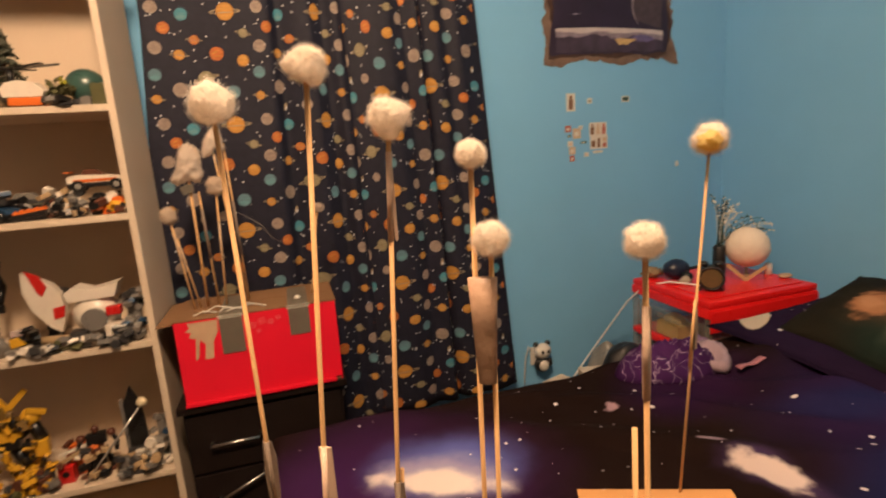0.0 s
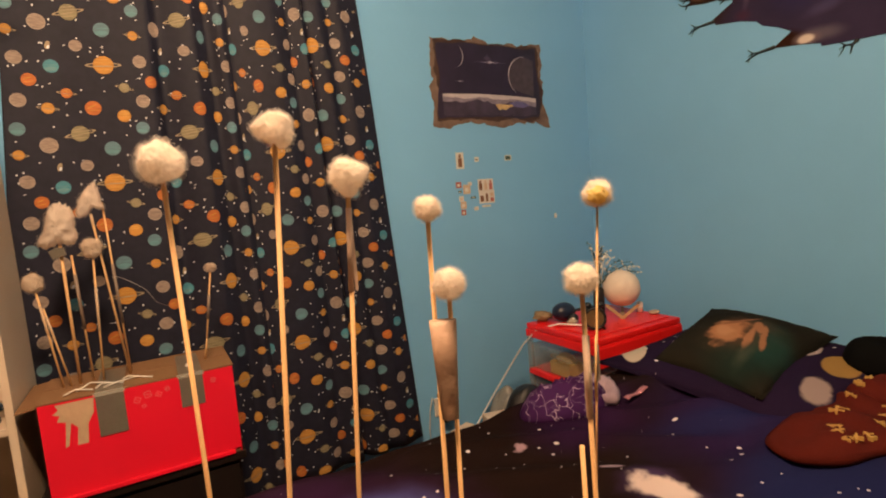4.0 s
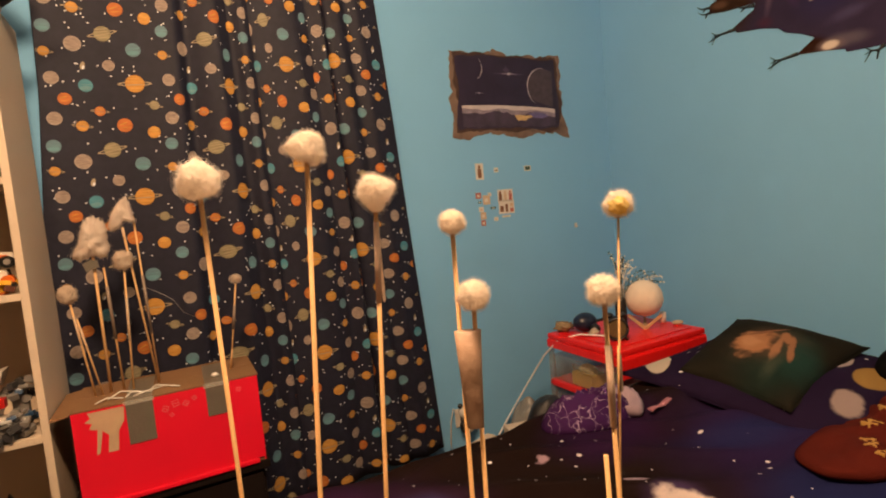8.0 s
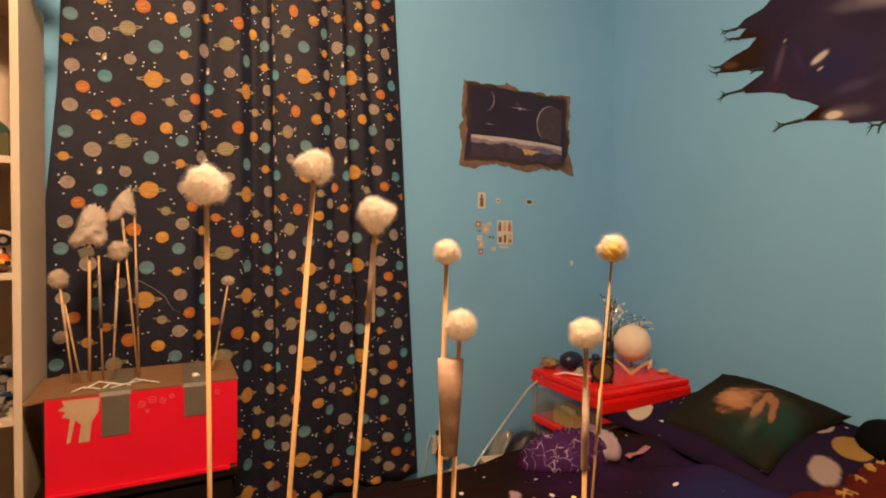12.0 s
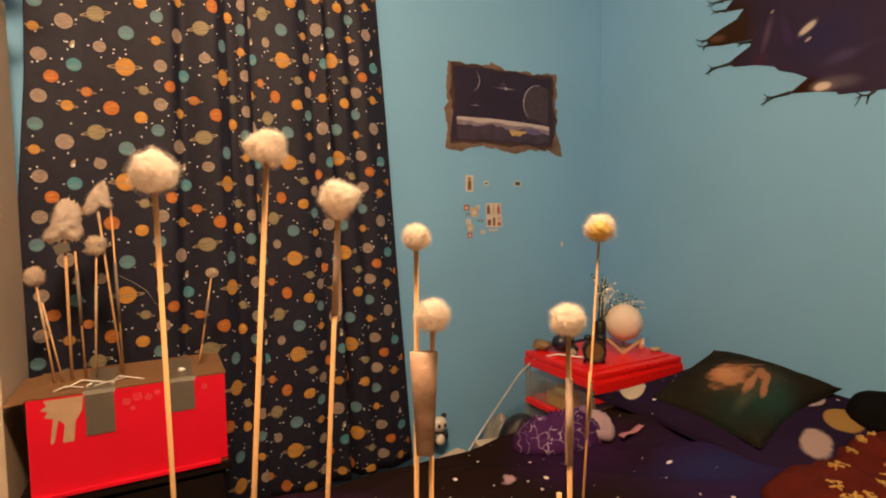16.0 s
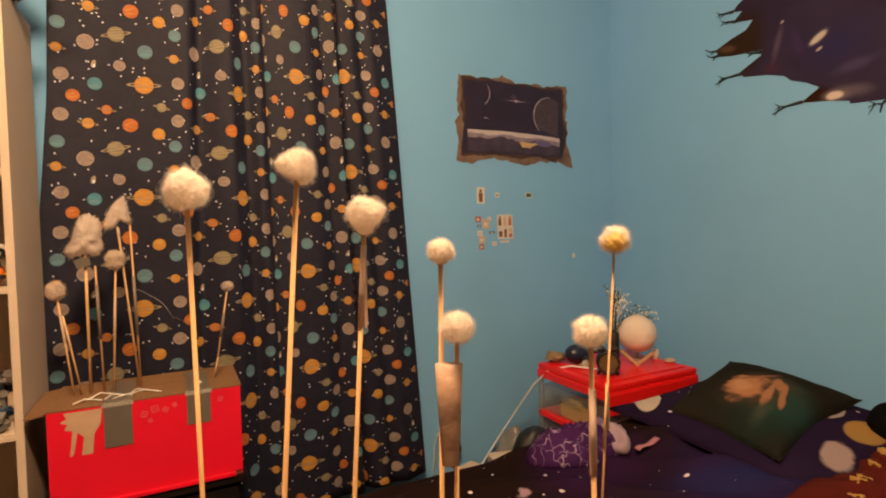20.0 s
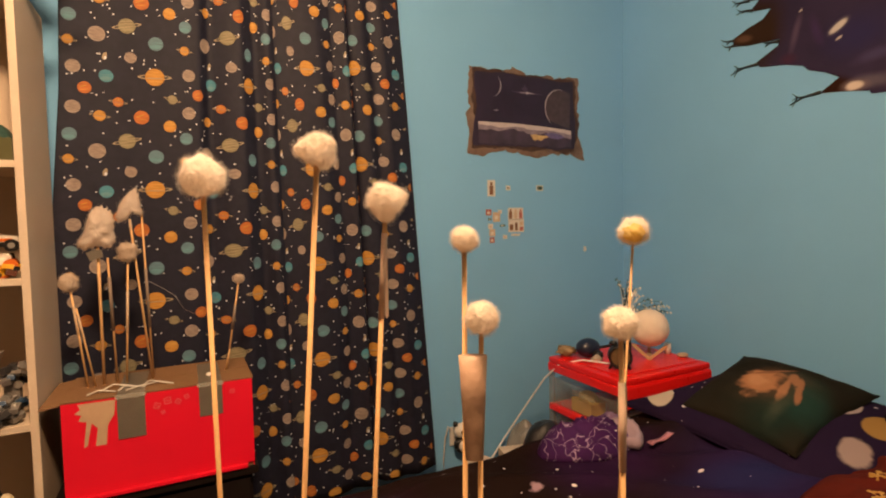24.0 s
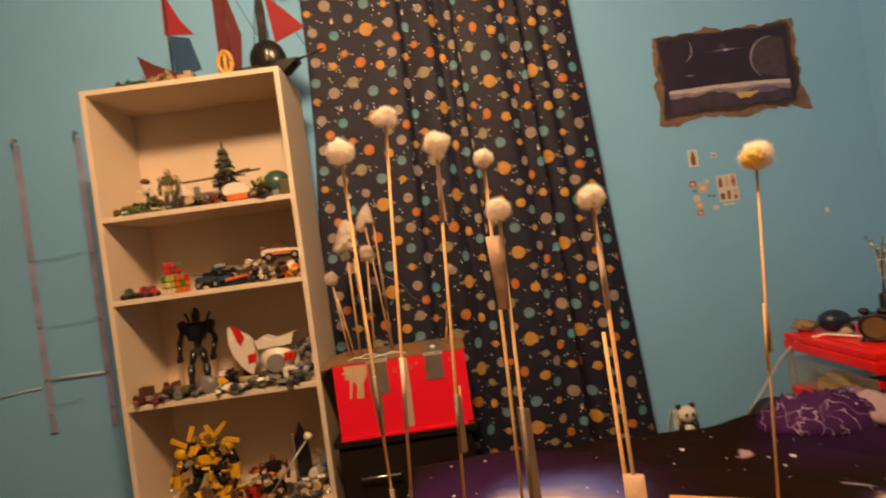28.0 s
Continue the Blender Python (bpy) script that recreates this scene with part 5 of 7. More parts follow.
def hoodie():
    h = empty("hoodie", None, "rust-red hoodie with yellow lettering lying on the bed", "hoodie")
    body = cloth_lump("body", [(1.609, 1.094), (1.625, 1.15), (1.67, 1.182), (1.764, 1.200), (1.85, 1.209), (1.916, 1.183), (1.987, 1.173), (2.06, 1.20), (2.13, 1.20), (2.24, 1.13), (2.30, 1.0), (2.22, 0.85), (2.04, 0.80), (1.90, 0.90), (1.80, 0.977), (1.689, 1.008), (1.634, 1.052)], 0.480, 0.034, HOOD, "", "", 3.0, fold=0.9, freq=11)
    hood = cloth_lump("hood", [(2.06, 1.17), (2.16, 1.16), (2.23, 1.06), (2.18, 0.95), (2.08, 0.97), (2.03, 1.08)], 0.505, 0.040, HOOD, "", "", 8.0, fold=0.7, freq=12)
    yellow = mat("yellow_letter_print", (0.46, 0.27, 0.06), 0.8, vary=0.2)
    for o in (body, hood):
        o.parent = h
    for k in range(13):
        a = 0.35 + k * 0.40
        ex, ey = 0.195 * math.cos(a), 0.046 * math.sin(a)
        cx, cy = 1.932 + ex * 0.98 - ey * 0.2, 1.075 + ex * 0.2 + ey * 0.98
        top = max(min(o.data.vertices, key=lambda v: (v.co.x - cx) ** 2 + (v.co.y - cy) ** 2 - v.co.z * 0.01).co.z for o in (body, hood))
        bm = box(-0.017, -0.0026, -0.008, 0.017, 0.0026, 0.0018, m=pose(cx, cy, top, 0, 0, math.degrees(a)))
        for q in (-1, 1) if k % 2 else (0,):
            box(-0.0024, -0.010, -0.008, 0.0024, 0.010, 0.0017, bm=bm, m=pose(cx, cy, top, 0, 0, math.degrees(a)) @ pose(q * 0.009, 0.004, 0, 0, 0, 15 * q))
        part("letter_bar", bm, yellow, h, "yellow printed bar" if k == 0 else "")


hoodie()
cloth_lump("blanket", [(1.30, 1.71), (1.37, 1.80), (1.50, 1.845), (1.64, 1.84), (1.72, 1.76), (1.64, 1.66), (1.54, 1.61), (1.41, 1.63)], 0.450, 0.044,
           print_material("purple_fleece", (0.042, 0.012, 0.066), [(1.45, 1.72, 0.16, 0.09, 0.5, 0.8, 0.5, 14.0, (0.055, 0.016, 0.080)), (1.64, 1.75, 0.07, 0.06, 0.5, 0.9, 0.5, 14.0, (0.20, 0.12, 0.20))], 20.0, lines=14.0),
           "crumpled purple fleece blanket with white line print", "blanket", 11.0, fold=0.6, freq=13, ridge=1.5)
cloth_lump("scarf", [(1.55, 1.665), (1.60, 1.745), (1.665, 1.765), (1.685, 1.70), (1.640, 1.63), (1.580, 1.590)], 0.474, 0.034, mat("pale_pink_cloth", (0.32, 0.23, 0.28), 0.9, vary=0.3, size=14, bump=0.3, bump_size=300), "pale pink knitted scarf bunched on the bed", "scarf", 14.0, fold=0.4, freq=16, ridge=1.0)
bm = bmesh.new()
strip = [(bm.verts.new((-0.12 + 0.02 * k, -0.010 + 0.003 * math.sin(k), 0.004 + 0.003 * math.sin(k * 1.3))), bm.verts.new((-0.12 + 0.02 * k, 0.012 + 0.003 * math.cos(k * 0.8), 0.005 + 0.003 * math.sin(k * 1.3 + 0.6)))) for k in range(13)]
for a, b in zip(strip, strip[1:]):
    bm.faces.new((a[0], b[0], b[1], a[1])).smooth = True
ribbon = tagged(part("ribbon", bm, mat("coral_pink_cloth", (0.40, 0.16, 0.20), 0.9, vary=0.3)), "coral pink ribbon lying beside the cushion", "ribbon")
ribbon.matrix_basis = pose(1.705, 1.585, 0.488, 0, -5, 6) @ Matrix.Diagonal((0.8, 0.8, 1, 1))
ribbon.modifiers.new("thick", "SOLIDIFY").thickness = 0.003
cloth_lump("book", [(1.70, 1.70), (1.82, 1.70), (1.84, 1.665), (1.72, 1.665)], 0.474, 0.014, mat("grey_paper", (0.19, 0.16, 0.15), 0.7, vary=0.2), "grey paperback half under the bedding", "book", 17.0, fold=0.1)
cloth_lump("bag", [(1.36, 1.93), (1.42, 2.02), (1.54, 2.03), (1.62, 1.95), (1.58, 1.86), (1.42, 1.855)], 0.0, 0.455, mat("black_nylon", (0.008, 0.008, 0.010), 0.5, vary=0.2, bump=0.2), "black nylon bag between bed and drawers", "bag", 18.0, fold=0.1, freq=8)


def hat():
    h = empty("knitted_hat", pose(2.41, 1.10, 0.545), "dark blue knitted hat with a yellow pompom", "hat")
    part("crown", ball((0, 0, 0.05), 0.085, 3, 0.06, 3, (1, 1, 0.95)), mat("dark_blue_knit", (0.012, 0.022, 0.05), 0.95, vary=0.3, size=40, bump=0.6, bump_size=200), h, smooth=True)
    part("pompom", ball((0.0, 0.01, 0.155), 0.036, 3, 0.15, 5), mat("yellow_wool", (0.62, 0.40, 0.13), 1.0, vary=0.2, bump=0.5), h, smooth=True)


hat()
cloth_lump("jacket", [(2.20, 1.20), (2.30, 1.28), (2.44, 1.26), (2.46, 1.05), (2.38, 0.94), (2.22, 1.02)], 0.525, 0.085, mat("black_fleece", (0.005, 0.005, 0.005), 0.95, spec=0.03, vary=0.3, bump=0.4, bump_size=300), "black fleece jacket heaped against the wall", "jacket", 23.0)

# ---- things on the plastic drawers ----
DZ = 0.5702


def moon_lamp():
    m = empty("moon_lamp", pose(2.165, 2.075, DZ, 0, 0, -48), "round white moon lamp on a wooden V-shaped stand", "lamp")
    part("globe", ball((0, 0, 0.124), 0.081, 4, 0.015, 4), mat("chalky_moon_plastic", (0.80, 0.68, 0.56), 0.75, vary=0.12, size=22, bump=0.5, bump_size=45), m, smooth=True)
    wood = mat("pale_beech_wood", (0.52, 0.31, 0.16), 0.55, vary=0.12, size=20)
    for s in (-1, 1):
        part("stand_leg", box(-0.006, -0.006, 0, 0.006, 0.006, 0.088, 0.001, m=pose(0.0, -0.066, 0.004, -4, s * 50, 0)), wood, m)
    part("stand_leg", box(-0.006, -0.006, 0, 0.006, 0.006, 0.085, 0.001, m=pose(0, 0.02, 0.004, -52, 0, 0)), wood, m)
    part("stand_hub", box(-0.010, -0.072, 0, 0.010, 0.03, 0.008, 0.001), wood, m)


def tinsel_plume():
    t = empty("ornament", pose(2.080, 2.130, DZ), "small black pot holding a spray of silver beaded wire", "ornament")
    part("pot", lathe([(0.020, 0), (0.025, 0.02), (0.024, 0.125), (0.019, 0.132)], 18), BLACK, t)
    # glints of wire and beads are put into a pale, non-metal base colour
    silver = mat("pale_glint_foil", (0.82, 0.82, 0.74), 0.15, 0.0, vary=0.15, size=80, spec=0.8)
    green = mat("green_foil", (0.030, 0.065, 0.050), 0.2, 0.0, vary=0.4, size=80, spec=0.8)
    rnd = random.Random(2)
    for k in range(24):
        out = rnd.uniform(-0.04, 0.20)
        high = 0.33 - 0.65 * max(0, out) + rnd.uniform(-0.06, 0.01)
        tip = Vector((out * 0.9, -out * 0.36 + rnd.uniform(-0.02, 0.04), max(0.17, high)))
        root, bow = Vector((rnd.uniform(-.012, .012), rnd.uniform(-.012, .012), 0.128)), Vector((tip.x * 0.35, tip.y * 0.35, max(tip.z, 0.22)))
        line = [root * (1 - f) ** 2 + bow * 2 * f * (1 - f) + tip * f * f for f in (0, 0.2, 0.4, 0.6, 0.8, 1)]
        bm = tube(line, [0.0016, 0.0015, 0.0013, 0.0012, 0.001, 0.0008], 4)
        for q in range(34):
            c = line[rnd.randrange(1, 6)].lerp(line[rnd.randrange(1, 6)], rnd.random() * 0.5)
            d = Vector((rnd.gauss(0, 1), rnd.gauss(0, 1), rnd.gauss(0, 1))).normalized() * 0.016
            e = d.cross(Vector((0, 0, 1))).normalized() * 0.0028
            bm.faces.new([bm.verts.new(c - e), bm.verts.new(c + e), bm.verts.new(c + d)])
        wire = part("wire", bm, green if k % 3 else silver, t)
        beads = bmesh.new()
        for q in range(4):
            ball(line[2 + q] + Vector((rnd.uniform(-.005, .005), -0.004, rnd.uniform(-.005, .005))), rnd.choice((0.0025, 0.0035, 0.005)), 1, bm=beads)
        tagged(part("beads", beads, silver, wire, smooth=True), "tiny beads, pale for their sparkle", kind="stuff")


def alarm_clock():
    c = empty("alarm_clock", pose(1.905, 1.99, DZ, 0, 0, -38), "round black twin-bell alarm clock with amber face", "clock")
    part("case", rod((0, 0.022, 0.052), (0, -0.018, 0.052), 0.046, n=28), BLACK, c)
    part("bezel", tube([(0.042 * math.cos(a), -0.019, 0.052 + 0.042 * math.sin(a)) for a in [k * 2 * math.pi / 24 for k in range(25)]], 0.005, 6), BLACK, c)
    part("dial", rod((0, -0.0185, 0.052), (0, -0.0195, 0.052), 0.036, n=24), mat("amber_dial", (0.13, 0.085, 0.035), 0.4, vary=0.3, size=60), c, "dim amber clock face")
    for s in (-1, 1):
        part("foot", rod((s * 0.03, 0, 0.018), (s * 0.04, 0, 0), 0.005), BLACK, c)
        part("bell", ball((s * 0.025, 0, 0.105), 0.017, 2, squash=(1, 1, 0.7)), BLACK, c, smooth=True)


def clutter():
    b = empty("ball", pose(1.92, 2.19, DZ), "dark blue rubber ball on the red lid", "ball")
    part("skin", ball((0, 0, 0.043), 0.045, 3, 0.02, squash=(1.25, 1, 0.92)), mat("dark_blue_rubber", (0.012, 0.018, 0.045), 0.35), b, smooth=True)
    h = empty("headphones", pose(1.985, 2.10, DZ), "black headphones lying on the red lid", "headphones")
    part("headband", tube([(-0.06, 0.04, 0.02), (-0.03, 0.06, 0.045), (0.02, 0.05, 0.05), (0.05, 0.02, 0.03)], 0.007), BLACK, h)
    part("ear_cup", ball((-0.06, 0.035, 0.022), 0.024, 2, squash=(1, 1, 0.9)), BLACK, h, smooth=True)
    part("ear_cup", ball((0.05, 0.015, 0.022), 0.024, 2, squash=(1, 1, 0.9)), BLACK, h, smooth=True)
    r = empty("rock", pose(1.862, 2.26, DZ), "rough tan mineral rock on the lid corner", "rock")
    part("stone", ball((0, 0, 0.022), 0.034, 3, 0.5, 2.5, (1.2, 1, 0.65)), mat("tan_mineral", (0.25, 0.17, 0.09), 0.6, vary=0.4, size=60, bump=0.5), r)
    r = empty("rock", pose(1.90, 2.115, DZ), "small pale quartz pebble on the lid", "rock")
    part("stone", ball((0, 0, 0.014), 0.020, 2, 0.5, 2.5, (1.2, 1, 0.8)), mat("pale_quartz", (0.45, 0.36, 0.27), 0.5, vary=0.3, size=60), r)
    c = empty("candle", pose(2.262, 2.06, DZ), "short cream candle beside the moon lamp", "candle")
    part("wax", lathe([(0.014, 0), (0.014, 0.045), (0.010, 0.047)], 16), WHITE, c)
    part("wick", rod((0, 0, 0.047), (0, 0, 0.056), 0.001), BLACK, c)
    c = empty("pebble", pose(2.270, 1.99, DZ), "flat cream pebble on the lid", "pebble")
    part("stone", ball((0, 0, 0.009), 0.022, 2, 0.1, 2, (1.3, 1, 0.42)), mat("cream_stone", (0.50, 0.36, 0.25), 0.6), c, smooth=True)


moon_lamp()
tinsel_plume()
alarm_clock()
clutter()
c = empty("toy_brick_box", pose(1.856, 2.13, 0.357), "yellow box stored inside the clear drawer", "box")
part("body", box(-0.03, -0.06, 0, 0.05, 0.06, 0.055, 0.004), mat("mustard_card", (0.60, 0.42, 0.12), 0.6), c)
part("lid", ball((0.01, 0, 0.055), 0.05, 3, 0.05, 2, (0.7, 1.0, 0.75)), mat("cloudy_yellow_plastic", (0.55, 0.45, 0.20), 0.4), c, "domed pale yellow lid", smooth=True)

# ---- cable, plug-in panda light and floor clutter by the wall ----
cab = empty("cable", None, "thin white charging cable hanging from the drawers", "cable")
part("cord", tube([(1.955, 1.985, DZ + 0.012), (1.90, 2.06, DZ + 0.008), (1.845, 2.14, DZ + 0.010), (1.805, 2.24, 0.545), (1.79, 2.33, 0.46), (1.775, 2.42, 0.34), (1.74, 2.49, 0.22), (1.69, 2.52, 0.13), (1.62, 2.52, 0.05), (1.56, 2.5, 0.006)], 0.0040, 8), mat("white_cable_sheath", (0.90, 0.88, 0.85), 0.35, vary=0.03), cab)
part("plug", box(1.53, 2.49, 0.0, 1.56, 2.51, 0.014, 0.003), WHITE, cab)


def panda():
    bm = ball((0, 0, 0.038), 0.036, 3, squash=(1, 0.8, 1.05))
    ball((0, -0.012, 0.108), 0.038, 3, squash=(1.05, 0.85, 0.95), bm=bm, mi=1)
    ball((0, -0.024, 0.04), 0.024, 2, squash=(1, 0.6, 1.1), bm=bm, mi=1)
    for s in (-1, 1):
        ball((s * 0.03, -0.004, 0.140), 0.013, 2, bm=bm)
        ball((s * 0.014, -0.042, 0.112), 0.009, 2, squash=(0.8, 0.5, 1.1), bm=bm)
        ball((s * 0.032, -0.016, 0.05), 0.015, 2, squash=(0.8, 0.9, 1.5), bm=bm)
    p = part("night_light", bm, [BLACK, WHITE], None, smooth=True)
    p.matrix_basis = pose(1.458, 2.515, 0.118)
    tagged(p, "black and white panda night light in a socket", "night light")
    s = empty("wall_socket", pose(1.458, 2.55, 0.19), "white wall socket behind the panda light", "socket")
    part("plate", box(-0.043, -0.008, -0.043, 0.043, -0.0005, 0.043, 0.003), WHITE, s)
    part("cord", tube([(-0.045, -0.02, 0.03), (-0.06, -0.025, 0.06), (-0.075, -0.02, 0.0), (-0.085, -0.02, -0.10), (-0.08, -0.02, -0.187)], 0.0025, 6), WHITE, s)


panda()
cloth_lump("plastic_bag", [(1.58, 2.36), (1.66, 2.44), (1.74, 2.43), (1.78, 2.34), (1.70, 2.27), (1.62, 2.28)], 0.0, 0.25, mat("grey_film", (0.22, 0.22, 0.21), 0.25, vary=0.3, bump=0.4, bump_size=40), "crumpled grey plastic bag on the floor", "bag", 31.0, fold=0.3)
for x, y, z, a, lab in ((1.37, 2.20, 0.225, 20, "small white cardboard carton by the wall"), (1.52, 2.17, 0.255, -15, "white paper carton behind the bed")):
    e = empty("carton", pose(x, y, 0, 0, 0, a), lab, "carton")
    part("body", box(-0.06, -0.04, 0, 0.06, 0.04, z, 0.003), mat("white_card", (0.55, 0.47, 0.38), 0.7, vary=0.15), e)
    part("flap", box(-0.06, -0.06, z, 0.03, 0.0, z + 0.003), mat("white_card_flap", (0.6, 0.52, 0.43), 0.7), e)

# ---- small stickers on the wall ----
def sticker(x, z, w, h, border, shapes, label):
    z = z if z > 1.25 else 1.228 - (1.222 - z) * 0.82
    s = empty("sticker", pose(x, 2.5494, z), label, "sticker", "small wall stickers")
    part("backing", box(-w / 2, -0.0006, -h / 2, w / 2, 0, h / 2), border, s)
    for name, m, bx in shapes:
        part(name, box(bx[0] * w, -0.0010, bx[1] * h, bx[2] * w, -0.00065, bx[3] * h), m, s)


PAPER = mat("cream_sticker_paper", (0.66, 0.62, 0.56), 0.6, vary=0.08)
BROWN = mat("brown_print", (0.17, 0.075, 0.035), 0.6, vary=0.3, size=90)
DGREEN = mat("dark_green_print", (0.03, 0.07, 0.06), 0.6)
REDP = mat("red_print", (0.40, 0.11, 0.09), 0.6)
PEACH = mat("peach_print", (0.56, 0.42, 0.30), 0.6, vary=0.2, size=90)
fig = lambda m, cx, W2=0.10: [("shape", m, (cx - W2, -0.40, cx + W2, 0.16)), ("shape", m, (cx - W2 * 0.6, 0.18, cx + W2 * 0.6, 0.38))]
sticker(1.662, 1.327, 0.043, 0.076, PAPER, fig(BROWN, 0.0, 0.24), "cream card sticker with a brown upright shape")
sticker(1.756, 1.330, 0.024, 0.022, PAPER, [("shape", DGREEN, (-0.3, -0.2, 0.3, 0.1))], "tiny cream sticker with a dark dash")
sticker(1.942, 1.331, 0.040, 0.026, PAPER, [("shape", DGREEN, (-0.38, -0.34, 0.38, 0.34))], "dark green rectangle sticker with pale border")
sticker(1.797, 1.195, 0.088, 0.058, PAPER, fig(BROWN, -0.33) + fig(PEACH, 0.0) + fig(REDP, 0.33), "cream sticker with brown and red shapes")
sticker(1.800, 1.126, 0.090, 0.062, PAPER, [("shape", BROWN, (-0.42, -0.35, -0.20, 0.1)), ("shape", BROWN, (-0.08, -0.38, 0.08, 0.25)), ("shape", REDP, (0.22, -0.4, 0.44, -0.1)), ("shape", PEACH, (0.22, 0.0, 0.44, 0.3))], "cream sticker with several small brown shapes")
for x, z, w, h, m, lab in ((1.645, 1.205, 0.030, 0.028, REDP, "faded red round-cornered sticker"), (1.688, 1.178, 0.040, 0.044, PEACH, "peach coloured blot sticker"), (1.650, 1.166, 0.018, 0.010, DGREEN, "small dark sticker chip"),
                           (1.722, 1.128, 0.030, 0.010, DGREEN, "slanted dark bar sticker"), (1.655, 1.125, 0.026, 0.024, PAPER, "small faded pale round sticker"), (1.664, 1.088, 0.032, 0.034, PEACH, "peach sticker peeling slightly"),
                           (1.662, 1.046, 0.026, 0.026, REDP, "small faded reddish square sticker"), (1.735, 1.062, 0.024, 0.018, PAPER, "small faded pale round sticker"), (1.795, 1.072, 0.05, 0.010, PAPER, "narrow pale sticker strip"), (1.708, 1.208, 0.020, 0.016, PAPER, "small faded pale round sticker")):
    sticker(x, z, w, h, m, [("shape", PAPER if m is not PAPER else PEACH, (-0.25, -0.25, 0.2, 0.15))], lab)
e = empty("wall_hook", pose(2.225, 2.55, 1.02), "tiny white adhesive hook on the wall", "hook")
part("base", box(-0.006, -0.006, -0.012, 0.006, -0.0005, 0.012, 0.002), WHITE, e)
part("prong", tube([(0, -0.006, -0.004), (0, -0.014, -0.008), (0, -0.014, 0.002)], 0.002, 6), WHITE, e)

# ---- hanging strap rack beside the bookcase ----
CLIP = mat("dark_blue_clip", (0.08, 0.16, 0.26), 0.6)


def strap_rack():
    r = empty("hanging_rack", None, "hanging rack of violet straps and one white rung", "rack")
    strap = mat("violet_webbing", (0.27, 0.31, 0.50), 0.8, vary=0.5, size=16, bump=0.3, bump_size=250)
    for x in (-1.27, -1.005):
        part("strap", box(x - 0.015, 2.540, 0.52, x + 0.015, 2.5435, 1.78, 0.001), strap, r)
        part("hook", tube([(x, 2.549, 1.80), (x, 2.53, 1.805), (x, 2.518, 1.785), (x, 2.525, 1.765)], 0.004), CHROME, r, "small bright metal hook")
        for z in (1.27, 0.98, 0.75, 0.60):
            part("clip", box(x - 0.006, 2.534, z - 0.004, x + 0.006, 2.5395, z + 0.004, 0.002), CLIP, r)
    for z, l, r0, sag in ((1.27, 0.9, 1.0, 0.004), (0.98, 1.0, 0.8, 0.006), (0.64, 0.55, 1.0, 0.004)):
        part("cord", tube([(-1.27 + 0.265 * l * k / 6, 2.536, z - sag * math.sin(k * math.pi / 6) + 0.012 * k / 6) for k in range(7)], 0.0013 * r0, 6), CLIP, r, "thin dark blue cord")
    part("cord", tube([(-1.50, 2.545, 0.700), (-1.40, 2.545, 0.712), (-1.30, 2.540, 0.722)], 0.0026, 6), WHITE, r, "thin white cord end")
    part("rung", rod((-1.25, 2.535, 0.755), (-1.02, 2.535, 0.755), 0.0038), WHITE, r)


strap_rack()

# ---- models on the bookcase ----
def plastic(name, c, rough=0.3):
    return mat(name, c, rough, vary=0.08, size=30)


P = {"white": plastic("white_brick", (0.68, 0.62, 0.54)), "grey": plastic("grey_brick", (0.17, 0.16, 0.15)), "dark": plastic("dark_grey_brick", (0.04, 0.04, 0.042)),
     "black": plastic("black_brick", (0.008, 0.008, 0.009)), "red": plastic("red_brick", (0.48, 0.015, 0.012)), "green": plastic("green_brick", (0.03, 0.10, 0.025)),
     "olive": plastic("olive_brick", (0.09, 0.09, 0.04)), "tan": plastic("tan_brick", (0.42, 0.30, 0.17)), "yellow": plastic("yellow_brick", (0.64, 0.35, 0.02)),
     "orange": plastic("orange_brick", (0.62, 0.14, 0.02)), "blue": plastic("blue_brick", (0.02, 0.06, 0.13)), "teal": plastic("teal_dome", (0.035, 0.085, 0.075)),
     "brown": plastic("brown_brick", (0.10, 0.035, 0.02)), "gold": plastic("gold_plastic", (0.52, 0.30, 0.06)), "silver": mat("silver_plastic", (0.45, 0.44, 0.42), 0.3, 0.6),
     "pink": plastic("pink_brick", (0.16, 0.03, 0.045)), "maroon": plastic("maroon_cloth", (0.085, 0.008, 0.012), 0.8), "sail_red": plastic("red_sail_cloth", (0.22, 0.008, 0.016), 0.8)}
Z1, Z2, Z3, Z4, ZT = 1.348, 1.053, 0.679, 0.265, 1.80


def model(name, m, label, category, pieces):
    """A toy from pieces of (part name, colour key, mesh)."""
    e = empty(name, m, label, category)
    for n, c, bm in pieces:
        part(n, bm, P[c], e)
    return e


def studs(bm, x0, x1, y0, y1, z, step=0.016, r=0.0048):
    nx, ny = max(1, int((x1 - x0) / step)), max(1, int((y1 - y0) / step))
    for i in range(nx):
        for j in range(ny):
            x, y = x0 + (i + 0.5) * (x1 - x0) / nx, y0 + (j + 0.5) * (y1 - y0) / ny
            rod((x, y, z), (x, y, z + 0.0035), r, n=8, bm=bm)
    return bm


def slab(x0, y0, z0, x1, y1, z1, stud=True):
    bm = box(x0, y0, z0, x1, y1, z1, 0.0008)
    return studs(bm, x0, x1, y0, y1, z1 - 0.0005) if stud else bm


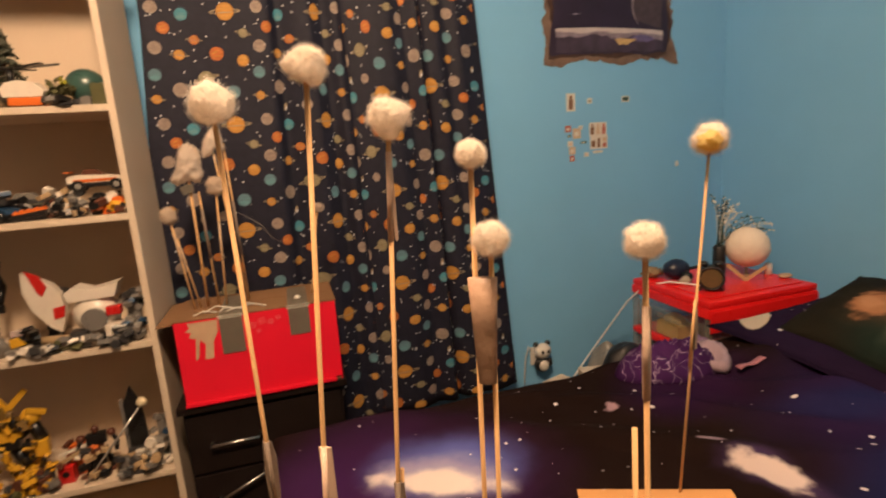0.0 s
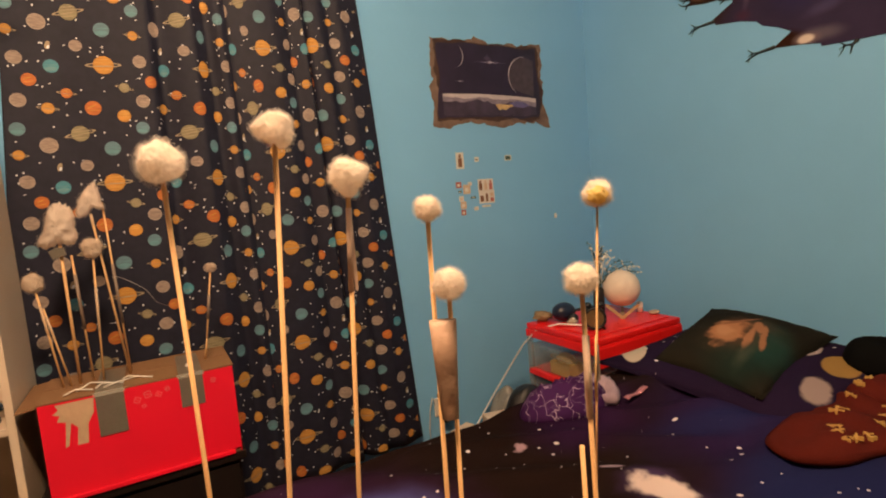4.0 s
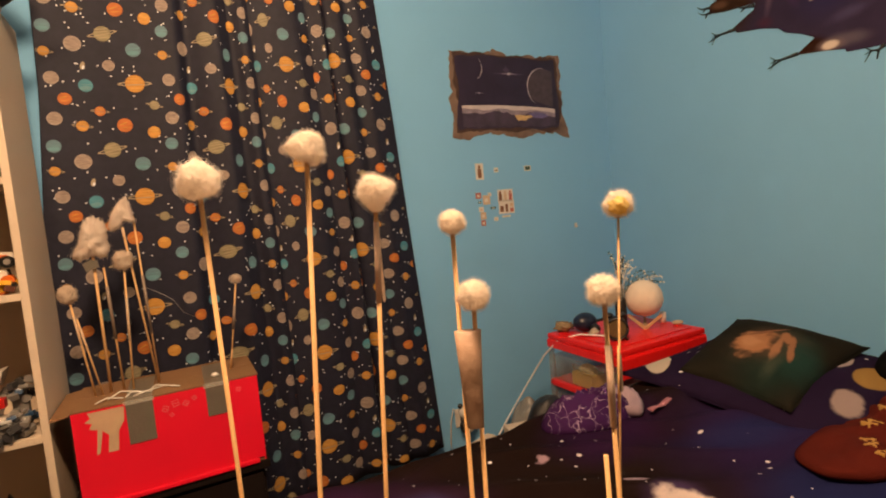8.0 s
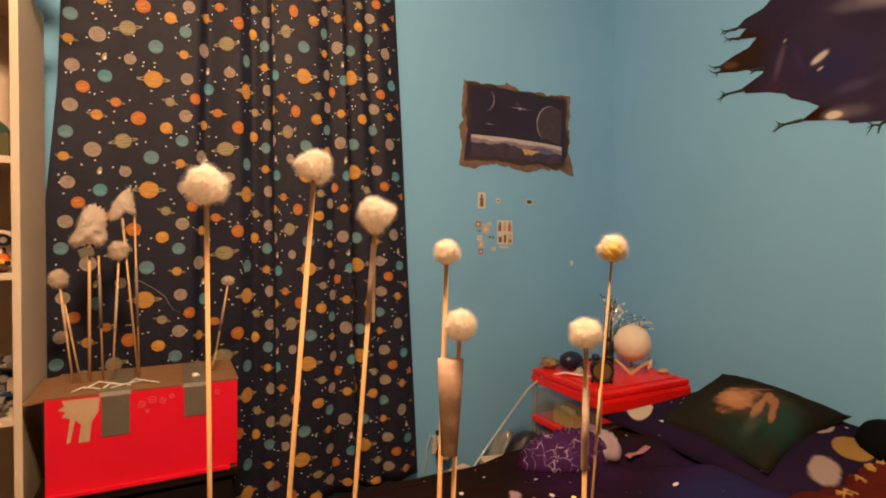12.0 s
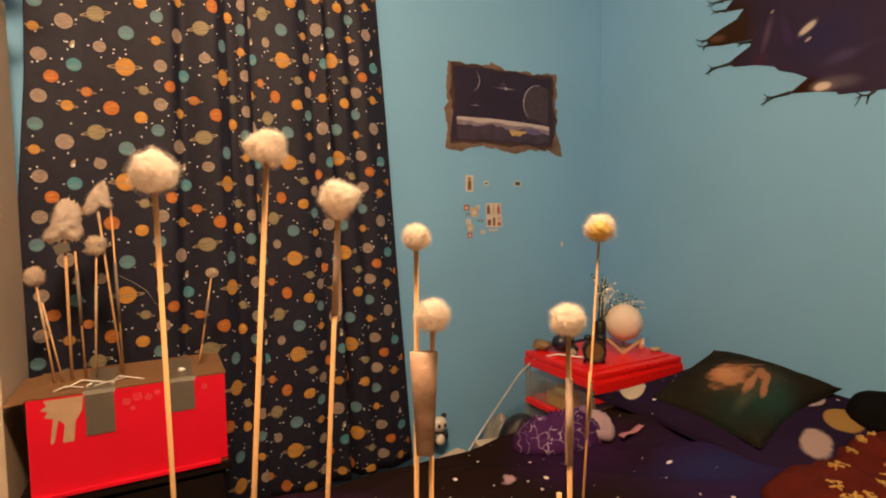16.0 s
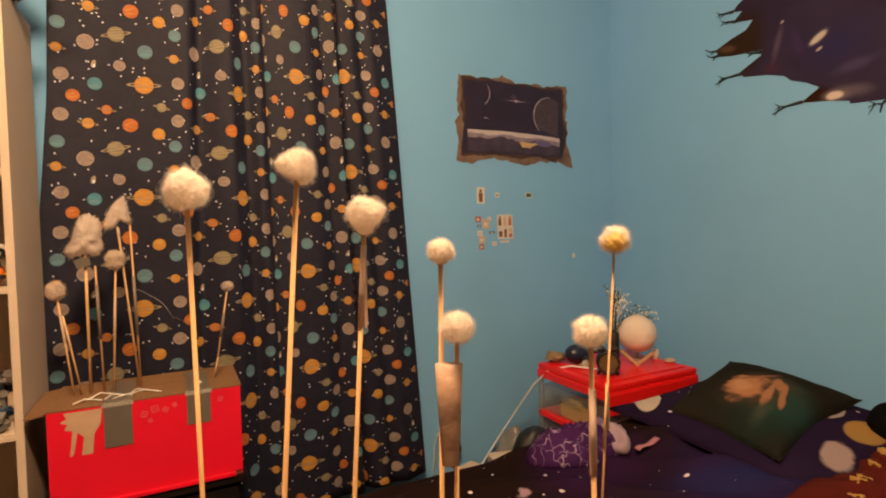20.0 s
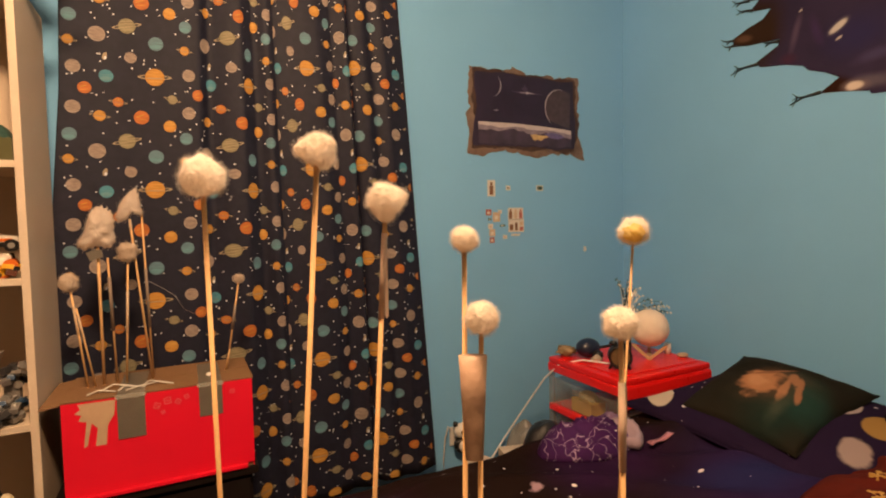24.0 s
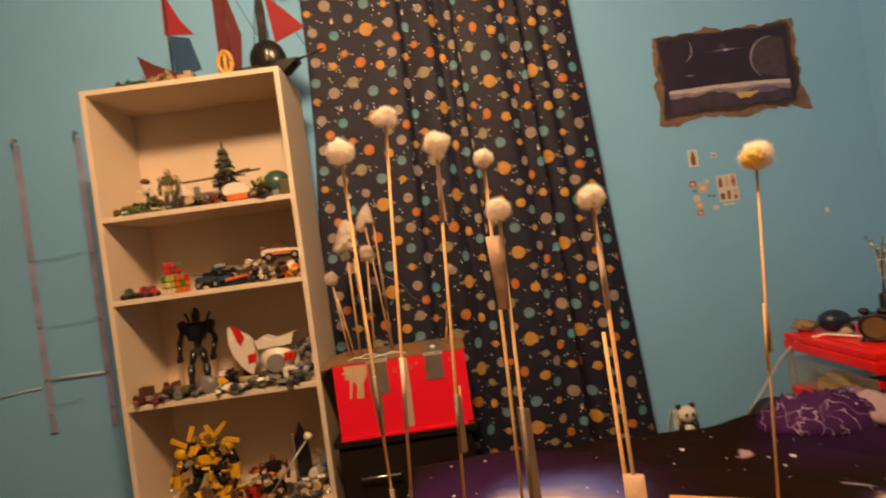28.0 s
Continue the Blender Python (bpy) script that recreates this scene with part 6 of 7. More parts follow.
def figure(name, m, h, color, second, label, wide=1.0, thin=1.0):
    """A standing toy robot or doll as one plain mesh."""
    s = h / 0.2
    t = s * thin
    bm = bmesh.new()
    for k in (-1, 1):
        rod((k * 0.034 * wide * s, 0, 0.012 * s), (k * 0.028 * wide * s, 0.004, 0.055 * s), 0.013 * t, 0.010 * t, 8, bm)
        rod((k * 0.028 * wide * s, 0.004, 0.052 * s), (k * 0.018 * wide * s, 0, 0.10 * s), 0.010 * t, 0.013 * t, 8, bm)
        box(k * 0.034 * wide * s - 0.012 * t, -0.022 * s, 0, k * 0.034 * wide * s + 0.012 * t, 0.012 * s, 0.016 * s, 0.002, bm=bm, mi=1)
        ball((k * 0.044 * wide * s, 0, 0.158 * s), 0.017 * t, 2, bm=bm, mi=1)
        rod((k * 0.046 * wide * s, 0, 0.155 * s), (k * 0.056 * wide * s, -0.004, 0.115 * s), 0.009 * t, 0.008 * t, 8, bm)
        rod((k * 0.056 * wide * s, -0.004, 0.117 * s), (k * 0.052 * wide * s, -0.014 * s, 0.082 * s), 0.010 * t, 0.008 * t, 8, bm)
    box(-0.030 * wide * s, -0.017 * s, 0.125 * s, 0.030 * wide * s, 0.017 * s, 0.170 * s, 0.006 * s, bm=bm)
    box(-0.018 * wide * s, -0.012 * s, 0.095 * s, 0.018 * wide * s, 0.012 * s, 0.128 * s, 0.004 * s, bm=bm, mi=1)
    ball((0, -0.002 * s, 0.187 * s), 0.0165 * t, 2, squash=(0.9, 0.95, 1.15), bm=bm, mi=1)
    ob = part(name, bm, [P[color], P[second]])
    ob.matrix_basis = m
    return tagged(ob, label, "toy figure")


def wheel_bm(x, y, z, r, w):
    return rod((x, y - w / 2, z), (x, y + w / 2, z), r, n=16)


def bush(c, r, n, seed, flat=0.8):
    """A clump of small leaf-shaped plastic pieces."""
    rnd = random.Random(seed)
    bm = bmesh.new()
    for _ in range(n):
        v = Vector((rnd.gauss(0, 1), rnd.gauss(0, 1), abs(rnd.gauss(0, 1)) * flat)).normalized() * r * rnd.uniform(0.3, 1.0)
        s = r * rnd.uniform(0.16, 0.34)
        box(-s, -s * 0.55, -s * 0.14, s, s * 0.55, s * 0.14, bm=bm, m=pose(c[0] + v.x, c[1] + v.y, max(c[2] + v.z, s), rnd.uniform(-60, 60), rnd.uniform(-60, 60), rnd.uniform(0, 180)))
    return bm


# shelf of greenery, helicopter and fir tree
P["lime"] = plastic("lime_tile", (0.50, 0.48, 0.05))
fy = 2.17
model("toy_garden", pose(-0.545, fy, Z1), "green brick-built shrubs with a white flower figure", "toy",
      [("base", "olive", slab(-0.06, -0.04, 0, 0.06, 0.04, 0.012)), ("shrub", "green", bush((-0.03, 0, 0.02), 0.034, 60, 1)), ("shrub", "olive", bush((0.035, 0.005, 0.03), 0.036, 60, 2, 1.3)),
       ("stem", "green", rod((0.005, 0, 0.012), (0.008, 0, 0.085), 0.006)), ("flower", "white", bush((0.006, 0, 0.080), 0.028, 26, 3, 0.5)), ("crown", "brown", ball((0.005, 0, 0.122), 0.015, 2, 0.3, 3, (1.2, 1, 0.7)))])
model("toy_ball", pose(-0.645, 2.14, Z1), "tiny dark brown bead on the shelf", "bead", [("bead", "brown", ball((0, 0, 0.008), 0.008, 2))])
figure("toy_figure", pose(-0.457, fy, Z1), 0.155, "olive", "tan", "olive and tan toy soldier figure", 0.75)
model("toy_boat", pose(-0.415, 2.18, Z1) @ Matrix.Scale(1.35, 4), "small cream brick sailboat on the shelf", "toy boat",
      [("hull", "tan", prism([(-0.055, 0.018), (-0.04, 0.0), (0.04, 0.0), (0.058, 0.020)], -0.02, 0.02)), ("sail", "white", prism([(-0.045, 0.022), (0.045, 0.022), (-0.005, 0.075)], -0.002, 0.002)), ("mast", "grey", rod((-0.004, 0, 0.018), (-0.004, 0, 0.085), 0.003)), ("crate", "orange", slab(0.058, -0.02, 0, 0.09, 0.01, 0.022))])


def fir(m):
    e = empty("toy_tree", m, "tiered grey-green toy fir tree", "toy tree")
    rnd = random.Random(9)
    part("trunk", rod((0, 0, 0), (0, 0, 0.21), 0.008, 0.003), P["brown"], e)
    for k in range(8):
        z, r = 0.035 + 0.023 * k, 0.066 - 0.0072 * k
        bm = bmesh.new()
        for q in range(9):
            a, l = 2 * math.pi * q / 9 + k + rnd.uniform(-.2, .2), r * rnd.uniform(0.75, 1.15)
            tip = Vector((l * math.cos(a), l * math.sin(a), z - 0.012 + rnd.uniform(-0.006, 0.010)))
            tube([(0, 0, z + 0.010), (tip.x * 0.6, tip.y * 0.6, z + 0.006), tip], [0.004, 0.0035, 0.001], 5, bm)
            for w in (0.35, 0.5, 0.65, 0.8, 0.95):
                c = Vector((tip.x * w, tip.y * w, (z + 0.010) * (1 - w) + tip.z * w))
                box(-0.010, -0.0025, -0.0012, 0.010, 0.0025, 0.0012, bm=bm, m=pose(c.x, c.y, c.z, rnd.uniform(-40, 40), rnd.uniform(-40, 40), math.degrees(a) + rnd.uniform(40, 140)))
        part("tier", bm, P["frost"], e)
    part("spike", rod((0, 0, 0.20), (0, 0, 0.235), 0.006, 0.002), P["frost"], e)


P["frost"] = plastic("frosted_green_plastic", (0.075, 0.082, 0.060), 0.6)
fir(pose(-0.290, 2.28, Z1) @ Matrix.Scale(1.12, 4))


def helicopter(m):
    e = empty("toy_helicopter", m, "white and orange toy rescue helicopter with black rotor", "toy helicopter")
    part("fuselage", prism([(0.0, 0.034), (0.105, 0.034), (0.112, 0.050), (0.088, 0.076), (0.045, 0.082), (0.012, 0.076), (-0.006, 0.056)], -0.028, 0.028), P["white"], e)
    part("belly", box(0.01, -0.03, 0.008, 0.105, 0.03, 0.034, 0.008), P["orange"], e)
    part("cockpit", ball((0.0, 0, 0.05), 0.028, 2, squash=(0.9, 0.9, 0.9)), P["black"], e, smooth=True)
    part("tail_boom", rod((-0.01, 0.01, 0.055), (-0.14, 0.03, 0.062), 0.012, 0.006), P["grey"], e)
    part("tail_fin", box(-0.15, 0.026, 0.06, -0.125, 0.032, 0.095, 0.002), P["grey"], e)
    part("rotor_mast", rod((0.02, 0, 0.07), (0.02, 0, 0.120), 0.010), P["black"], e)
    for a, l, up in ((172, 0.215, 0), (25, 0.130, 10), (140, 0.115, 14), (-20, 0.110, 4), (75, 0.100, 8)):
        part("rotor_blade", box(0.008, -0.010, -0.002, l, 0.010, 0.002, m=pose(0.02, 0, 0.118, 0, -up, a)), P["black"], e)
    for y in (-0.028, 0.028):
        part("skid", tube([(-0.03, y, 0.006), (0.0, y, 0.003), (0.10, y, 0.003)], 0.003), P["dark"], e)


helicopter(pose(-0.250, 2.16, Z1 - 0.001) @ Matrix.Diagonal((0.85, 1, 0.88, 1)))
model("toy_dome", pose(-0.085, 2.20, Z1), "teal glass dome over a small green scene", "snow dome",
      [("base", "dark", lathe([(0.055, 0), (0.058, 0.018), (0.05, 0.022)], 20)), ("dome", "teal", ball((0.01, 0, 0.055), 0.052, 3)), ("hill", "olive", bush((-0.035, -0.04, 0.040), 0.038, 70, 8)), ("hill_top", "lime", bush((-0.030, -0.055, 0.058), 0.020, 22, 9)), ("rock", "olive", ball((-0.04, -0.03, 0.02), 0.028, 2, 0.4))])
model("toy_block", pose(-0.032, 2.165, Z1), "olive brick ruin at the shelf end", "toy", [("wall", "olive", slab(-0.02, -0.02, 0, 0.014, 0.02, 0.06)), ("step", "grey", slab(-0.045, -0.03, 0, -0.021, 0.0, 0.025))])


# shelf of cubes and cars
def puzzle_cube(m, faces, label):
    c = empty("puzzle_cube", m, label, "puzzle cube")
    s = 0.057
    part("core", box(-s / 2, -s / 2, 0, s / 2, s / 2, s, 0.002), P["black"], c)
    for f, cols in enumerate(faces):
        for k in range(9):
            a, b = (k % 3 - 1) * s / 3, (k // 3 - 1) * s / 3
            mm = pose(0, 0, s / 2) @ (pose(0, 0, 0, 0, 0, -90 * f) if f < 2 else pose(0, 0, 0, -90, 0, 0))
            part("tile", box(a - 0.008, -s / 2 - 0.0012, b - 0.008, a + 0.008, -s / 2 - 0.0001, b + 0.008, m=mm), P[cols[k]], c)


P["cream"] = plastic("cream_tile", (0.70, 0.60, 0.40))
P["tgreen"] = plastic("green_tile", (0.03, 0.20, 0.03))
puzzle_cube(pose(-0.474, 2.158, Z2, 0, 0, 70) @ Matrix.Scale(1.15, 4), [["orange", "orange", "orange", "orange", "tgreen", "orange", "orange", "orange", "red"], ["cream", "cream", "cream", "lime", "cream", "lime", "tgreen", "lime", "lime"], ["white"] * 9], "scrambled puzzle cube with orange, green and white tiles")
puzzle_cube(pose(-0.528, 2.250, Z2, 0, 0, 20), [["red", "red", "tgreen", "red", "red", "red", "tgreen", "red", "red"], ["red"] * 9, ["red", "tgreen", "red"] * 3], "puzzle cube with mostly red tiles")
puzzle_cube(pose(-0.525, 2.247, Z2 + 0.058, 0, 0, 28), [["red", "red", "pink", "red", "pink", "red", "red", "red", "tgreen"], ["red"] * 9, ["red"] * 9], "dark red puzzle cube stacked on another")
for k, (x, y, c, d) in enumerate(((-0.640, 2.15, "olive", "green"), (-0.602, 2.175, "pink", "red"), (-0.575, 2.135, "pink", "brown"), (-0.543, 2.125, "red", "pink"))):
    model("toy_car", pose(x, y, Z2, 0, 0, 15 * k), "tiny pink and red brick buggy" if k else "tiny olive brick buggy", "toy car",
          [("body", c, slab(-0.016, -0.022, 0.006, 0.016, 0.022, 0.022)), ("cabin", d, slab(-0.010, -0.012, 0.0225, 0.010, 0.010, 0.038)), ("axle", "black", wheel_bm(-0.012, 0, 0.008, 0.008, 0.05)), ("axle", "black", wheel_bm(0.012, 0, 0.008, 0.008, 0.05))])


def racer(name, m, cols, label, s=1.0):
    e = empty(name, m, label, "toy car")
    part("chassis", box(-0.075 * s, -0.03 * s, 0.012 * s, 0.075 * s, 0.03 * s, 0.026 * s, 0.003), P[cols[1]], e)
    part("body", prism([(-0.075 * s, 0.026 * s), (0.075 * s, 0.026 * s), (0.07 * s, 0.040 * s), (0.025 * s, 0.046 * s), (-0.05 * s, 0.050 * s), (-0.075 * s, 0.044 * s)], -0.027 * s, 0.027 * s), P[cols[0]], e)
    part("canopy", prism([(-0.042 * s, 0.048 * s), (0.022 * s, 0.046 * s), (0.0, 0.064 * s), (-0.03 * s, 0.065 * s)], -0.02 * s, 0.02 * s), P[cols[2]], e)
    part("stripe", box(-0.06 * s, -0.0285 * s, 0.028 * s, 0.05 * s, -0.0272 * s, 0.036 * s), P[cols[3]], e)
    part("wing", box(-0.08 * s, -0.03 * s, 0.056 * s, -0.065 * s, 0.03 * s, 0.060 * s, 0.001), P[cols[3]], e)
    for x in (-0.048, 0.048):
        for y in (-0.031, 0.031):
            w = part("wheel", wheel_bm(x * s, y * s, 0.017 * s, 0.017 * s, 0.014 * s), P["black"], e)
            part("hub", wheel_bm(x * s, (y * 1.02 + (0.007 if y > 0 else -0.007)) * s, 0.017 * s, 0.008 * s, 0.003 * s), P["silver"], w)
    return e


racer("toy_car", pose(-0.34, 2.165, Z2, 0, 0, -25), ("blue", "black", "black", "teal"), "dark blue toy racing car on the shelf", 0.9)
racer("toy_car", pose(-0.285, 2.27, Z2, 0, 0, 10), ("dark", "black", "grey", "olive"), "dark grey toy jeep at the back", 1.15)
model("toy_glider", pose(-0.255, 2.145, Z2, 0, -8, 12), "orange and black brick speeder", "toy vehicle",
      [("wing", "orange", slab(-0.05, -0.012, 0.022, 0.05, 0.012, 0.030)), ("hull", "black", box(-0.055, -0.016, 0.006, 0.045, 0.016, 0.0215, 0.003)), ("stand", "black", box(-0.04, -0.014, -0.004, 0.04, 0.014, 0.0055))])


def mech(name, m, cols, label, seed, n=16, w=0.05, h=0.10):
    """A bulky brick robot or vehicle from many small blocks round a frame."""
    e = empty(name, m, label, "toy robot")
    rnd = random.Random(seed)
    part("frame", box(-w * 0.5, -w * 0.35, 0, w * 0.5, w * 0.35, h * 0.8, 0.003), P[cols[0]], e)
    for k in range(n):
        x, y, z = rnd.uniform(-w, w), rnd.uniform(-w * 0.8, w * 0.2), rnd.uniform(0.008, h)
        a, b, c = rnd.uniform(0.006, 0.018), rnd.uniform(0.006, 0.014), rnd.uniform(0.005, 0.016)
        key = cols[rnd.randrange(len(cols))]
        z = max(z, c)
        if rnd.random() < 0.25:
            bm = rod((x, y - b, z), (x, y + b, z), c, n=12)
        else:
            bm = box(-a, -b, -c * 0.6, a, b, c * 0.6, 0.0015, m=pose(x, y, z, rnd.uniform(-25, 25), rnd.uniform(-25, 25), rnd.uniform(0, 90)))
            if rnd.random() < 0.5:
                rod((x, y, z), (x, y, z + c * 0.6 + 0.004), 0.004, n=8, bm=bm)
        part("piece", bm, P[key], e)
    return e


mech("toy_mech", pose(-0.165, 2.17, Z2), ["white", "grey", "dark", "white", "tan"], "white and grey brick walking robot", 3, 20, 0.045, 0.09)
racer("toy_car", pose(-0.085, 2.185, Z2 + 0.066, 0, 0, 8), ("white", "black", "brown", "orange"), "white and orange toy rally car on a brick stand", 0.95)
mech("brick_stand", pose(-0.085, 2.185, Z2), ["black", "brown", "dark", "red", "white", "orange"], "dark brick stand under the rally car", 8, 18, 0.055, 0.055)

# shelf of robots and the white shield ship
def black_robot(m):
    """A tall toy robot as one plain mesh: wide shoulders, thin waist, bent arms, spread legs."""
    bm = bmesh.new()
    for k in (-1, 1):
        box(k * 0.040 - 0.016, -0.034, 0, k * 0.040 + 0.016, 0.020, 0.016, 0.004, bm=bm)
        rod((k * 0.040, 0, 0.012), (k * 0.034, -0.006, 0.078), 0.012, 0.019, 8, bm)
        ball((k * 0.034, -0.008, 0.080), 0.015, 2, bm=bm, mi=1)
        rod((k * 0.034, -0.004, 0.080), (k * 0.018, 0, 0.138), 0.012, 0.018, 8, bm)
        box(-0.014, -0.016, -0.026, 0.014, 0.016, 0.026, 0.005, bm=bm, m=pose(k * 0.062, 0, 0.232, 0, k * 18, 0))
        rod((k * 0.064, 0, 0.222), (k * 0.080, 0.004, 0.178), 0.010, 0.012, 8, bm, 1)
        rod((k * 0.080, 0.004, 0.180), (k * 0.074, -0.022, 0.128), 0.013, 0.009, 8, bm)
        box(k * 0.074 - 0.011, -0.034, 0.104, k * 0.074 + 0.011, -0.012, 0.128, 0.004, bm=bm)
        box(-0.005, -0.003, -0.028, 0.005, 0.003, 0.028, 0.001, bm=bm, m=pose(k * 0.044, 0.020, 0.262, 0, k * 28, 0))
    box(-0.024, -0.015, 0.128, 0.024, 0.015, 0.152, 0.005, bm=bm, mi=1)
    rod((0, 0, 0.148), (0, 0, 0.188), 0.015, 0.020, 8, bm)
    prism([(-0.030, 0.182), (0.030, 0.182), (0.052, 0.222), (0.046, 0.252), (-0.046, 0.252), (-0.052, 0.222)], -0.022, 0.020, bm)
    box(-0.022, -0.028, 0.200, 0.022, -0.021, 0.240, 0.003, bm=bm, mi=1)
    box(-0.014, -0.016, 0.254, 0.014, 0.014, 0.286, 0.006, bm=bm)
    prism([(-0.020, 0.276), (0.020, 0.276), (0.006, 0.306), (-0.006, 0.306)], -0.006, 0.010, bm)
    ob = part("toy_figure", bm, [P["black"], P["dark"]])
    ob.matrix_basis = m
    tagged(ob, "black standing toy robot figure", "toy figure")


black_robot(pose(-0.497, 2.29, Z3, 0, 3, 6) @ Matrix.Diagonal((0.82, 0.95, 1.0, 1)))
model("toy_sofa", pose(-0.625, 2.15, Z3), "brown and pink brick sofa", "toy",
      [("seat", "pink", slab(-0.035, -0.02, 0, 0.045, 0.03, 0.018)), ("back", "brown", slab(-0.03, 0.0, 0.0185, 0.012, 0.03, 0.052)), ("arm", "brown", slab(-0.036, -0.03, 0, -0.022, -0.0205, 0.03))])
mech("toy_rubble", pose(-0.545, 2.17, Z3), ["grey", "olive", "dark", "brown"], "heap of grey and olive brick rubble", 12, 16, 0.05, 0.05)
model("toy_rock", pose(-0.405, 2.155, Z3), "pale grey brick boulder before the robot", "toy", [("boulder", "grey", ball((0, 0, 0.028), 0.038, 2, 0.5, 3, (1, 0.7, 0.9))), ("moss", "olive", ball((-0.045, 0, 0.015), 0.022, 2, 0.5, 3))])
mech("toy_truck", pose(-0.338, 2.17, Z3), ["black", "brown", "black", "dark"], "black brick truck with an amber plate", 5, 16, 0.032, 0.075)
model("toy_plate", pose(-0.338, 2.125, Z3 + 0.0), "amber and black warning plate on a brick stand", "toy", [("plate", "yellow", prism([(-0.016, 0.030), (0.018, 0.036), (0.0, 0.058), (-0.018, 0.055)], -0.004, 0.004)), ("stand", "black", box(-0.018, -0.004, 0, 0.018, 0.012, 0.029, 0.002))])


def shield_ship(m):
    e = empty("toy_spaceship", m, "white and red wedge-shaped brick spaceship", "toy spaceship")
    hull = [(-0.095, 0.085), (-0.085, 0.040), (-0.055, 0.0), (0.0, -0.035), (0.034, -0.045), (0.040, 0.0), (0.020, 0.045), (-0.010, 0.066)]
    part("hull", prism(hull, -0.010, 0.010), P["white"], e)
    part("stripe", prism([(-0.085, 0.092), (-0.045, 0.083), (-0.020, 0.060), (-0.030, 0.035), (-0.045, 0.045), (-0.07, 0.075)], -0.0125, -0.0102), P["red"], e)
    part("stripe", prism([(0.002, 0.010), (0.034, 0.020), (0.038, -0.005), (0.010, -0.015)], -0.0125, -0.0102), P["red"], e)
    part("keel", box(-0.02, 0.0105, -0.05, 0.02, 0.045, 0.05, 0.004), P["dark"], e)
    part("stand", box(-0.015, 0.012, -0.073, 0.015, 0.05, -0.0505, 0.002), P["black"], e)


shield_ship(pose(-0.282, 2.235, Z3 + 0.094, 0, 14, 0) @ Matrix.Diagonal((0.92, 1.2, 1.28, 1)))
model("toy_plane", pose(-0.235, 2.14, Z3), "cream and olive brick plane on the shelf", "toy plane",
      [("fuselage", "tan", rod((-0.05, 0, 0.035), (0.06, 0, 0.024), 0.012, 0.016, 10)), ("wing", "white", box(-0.02, -0.025, 0.018, 0.03, 0.03, 0.024, 0.002)), ("belly", "olive", ball((0.0, -0.005, 0.012), 0.022, 2, 0.4, 3, (1.3, 0.8, 0.55))), ("nose", "white", slab(0.055, -0.012, 0.0, 0.085, 0.012, 0.035)), ("prop", "black", box(-0.056, -0.018, 0.03, -0.051, 0.018, 0.04, 0.001)), ("skid", "dark", box(-0.1, -0.01, 0.0, -0.02, -0.005, 0.006, 0.001))])


def pod(m):
    e = empty("toy_robot", m, "white round-bodied brick robot with grey window", "toy robot")
    part("torso", ball((0, 0, 0.050), 0.050, 3, 0.05, 3, (1, 0.8, 1)), P["white"], e, smooth=True)
    part("window", rod((0.004, -0.030, 0.045), (0.004, -0.046, 0.045), 0.026, n=16), P["grey"], e)
    part("visor", prism([(-0.045, 0.088), (0.05, 0.092), (0.062, 0.125), (0.03, 0.118), (0.0, 0.112), (-0.03, 0.124), (-0.052, 0.110)], -0.03, 0.02), P["white"], e)
    part("stripe", box(0.030, -0.043, 0.05, 0.06, -0.02, 0.07, 0.003), P["red"], e)
    part("foot", box(0.022, -0.045, 0.0, 0.058, -0.01, 0.03, 0.003), P["white"], e)
    part("foot", box(-0.05, -0.045, 0.0, -0.015, -0.01, 0.022, 0.003), P["dark"], e)


pod(pose(-0.150, 2.175, Z3 + 0.024) @ Matrix.Scale(1.24, 4))
model("toy_stand", pose(-0.148, 2.175, Z3), "grey brick stand under the white robot", "toy", [("base", "dark", slab(-0.045, -0.04, 0, 0.045, 0.03, 0.0235, False))])
mech("toy_mech", pose(-0.06, 2.20, Z3), ["grey", "blue", "dark", "silver"], "blue-grey brick robot by the shelf side", 17, 20, 0.035, 0.135)
mech("toy_rubble", pose(-0.11, 2.125, Z3), ["dark", "grey", "black", "silver"], "loose dark brick parts along the edge", 27, 10, 0.05, 0.02)


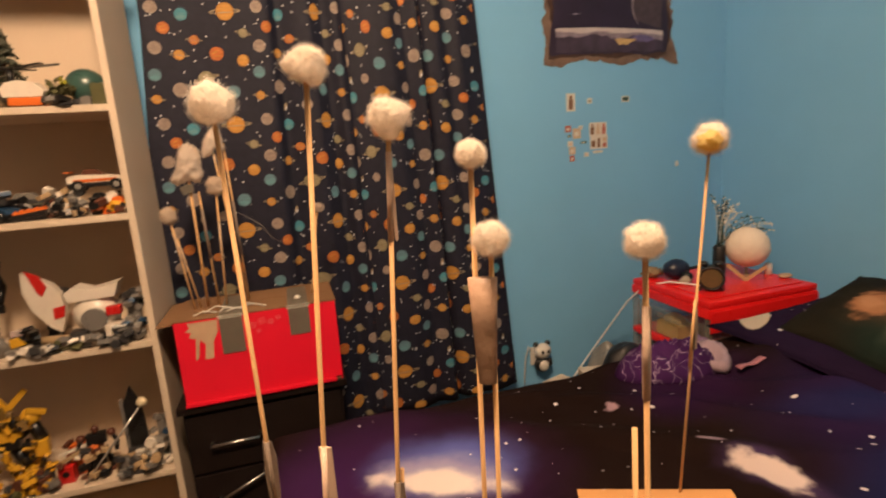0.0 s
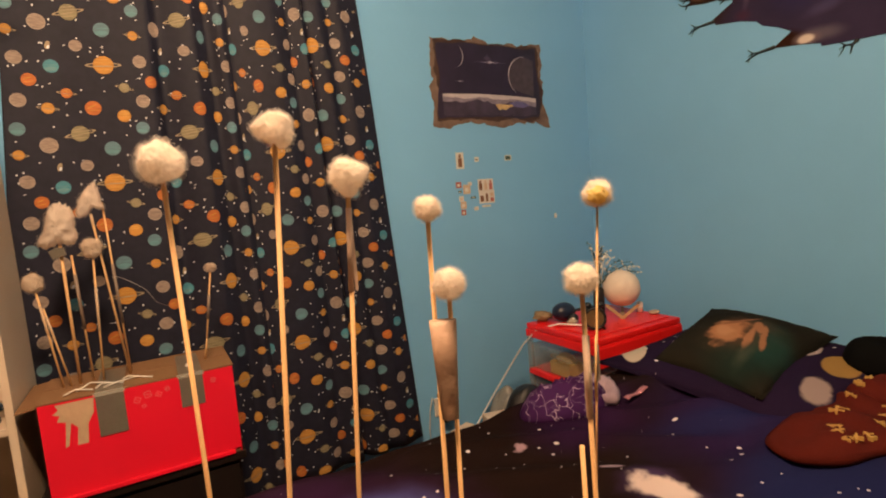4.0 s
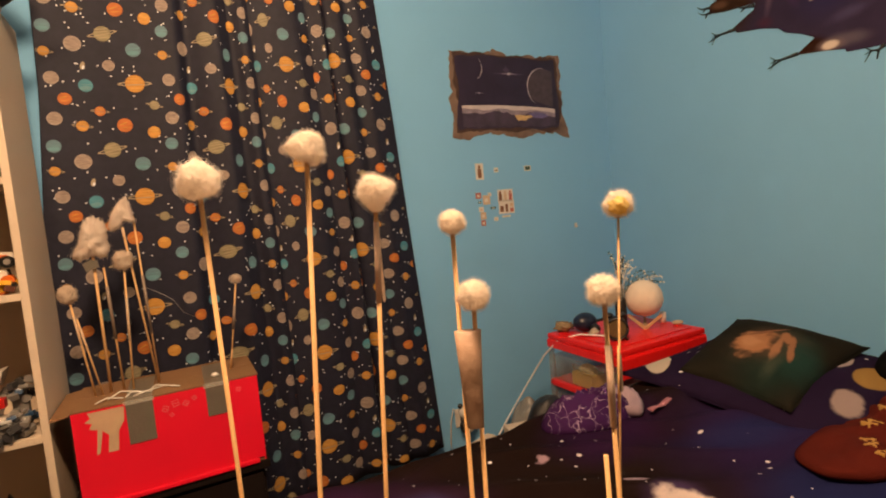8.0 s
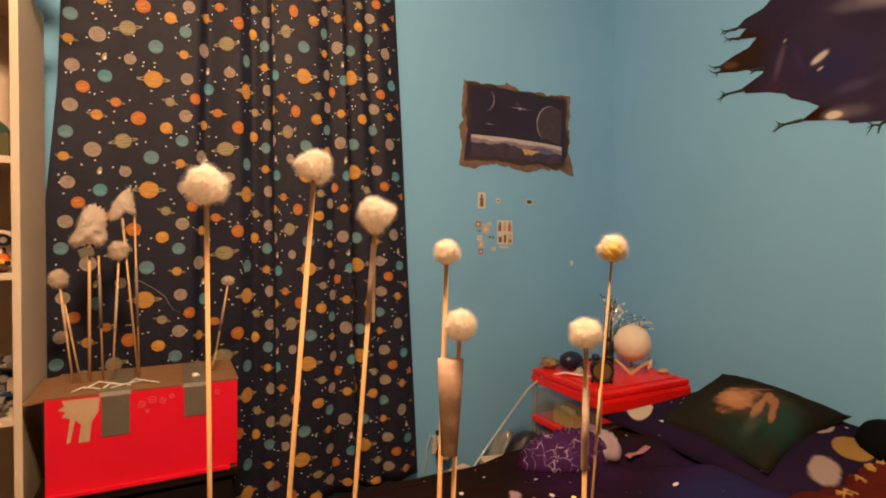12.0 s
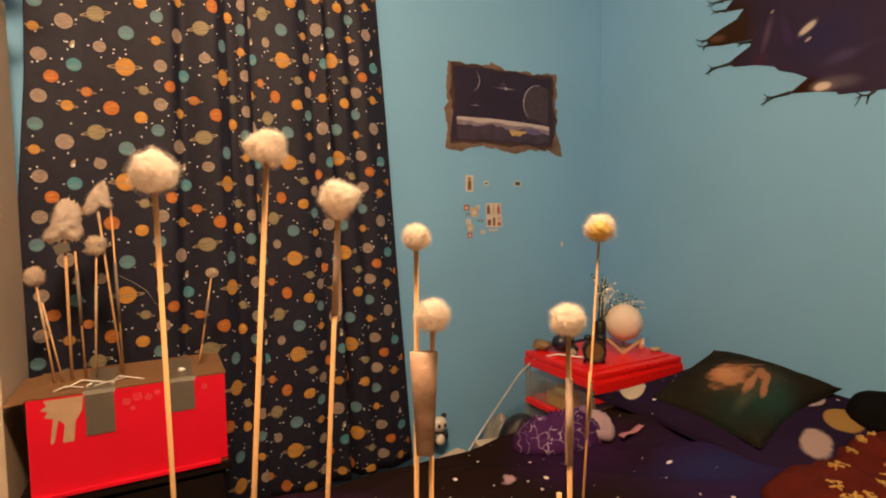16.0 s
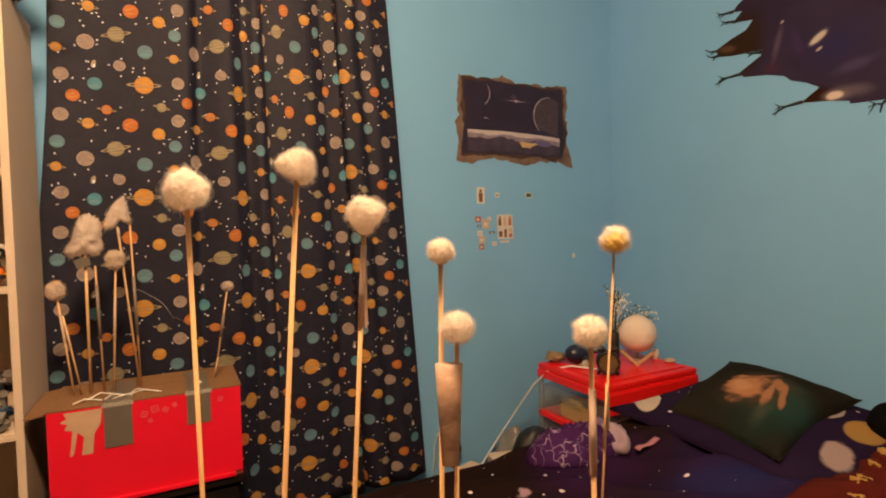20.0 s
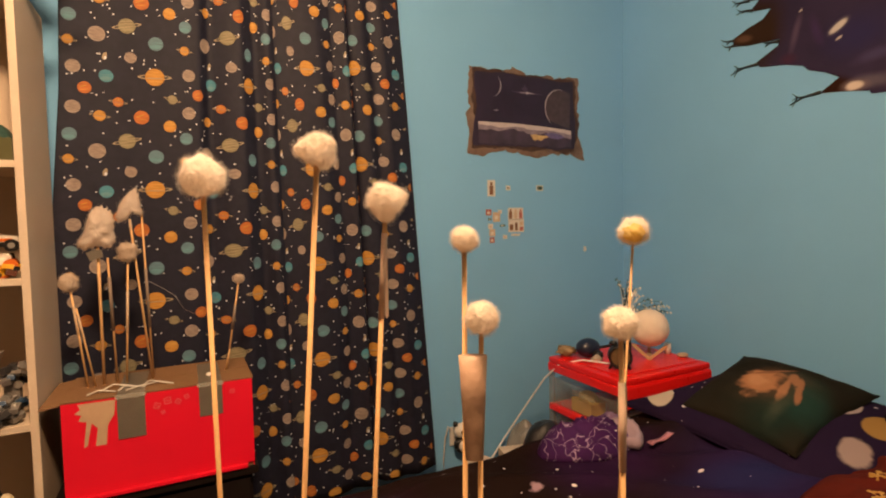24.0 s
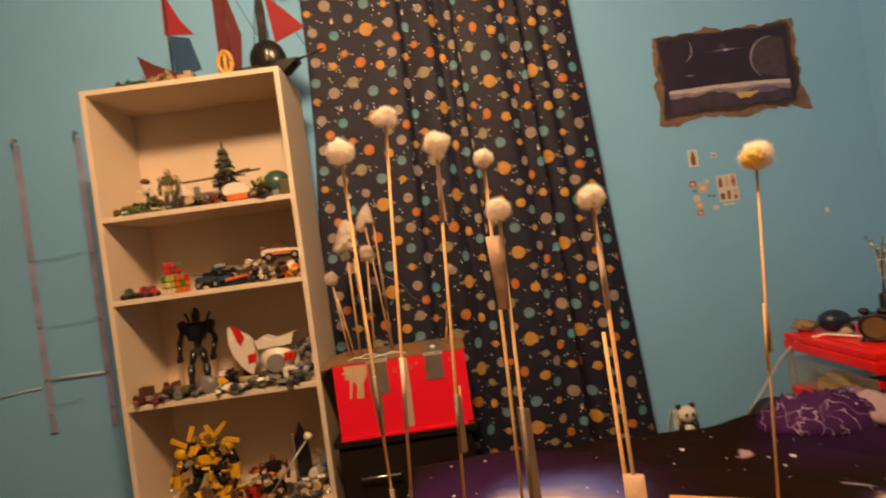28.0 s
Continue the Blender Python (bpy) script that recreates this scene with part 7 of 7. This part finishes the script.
# lower shelf
P["mustard"] = plastic("mustard_plastic", (0.16, 0.095, 0.022))
def yellow_robot(m):
    bm = bmesh.new()
    rnd = random.Random(6)
    for k in (-1, 1):
        rod((k * 0.045, 0, 0.0), (k * 0.05, -0.01, 0.06), 0.022, 0.018, 8, bm, 0)
        rod((k * 0.05, -0.01, 0.06), (k * 0.03, 0, 0.115), 0.014, 0.018, 8, bm, 1)
        box(k * 0.047 - 0.02, -0.045, 0, k * 0.047 + 0.02, 0.02, 0.022, 0.004, bm=bm)
        rod((k * 0.075, 0, 0.19), (k * 0.095, -0.02, 0.13), 0.014, 0.018, 8, bm, 1)
        box(k * 0.095 - 0.016, -0.045, 0.09, k * 0.095 + 0.016, -0.005, 0.135, 0.004, bm=bm)
        ball((k * 0.075, 0, 0.195), 0.026, 2, 0.2, bm=bm)
    box(-0.045, -0.03, 0.12, 0.045, 0.025, 0.20, 0.008, bm=bm, mi=1)
    box(-0.034, -0.036, 0.150, 0.030, -0.028, 0.185, 0.004, bm=bm)
    box(-0.018, -0.02, 0.20, 0.018, 0.015, 0.235, 0.006, bm=bm)
    for q in range(110):
        k = rnd.choice((-1, 1))
        z = rnd.uniform(0.02, 0.25)
        x = k * rnd.uniform(0.0, 0.060 + 0.05 * math.sin(z * 16))
        l, w = rnd.uniform(0.007, 0.019), rnd.uniform(0.004, 0.010)
        box(-l, -0.004, -w, l, 0.004, w, 0.001, bm=bm, m=pose(x, rnd.uniform(-0.055, 0.0), z, rnd.uniform(-50, 50), rnd.uniform(-80, 80), rnd.uniform(-50, 50)), mi=rnd.choice((0, 0, 1, 2, 2)))
    for x, z, a, l in ((-0.075, 0.235, 35, 0.030), (0.060, 0.262, -45, 0.032), (0.025, 0.258, 65, 0.026), (0.095, 0.215, 20, 0.024), (-0.035, 0.262, -70, 0.026), (0.085, 0.10, 70, 0.034), (-0.09, 0.15, -60, 0.026)):
        box(-l, -0.004, -0.008, l, 0.004, 0.008, 0.002, bm=bm, m=pose(x, -0.02, z, 0, a, 0))
    ob = part("toy_figure", bm, [P["yellow"], P["black"], P["mustard"]])
    ob.matrix_basis = m
    tagged(ob, "large yellow and black transforming robot figure", "toy figure")


yellow_robot(pose(-0.465, 2.19, Z4, 0, 0, 12) @ Matrix.Scale(1.05, 4))
model("toy_block", pose(-0.565, 2.13, Z4), "yellow toy block at the shelf edge", "toy", [("block", "yellow", slab(-0.022, -0.015, 0, 0.022, 0.02, 0.05)), ("foot", "yellow", slab(-0.03, -0.022, 0, 0.0, -0.0155, 0.02))])
model("toy_robot", pose(-0.305, 2.16, Z4), "small red and cream brick robot", "toy robot", [("body", "red", slab(-0.02, -0.015, 0.0, 0.02, 0.015, 0.05)), ("eye", "black", rod((0, -0.0155, 0.03), (0, -0.018, 0.03), 0.009)), ("blade", "tan", box(-0.045, -0.004, 0.0, 0.045, 0.004, 0.012, 0.002, m=pose(0.01, 0, 0.065, 0, -25, 0))), ("blade", "white", box(-0.04, -0.004, 0.0, 0.04, 0.004, 0.010, 0.002, m=pose(0.02, 0.01, 0.085, 0, -15, 0)))])
figure("toy_figure", pose(-0.222, 2.18, Z4, 0, 0, 10), 0.15, "black", "brown", "black cloaked toy warrior figure", 1.2)
mech("toy_engine", pose(-0.215, 2.15, Z4 + 0.0), ["black", "dark", "tan", "brown"], "black and copper brick engine", 41, 14, 0.034, 0.10)
model("toy_staff", pose(-0.20, 2.115, Z4), "long grey toy staff leaning on the models", "toy staff", [("shaft", "silver", rod((-0.05, 0.0, 0.002), (0.115, 0.05, 0.195), 0.0035)), ("knob", "cream", ball((0.12, 0.052, 0.205), 0.016, 2, 0.2))])


def sail_ship(m):
    e = empty("toy_spaceship", m, "grey brick starfighter with tall black wing", "toy spaceship")
    part("wing", prism([(-0.012, 0.02), (0.045, 0.02), (0.035, 0.20), (0.012, 0.255), (-0.012, 0.20)], -0.004, 0.004), P["black"], e)
    part("wing_edge", box(-0.022, -0.006, 0.02, -0.0125, 0.006, 0.215, 0.002), P["grey"], e)
    part("hull", box(-0.02, -0.02, 0.0, 0.085, 0.05, 0.055, 0.01), P["dark"], e)
    part("nose", slab(-0.045, -0.055, 0.0, 0.025, -0.0205, 0.045), P["tan"], e)
    part("gun", rod((0.03, -0.03, 0.05), (0.08, -0.035, 0.085), 0.012, 0.008), P["silver"], e)
    for x in (-0.03, 0.012):
        part("headlight", rod((x, -0.0552, 0.022), (x, -0.059, 0.022), 0.007), P["white"], e)


sail_ship(pose(-0.125, 2.19, Z4))
mech("toy_mech", pose(-0.058, 2.15, Z4), ["silver", "grey", "dark", "white"], "silver and grey brick walker", 51, 22, 0.038, 0.085)

# top of the bookcase
model("toy_greenery", pose(-0.545, 2.17, ZT), "low olive brick shrubs on the bookcase top", "toy", [("shrub", "olive", bush((-0.04, 0, 0.006), 0.036, 60, 4, 0.5)), ("shrub", "green", bush((0.03, 0, 0.008), 0.042, 70, 5, 0.6)), ("shrub", "tan", bush((0.13, -0.02, 0.006), 0.045, 60, 6, 0.35)), ("twig", "olive", rod((0.05, 0, 0.02), (0.08, 0, 0.05), 0.005, 0.002))])


def pirate_boat(m, hull, sail, label, s=1.0):
    e = empty("toy_ship", m, label, "toy ship")
    bm = prism([(-0.11 * s, 0.125 * s), (-0.085 * s, 0.03 * s), (-0.045 * s, 0.0), (0.06 * s, 0.0), (0.085 * s, 0.035 * s), (0.03 * s, 0.045 * s), (-0.05 * s, 0.085 * s)], -0.028 * s, 0.028 * s)
    part("hull", bm, P[hull], e)
    part("rail", box(-0.04 * s, -0.031 * s, 0.030 * s, 0.07 * s, -0.0285 * s, 0.040 * s, 0.001), P["brown"], e)
    part("mast", rod((0.0, 0, 0.03 * s), (0.0, 0, 0.36 * s), 0.004), P["black"], e)
    part("sail", prism([(-0.012 * s, 0.20 * s), (0.095 * s, 0.19 * s), (0.05 * s, 0.25 * s), (-0.006 * s, 0.37 * s)], -0.002, 0.002), P[sail], e)
    part("lower_sail", prism([(-0.004 * s, 0.20 * s), (0.075 * s, 0.18 * s), (0.105 * s, 0.06 * s), (0.01 * s, 0.04 * s)], 0.003, 0.006), P["blue"], e)
    return e


pirate_boat(pose(-0.395, 2.19, ZT), "maroon", "sail_red", "maroon toy sailing ship with a red triangular sail")


def big_ship(m):
    e = empty("toy_ship", m, "black toy pirate ship with maroon and red sails", "toy ship")
    part("hull", prism([(-0.08, 0.03), (-0.06, 0.0), (0.14, 0.0), (0.20, 0.05), (0.10, 0.045), (0.02, 0.035)], -0.035, 0.035), P["black"], e)
    part("stern_cabin", ball((0.085, 0, 0.064), 0.072, 3, 0.08, 3, (0.95, 0.6, 1.0)), P["black"], e, smooth=True)
    part("bowsprit", rod((0.15, 0, 0.04), (0.29, 0.01, 0.085), 0.007, 0.003), P["black"], e)
    part("bow_block", ball((0.172, 0, 0.040), 0.018, 2, 0.4, 3), P["black"], e)
    part("mast", rod((-0.05, 0, 0.02), (-0.05, 0, 0.42), 0.0045), P["black"], e)
    part("mast", rod((0.075, 0, 0.05), (0.075, 0, 0.42), 0.0045), P["black"], e)
    part("sail", prism([(-0.095, 0.05), (-0.015, 0.045), (0.0, 0.17), (-0.02, 0.25), (-0.05, 0.36), (-0.09, 0.36)], -0.004, 0.0), P["maroon"], e)
    part("rolled_sail", prism([(0.060, 0.12), (0.090, 0.12), (0.095, 0.25), (0.08, 0.36), (0.062, 0.25)], -0.006, 0.006), P["black"], e)
    for k in range(4):
        part("shroud", rod((0.045 + 0.02 * k, -0.02, 0.10), (0.073 + 0.003 * k, 0, 0.36), 0.0018), P["black"], e)
    part("pennant", prism([(0.120, 0.125), (0.235, 0.170), (0.17, 0.24), (0.10, 0.31)], -0.002, 0.002), P["sail_red"], e)
    part("stay", rod((0.075, 0, 0.40), (0.24, 0.008, 0.075), 0.0015), P["dark"], e)
    part("stay", rod((-0.05, 0, 0.40), (0.075, 0, 0.12), 0.0015), P["dark"], e)
    part("lantern", rod((0.09, -0.035, 0.05), (0.095, -0.045, 0.085), 0.006), P["silver"], e)


big_ship(pose(-0.130, 2.20, ZT))
gold = tube([(0.024 * math.cos(a), 0, 0.048 + 0.040 * math.sin(a)) for a in [k * 2 * math.pi / 20 for k in range(21)]], 0.008, 8)
model("gold_medallion", pose(-0.182, 2.135, ZT), "oval gold medallion standing on the bookcase", "medallion", [("ring", "gold", gold), ("emblem", "gold", box(-0.006, -0.003, 0.012, 0.006, 0.003, 0.085, 0.002)), ("plate", "brown", ball((0, 0.004, 0.048), 0.036, 2, squash=(0.6, 0.08, 1)))])
for k, x in enumerate((-0.34, -0.315)):
    model("toy_crate", pose(x, 2.13, ZT), "small tan brick crate beside the ships", "toy", [("crate", "tan", slab(-0.012, -0.012, 0, 0.012, 0.012, 0.02 + 0.012 * k))])
model("power_adapter", pose(-0.005, 2.30, ZT), "white cable end lying on the bookcase top", "cable", [("lead", "white", tube([(-0.03, 0.02, 0.004), (0.0, 0.0, 0.004), (0.015, -0.05, 0.004), (0.022, -0.08, 0.004)], 0.004))])


# small loose brick builds filling the gaps between the models
for x, y, z, cols, lab, seed, n, w, h in (
        (-0.33, 2.14, Z1, ["dark", "grey", "brown", "tan"], "low dark brick vehicle on the shelf", 61, 20, 0.045, 0.035),
        (-0.415, 2.14, Z1, ["grey", "olive", "dark", "tan"], "small grey and olive brick hut", 62, 14, 0.035, 0.03),
        (-0.125, 2.125, Z1, ["dark", "tan", "grey", "black"], "loose grey brick parts on the shelf", 63, 12, 0.03, 0.018),
        (-0.60, 2.14, Z1, ["green", "olive", "olive"], "low green brick hedge", 64, 14, 0.035, 0.025),
        (-0.315, 2.20, Z2, ["black", "blue", "dark", "black"], "dark brick motorbike behind the racer", 65, 20, 0.055, 0.075),
        (-0.235, 2.20, Z2, ["black", "dark", "brown", "grey"], "black brick buggy on the shelf", 66, 20, 0.050, 0.050),
        (-0.145, 2.13, Z2, ["white", "tan", "black", "grey"], "pale brick droid at the shelf front", 67, 16, 0.030, 0.050),
        (-0.055, 2.14, Z2, ["orange", "brown", "black", "yellow"], "brown and orange brick buggy", 68, 16, 0.035, 0.035),
        (-0.585, 2.135, Z3, ["maroon", "brown", "grey", "pink"], "row of small brown brick parts", 69, 16, 0.055, 0.025),
        (-0.47, 2.15, Z3, ["dark", "grey", "olive", "black"], "dark brick scrap round the robot's feet", 70, 20, 0.055, 0.040),
        (-0.30, 2.13, Z3, ["grey", "silver", "white", "dark"], "small silver brick cart", 71, 16, 0.050, 0.025),
        (-0.19, 2.14, Z3, ["grey", "tan", "white", "olive"], "pale brick animal at the shelf front", 72, 18, 0.050, 0.035),
        (-0.055, 2.135, Z3, ["dark", "grey", "blue", "silver"], "grey brick engine at the shelf end", 73, 20, 0.040, 0.060),
        (-0.36, 2.14, Z4, ["dark", "brown", "grey", "yellow"], "dark and yellow brick machine", 74, 22, 0.050, 0.070),
        (-0.40, 2.14, Z4, ["yellow", "dark", "olive", "yellow"], "yellow brick digger on the lower shelf", 75, 22, 0.045, 0.070),
        (-0.27, 2.20, Z4, ["orange", "white", "dark", "brown"], "orange and white brick rover", 76, 22, 0.045, 0.110),
        (-0.10, 2.13, Z4, ["dark", "tan", "silver", "grey"], "silver brick train at the shelf front", 77, 24, 0.055, 0.060),
        (-0.045, 2.22, Z4, ["grey", "dark", "silver", "blue"], "tall grey brick robot by the side panel", 78, 24, 0.035, 0.150)):
    mech("toy_build", pose(x, y, z), cols, lab, seed, n, w, h)
